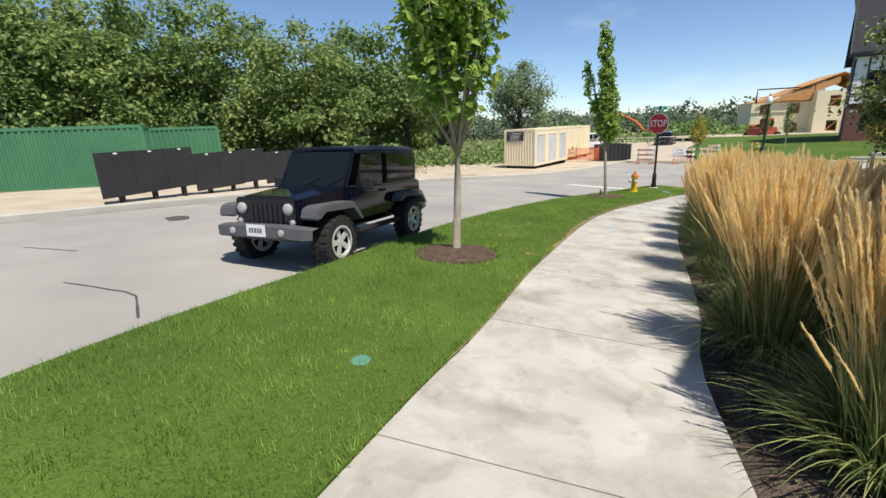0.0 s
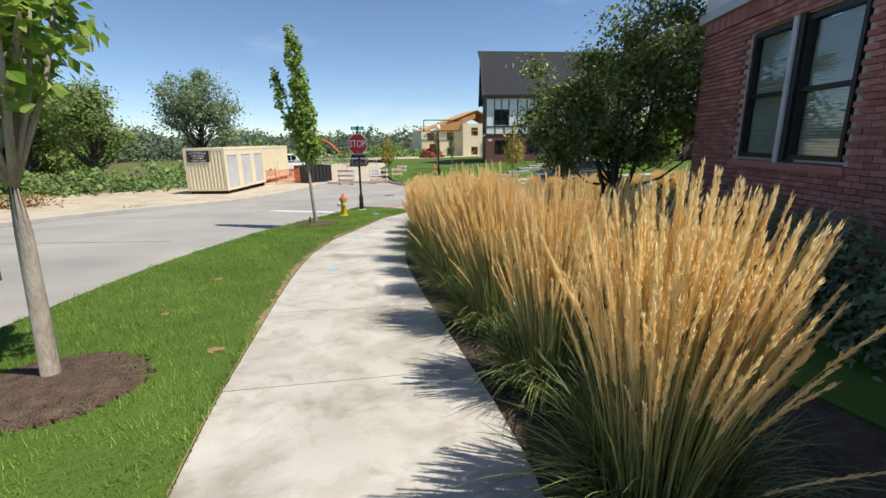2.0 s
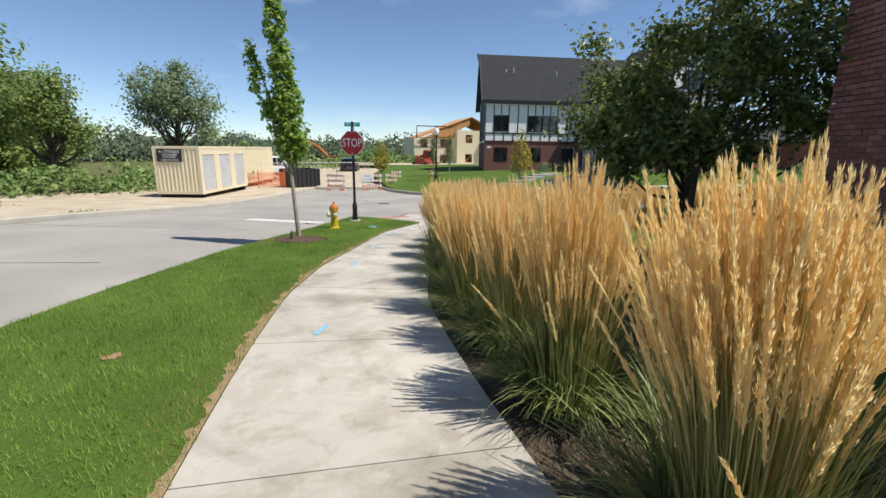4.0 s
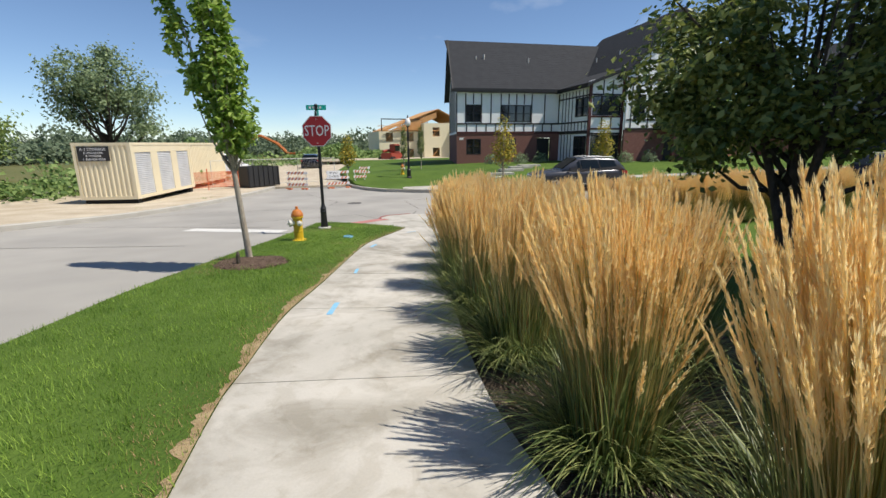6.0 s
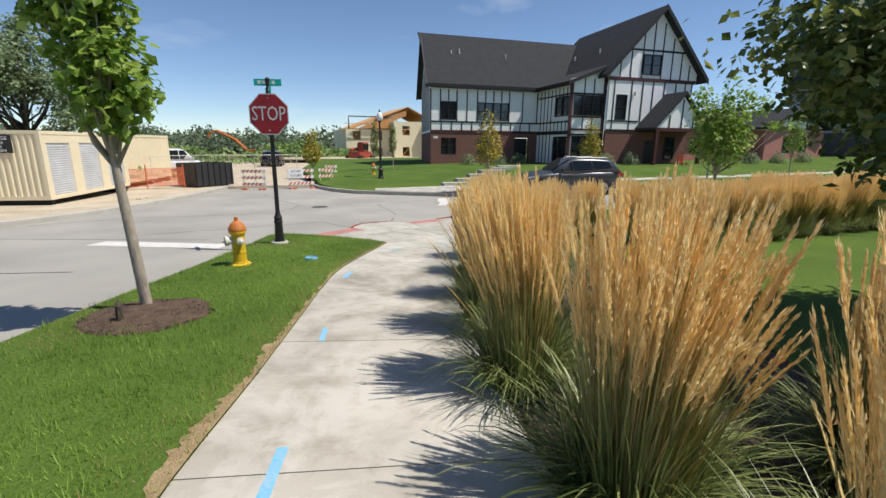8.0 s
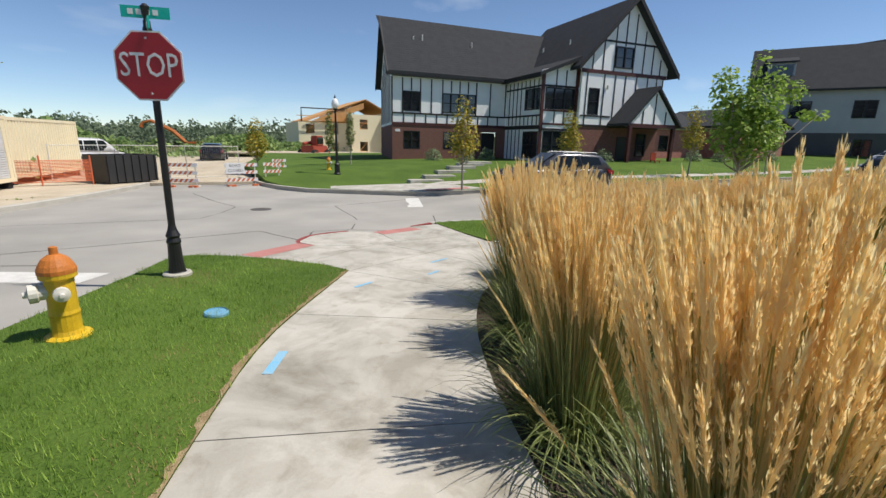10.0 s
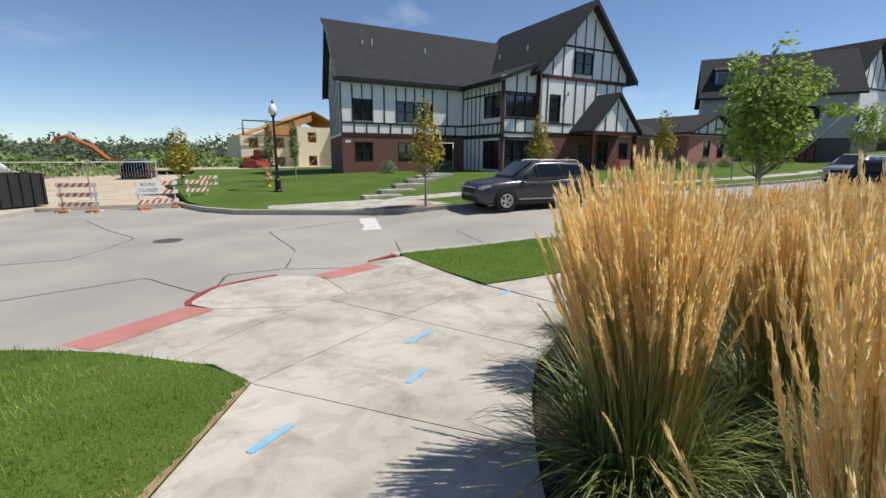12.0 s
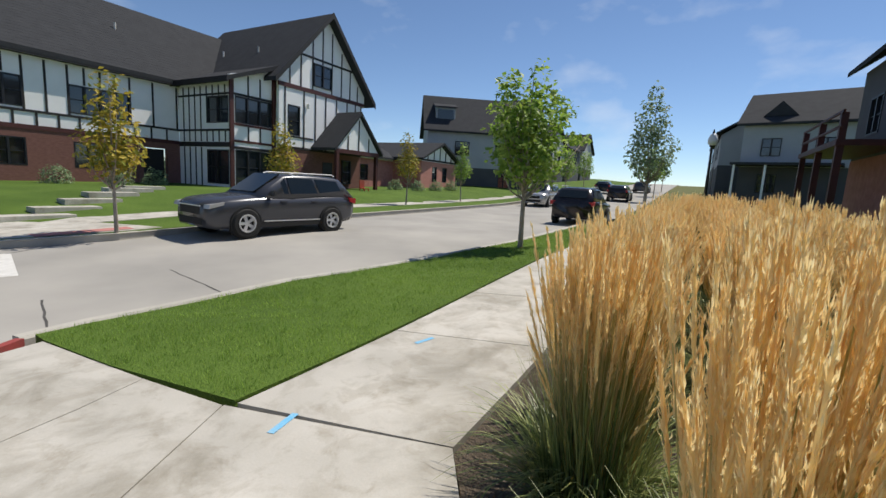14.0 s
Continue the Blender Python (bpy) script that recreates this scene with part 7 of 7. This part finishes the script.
make_tree("young_tree", (21.3, 37.2, -1.9), 3.6, 0.04, [((0, 0, 1.9), (0.7, 0.7, 0.8)), ((0, 0, 2.8), (0.45, 0.45, 0.7))], 1400, 0.08, M_BARK, M_LEAFYE, "young yellow-green tree beside the barricades", seed=150, limbs=16)
for i, (x, y) in enumerate(((26.2, 36.5), (27.6, 36.0))):
    make_tree("columnar_tree", (x, y, lot(x, y)), 3.6, 0.035, [((0, 0, 2.0), (0.32, 0.32, 1.0)), ((0, 0, 3.0), (0.22, 0.22, 0.6))], 900, 0.07, M_BARK, M_LEAFDK, "narrow dark young tree on the lawn", seed=160 + i, limbs=14, group="columnar trees")


# ---- buildings up the side street ----
def plain_house(name, m, w, d, h, ridge, wall_mat, label, low=0.0, low_mat=None, windows=(), gable=True, timbers=False):
    root = thing(name, m, label, "house")
    hs = [x for x in windows]
    if low:
        part("base_wall", tidy(wall_cells(bmesh.new(), 0, w, -1.5, low, [q for q in hs if q[3] <= low], 0, 0.25)), low_mat, root)
        for lo, hi in (((0, 0.25, -1.5), (0.25, d, low)), ((w - 0.25, 0.25, -1.5), (w, d, low)), ((0.25, d - 0.25, -1.5), (w - 0.25, d, low))):
            bar("base_wall", root, lo, hi, low_mat)
    part("wall", tidy(wall_cells(bmesh.new(), 0, w, low if low else -1.5, h, [q for q in hs if q[2] >= low], 0.02, 0.23)), wall_mat, root)
    for lo, hi in (((0.02, 0.25, low if low else -1.5), (0.25, d, h)), ((w - 0.25, 0.25, low if low else -1.5), (w - 0.02, d, h)), ((0.25, d - 0.25, low if low else -1.5), (w - 0.25, d, h))):
        bar("wall", root, lo, hi, wall_mat)
    for q in hs:
        house_window(root, *q, 0.03, 2 if q[1] - q[0] > 1.2 else 1)
    if gable:
        roof_slab("roof", [(-0.5, h - 0.05), (-0.5, h + 0.15), (w / 2, ridge), (w + 0.5, h + 0.15), (w + 0.5, h - 0.05), (w / 2, ridge - 0.25)], "y", -0.5, d + 0.5, root, "dark shingle roof")
        bm = bmesh.new()
        prism(bm, [(0.05, h), (w - 0.05, h), (w / 2, ridge - 0.3)], "y", 0.02, 0.25)
        part("gable_wall", tidy(bm), M_STUCCO if timbers else wall_mat, root)
        if timbers:
            for k in range(1, 6):
                a = w * k / 6
                bar("timber", root, (a - 0.07, -0.02, h), (a + 0.07, 0.02, h + (ridge - h - 0.4) * (1 - abs(a - w / 2) / (w / 2))), M_TIMBER)
            bar("timber", root, (0, -0.03, h - 0.1), (w, 0.02, h + 0.08), M_TIMBER)
    else:
        roof_slab("roof", [(-0.5, h - 0.05), (-0.5, h + 0.15), (d / 2, ridge), (d + 0.5, h + 0.15), (d + 0.5, h - 0.05), (d / 2, ridge - 0.25)], "x", -0.5, w + 0.5, root, "dark shingle roof")
        for x0 in (0.03, w - 0.25):
            bm = bmesh.new()
            prism(bm, [(0.05, h), (d - 0.05, h), (d / 2, ridge - 0.3)], "x", x0, x0 + 0.22)
            part("gable_wall", tidy(bm), wall_mat, root)
    return root


def at_street(s, v, dz=0.0, turn=0.0):
    x, y = street(s, v)
    return Matrix.LocRotScale((x, y, lot(x, y) + dz), Euler((0, 0, ROT2 + turn)), None)


plain_house("brick_annex", at_street(37.0, 43.0), 7.5, 9.0, 2.9, 4.9, M_STUCCO, "low brick annex with a half-timbered gable", 2.75, M_BRICKI, [(2.2, 3.2, 0.7, 2.3), (4.4, 5.4, 0.7, 2.3)], True, True)
plain_house("brick_annex", at_street(30.5, 46.5), 6.5, 6.0, 2.9, 4.6, M_STUCCO, "low brick wing with a dark roof", 2.75, M_BRICKI, [(1.2, 2.4, 0.7, 2.2)], False)
row = plain_house("row_house", Matrix.LocRotScale((66.0, 15.7, -0.75), Euler((0, 0, radians(-86))), None), 13.0, 10.0, 7.0, 12.0, M_SIDING, "pale grey row house with a dark dormered roof", 2.9, M_SIDINGDK, [(3.4, 5.2, 4.3, 6.0), (8.4, 10.2, 4.3, 6.0), (1.2, 2.6, 0.6, 2.3), (9.0, 10.4, 0.6, 2.3)], False)
bm = bmesh.new()
prism(bm, [(1.3, 8.2), (1.3, 10.0), (4.4, 10.9), (4.4, 8.2)], "x", 1.0, 3.4)
part("dormer", tidy(bm), M_SIDING, row, "pale shed dormer")
bar("dormer_window", row, (1.2, 1.24, 8.5), (3.2, 1.3, 9.8), M_WINDOW)
bm = bmesh.new()
prism(bm, [(1.0, 10.0), (1.0, 10.15), (4.6, 11.1), (4.6, 10.95)], "x", 0.8, 3.6)
part("dormer_roof", tidy(bm), M_SHINGLE, row)
plain_house("row_house", at_street(62.0, 41.0), 9.0, 12.0, 7.6, 13.0, M_STUCCO, "pale half-timbered row house gable", 2.8, M_SIDINGDK, [(1.5, 2.9, 3.8, 5.3), (5.8, 7.2, 3.8, 5.3)], True, True)
for i in range(3):
    plain_house("row_house", at_street(74.0 + 13 * i, 41.0), 11.0, 10.0, 6.4, 10.6, (M_SIDING, M_SIDINGDK)[i % 2], "distant row house up the rising street", 2.8, M_SIDINGDK, [(1.5, 2.9, 3.8, 5.3), (6.8, 8.2, 3.8, 5.3)], i % 2 == 0)


def across(x, y, dz, turn):
    return Matrix.LocRotScale((x, y, G(x, y) + dz), Euler((0, 0, turn)), None)


rh = plain_house("town_house", across(50.0, -12.0, 0.9, radians(-135)), 14.0, 9.0, 6.2, 9.6, M_SIDING, "grey sided town house with a dark roof and porch", 2.7, M_SIDINGDK, [(1.4, 2.8, 3.6, 5.1), (5.0, 6.4, 3.6, 5.1), (1.4, 2.8, 0.5, 2.1)], False)
bar("porch_roof", rh, (-0.3, -2.2, 2.75), (7.0, 0.0, 2.95), M_SHINGLE)
for x in (0.0, 2.2, 4.4, 6.6):
    bar("porch_post", rh, (x - 0.08, -2.1, -1.0), (x + 0.08, -1.94, 2.75), M_STUCCO)
roof_slab("dormer", [(1.2, 7.0), (2.4, 8.2), (3.6, 7.0)], "y", 0.4, 3.0, rh)
near_r = plain_house("corner_house", across(30.2, -3.1, 0.3, ROT2 + math.pi), 10.0, 9.0, 6.4, 10.2, M_SIDINGDK, "dark timbered house with deep eaves and a balcony", 2.7, M_BRICKI, [(1.4, 2.8, 3.6, 5.1), (6.0, 7.4, 3.6, 5.1)], False)
bar("balcony", near_r, (-0.2, -1.8, 2.8), (6.0, 0.0, 3.0), M_REDTIMBER, "timber balcony deck")
for x in (0.0, 2.9, 5.8):
    bar("balcony_post", near_r, (x - 0.1, -1.75, -1.0), (x + 0.1, -1.55, 3.9), M_REDTIMBER)
for z in (3.4, 3.9):
    bar("balcony_rail", near_r, (-0.2, -1.75, z), (6.0, -1.68, z + 0.08), M_REDTIMBER)
for i in range(2):
    plain_house("town_house", across(66 + 14 * i, -20 - 8.5 * i, 0.6, ROT2 + math.pi), 11.0, 9.0, 5.8, 9.0, M_SIDING, "grey town house further up the street", 2.7, M_SIDINGDK, [(1.4, 2.8, 3.6, 5.1), (5.0, 6.4, 3.6, 5.1)], False)
for i in range(6):
    q = Vector((20.5, 9.4)) + U2 * 1.3 * i
    reed(q.x, q.y, 1.0, i * 1.1, i % 6)


# ---- markings, cracks and covers in the paving ----
def ribbon(name, line, w, top, material, label, category="crack", lift=0.004, closed=None):
    """A thin strip that follows the surface."""
    bm = bmesh.new()
    pts = resample([Vector(p) for p in line], 0.25) + [Vector(line[-1])]
    prev = None
    for i, p in enumerate(pts):
        d = (pts[min(i + 1, len(pts) - 1)] - pts[max(i - 1, 0)])
        if d.length < 1e-6:
            continue
        d.normalize()
        nrm = Vector((-d.y, d.x))
        jig = noise.noise(Vector((p.x * 3.1, p.y * 3.1, 0))) * 0.03 if category == "crack" else 0
        ww = w * (1 + (0.5 * noise.noise(Vector((p.x * 7, p.y * 7, 4))) if category == "crack" else 0))
        a, b = p + nrm * (ww / 2 + jig), p - nrm * (ww / 2 - jig)
        cur = [bm.verts.new((q.x, q.y, top(q.x, q.y) + lift)) for q in (a, b)]
        if prev:
            bm.faces.new((prev[0], prev[1], cur[1], cur[0]))
        prev = cur
    return tagged(part(name, bm, material), label, category, kind="structure")


for line in ([(12.04, 24.78), (13.04, 25.5), (14.05, 26.49), (14.28, 28.51), (14.84, 31.4)], [(12.04, 21.75), (11.94, 19.7)], [(11.95, 19.75), (12.9, 20.84), (13.73, 20.35), (15.16, 21.74), (16.6, 24.5)], [(13.73, 20.35), (14.6, 19.1)], [(17.21, 20.47), (15.75, 19.15)], [(19.28, 19.89), (17.6, 18.05)], [(7.0, 22.5), (12.04, 21.75)], [(16.6, 24.5), (21.5, 23.6)], [(12.0, 24.8), (8.0, 26.8), (5.5, 26.5)],
             [(-4.5, 5.0), (-3.4, 4.6), (-2.9, 3.9)], [(-6.6, 6.8), (-5.6, 6.6)], [(-6.5, 12.4), (-1.0, 9.6)], [(-3.5, 17.5), (1.8, 14.4)], [(0.2, 22.5), (5.4, 18.4)], [(3.5, 25.2), (8.2, 20.5)]):
    ribbon("crack", line, 0.028, road_top, M_CRACK, "tarred crack across the street")
ribbon("stop_bar", [(6.27, 21.65), (8.13, 19.33)], 0.6, road_top, M_WHITELINE, "white painted stop bar", "road marking")
ribbon("crossing_bar", [(20.2, 23.95), (18.4, 22.2)], 0.55, road_top, M_WHITELINE, "white painted crossing bar", "road marking")
ribbon("tactile_paving", [(9.95, 18.5), (11.25, 18.78)], 0.42, G, M_REDPAVE, "red tactile paving at the kerb ramp", "paving")
ribbon("tactile_paving", [(13.12, 18.78), (14.25, 18.66)], 0.42, G, M_REDPAVE, "red tactile paving at the kerb ramp", "paving")
ribbon("tactile_paving", [street(2.6, 31.9), street(4.6, 31.7)], 0.5, lambda x, y: lot(x, y) + 0.02, M_REDPAVE, "red tactile paving across the street", "paving")
# red kerb round the apron, a real step
kerb([(11.22, 19.0), (11.3, 19.16), (11.6, 19.42), (11.94, 19.6), (12.4, 19.6), (12.87, 19.5)], "red_kerb", 0.006, -0.05, "red painted kerb edge", M_REDCURB)
kerb([(14.45, 18.98), (14.9, 19.0), (15.25, 19.02)], "red_kerb", 0.006, -0.05, "red painted kerb edge", M_REDCURB)
kerb([(x, y) for x, y in VERGE_ROAD], "kerb", -0.005, -0.13, "pale concrete kerb along the verge")
kerb([(15.3, 19.05), (15.9, 18.8), (16.7, 18.2), (18.0, 17.3), (18.65, 16.5), (20.0, 15.1), (15.6 + 9 * U2.x, 17.2 + 9 * U2.y), (15.6 + 17 * U2.x, 17.1 + 17 * U2.y)], "kerb", -0.005, 0.13, "pale concrete kerb along the corner lawn")


def spray(line, w, seed, top=None):
    return ribbon("utility_mark", line, w, top or G, M_BLUE, "faded blue utility paint mark", "paint mark")


for i, (line, w) in enumerate(((((5.0, 11.15), (5.29, 11.48)), 0.06), (((6.26, 12.65), (6.47, 12.91)), 0.05), (((7.8, 14.5), (8.1, 14.76)), 0.07), (((9.76, 15.80), (10.07, 15.83)), 0.05), (((10.88, 15.56), (11.15, 15.59)), 0.045), (((11.53, 16.03), (11.96, 16.04)), 0.05), (((13.57, 16.05), (13.82, 15.97)), 0.05), (((15.19, 15.22), (15.35, 15.05)), 0.05), (((3.22, 8.37), (3.42, 8.56)), 0.05))):
    spray(line, w, i)


def disc(name, x, y, r, top, material, label, category, h=0.02, n=24):
    bm = bmesh.new()
    lathe(bm, [(r, -0.05), (r, h * 0.6), (r * 0.92, h), (r * 0.9, h * 0.7), (r * 0.3, h * 0.75)], n, Matrix.Translation((x, y, top(x, y))))
    return tagged(part(name, tidy(bm), material), label, category)


disc("valve_cover", 8.19, 15.99, 0.11, verge_top, M_BLUECOVER, "round blue painted valve cover in the grass", "cover", 0.04)
disc("valve_cover", -0.6, 2.75, 0.07, verge_top, M_TEALCOVER, "round green valve cover half hidden in grass", "cover", 0.008)
disc("manhole_cover", 14.3, 25.4, 0.33, road_top, M_IRON, "dark iron manhole cover in the street", "manhole", 0.012)
disc("manhole_cover", -6.0, 9.77, 0.33, road_top, M_IRON, "dark iron manhole cover in the street", "manhole", 0.012)
stake = thing("tree_stake", Matrix.Translation((5.18, 14.3, G(5.18, 14.3))), "short dark stake beside the young tree", "stake")
bm = bmesh.new()
tube(bm, [(0, 0, -0.1), (0.01, 0, 0.2), (0.02, 0.01, 0.25)], [0.035, 0.03, 0.015], 7)
part("shaft", bm, M_BARKDK, stake)


# ---- grass blades on the verges ----
def inside(poly, x, y):
    """Points inside a polygon, for arrays."""
    hit = np.zeros(len(x), bool)
    for (x0, y0), (x1, y1) in zip(poly, poly[1:] + poly[:1]):
        cross = ((y0 > y) != (y1 > y)) & (x < (x1 - x0) * (y - y0) / (y1 - y0 + 1e-12) + x0)
        hit ^= cross
    return hit


def dist_to(line, x, y):
    best = np.full(len(x), 1e9)
    for a, b in zip(line, line[1:]):
        dx, dy = b[0] - a[0], b[1] - a[1]
        t = np.clip(((x - a[0]) * dx + (y - a[1]) * dy) / (dx * dx + dy * dy + 1e-9), 0, 1)
        best = np.minimum(best, np.hypot(x - a[0] - t * dx, y - a[1] - t * dy))
    return best


def blades(name, poly, n, h, w, material, label, seed, keep=None, top=verge_top):
    rng = np.random.default_rng(seed)
    xs, ys = [p[0] for p in poly], [p[1] for p in poly]
    x = rng.uniform(min(xs), max(xs), n)
    y = rng.uniform(min(ys), max(ys), n)
    ok = inside(poly, x, y)
    if keep is not None:
        ok &= keep(x, y, rng)
    x, y = x[ok], y[ok]
    k = len(x)
    p = -0.056 * x - 0.048 * y
    z = np.array([top(a, b) for a, b in zip(x, y)]) - 0.004
    ang = rng.uniform(0, 2 * math.pi, k)
    lean = rng.uniform(0.1, 0.9, k)
    tuft = 0.8 + 0.45 * np.sin(x * 9.1 + np.sin(y * 7.3) * 2) * np.sin(y * 8.3 + np.sin(x * 5.1) * 2)
    hh = h * rng.uniform(0.55, 1.2, k) * tuft
    ca, sa = np.cos(ang), np.sin(ang)
    base = np.stack([x, y, z], 1)
    side = np.stack([-sa, ca, 0 * ca], 1) * (w * rng.uniform(0.7, 1.3, k))[:, None]
    tip = base + np.stack([ca * lean * hh, sa * lean * hh, hh], 1)
    verts = np.stack([base - side, base + side, tip], 1).reshape(-1, 3)
    faces = np.arange(3 * k).reshape(-1, 3)
    me = bpy.data.meshes.new(name)
    me.from_pydata(verts.tolist(), [], faces.tolist())
    me.materials.append(material)
    return tagged(new(name, me), label, "grass", kind="stuff")


edge_line = [tuple(p) for p in SW_L]
PATCHES = [(1.22, 6.05, 0.13), (1.75, 8.75, 0.13), (1.0, 7.4, 0.08), (8.7, 17.6, 0.5), (5.1, 14.9, 0.45), (4.62, 14.35, 0.42), (8.35, 17.75, 0.45), (7.55, 15.3, 0.2), (9.9, 17.6, 0.3)]


def dryness(x, y):
    d = dist_to(edge_line, x, y)
    band = np.clip((y - 5.0) / 3, 0, 1) * 0.27 + 0.06
    ragged = 0.5 + 0.5 * np.sin(x * 3.1 + y * 2.3) * np.sin(y * 1.7 - x * 0.9)
    f = np.clip(1.15 - d / (band * (0.5 + ragged)), 0, 1)
    for px, py, r in PATCHES:
        f = np.maximum(f, np.clip(1.2 - np.hypot(x - px, y - py) / r, 0, 1))
    return f


bm = bmesh.new()
prev = None
for i, p in enumerate(resample(SW_L[20:], 0.04)):
    f = min(max((p.y - 5.0) / 2.5, 0.0), 1) * (0.6 if p.y > 13.5 else 1)
    k = noise.noise(Vector((p.x * 1.3, p.y * 1.3, 2))) * 0.5 + noise.noise(Vector((p.x * 6, p.y * 6, 7))) * 0.3
    wdt = max(0.004, f * (0.06 + 0.22 * k + 0.06 * noise.noise(Vector((p.x * 23, p.y * 23, 1)))))
    d = Vector((-0.72, 0.69))
    q = p + d * wdt
    cur = [bm.verts.new((p.x - d.x * 0.01, p.y - d.y * 0.01, verge_top(p.x, p.y) + 0.006)), bm.verts.new((q.x, q.y, verge_top(q.x, q.y) + 0.003))]
    if prev:
        bm.faces.new((prev[0], cur[0], cur[1], prev[1]))
    prev = cur
tagged(part("dry_edge", tidy(bm), M_THATCH), "strip of bare soil and dry thatch along the pavement", "soil", kind="structure")
near_verge = [p for p in verge_outline if p[1] > -1.0]
blades("grass_blades", near_verge, 620000, 0.06, 0.0024, M_BLADE, "dense mown green grass blades", 301, lambda x, y, r: r.uniform(0, 1, len(x)) > dryness(x, y) * 0.8)
blades("dry_grass_blades", near_verge, 620000, 0.035, 0.0022, M_DRY, "sparse dry straw-coloured grass at the pavement edge", 302, lambda x, y, r: r.uniform(0, 1, len(x)) < dryness(x, y) * 0.75)
blades("grass_blades", LAWN2, 380000, 0.058, 0.0026, M_BLADE, "dense mown green grass blades", 303)
fringe = [tuple(p + Vector((0.72, -0.69)) * 0.02) for p in SW_L] + [tuple(p - Vector((0.72, -0.69)) * 0.06) for p in SW_L[::-1]]
blades("grass_fringe", fringe, 900000, 0.075, 0.003, M_BLADE, "shaggy grass leaning over the pavement edge", 305, lambda x, y, r: (y > -1) & (r.uniform(0, 1, len(x)) < 0.75 - 0.6 * dryness(x, y) * (y > 6.5)))
for i, (px, py, r) in enumerate(PATCHES[:3]):
    bm = bmesh.new()
    ring = [bm.verts.new((px + math.cos(a) * r * 0.55 * (1 + 1.3 * noise.noise(Vector((2.2 * math.cos(a), 2.2 * math.sin(a), i)))), py + math.sin(a) * r * 0.45 * (1 + 1.3 * noise.noise(Vector((2.2 * math.cos(a), 2.2 * math.sin(a), i + 5)))), verge_top(px, py) + 0.02)) for a in [k / 14 * 2 * math.pi for k in range(14)]]
    for v in ring:
        v.co.z = verge_top(v.co.x, v.co.y) + 0.006
    c = bm.verts.new((px, py, verge_top(px, py) + 0.012))
    for a, b in zip(ring, ring[1:] + ring[:1]):
        bm.faces.new((a, b, c))
    tagged(part("bare_patch", bm, M_PATCH), "bare orange-brown soil patch in the grass", "soil", kind="structure")
# fallen straw and mulch along the bed's edge
rng = np.random.default_rng(77)
n = 5000
k = rng.integers(0, len(SW_R) - 1, n)
t = rng.uniform(0, 1, n)
off = rng.uniform(0.02, 1.6, n)
c = []
for kk, tt, oo in zip(k, t, off):
    a, b = SW_R[kk], SW_R[kk + 1]
    d = (b - a).normalized()
    p = a.lerp(b, tt) + Vector((d.y, -d.x)) * oo
    c.append((p.x, p.y, G(p.x, p.y) + 0.0))
chips = cloud("bark_mulch", c, rng.normal(size=(n, 3)) * 0.4 + [0, 0, 1], 0.03, M_CHIP, None, 0.3, rng)
tagged(chips, "loose bark chips and straw under the grasses", "mulch", kind="stuff")
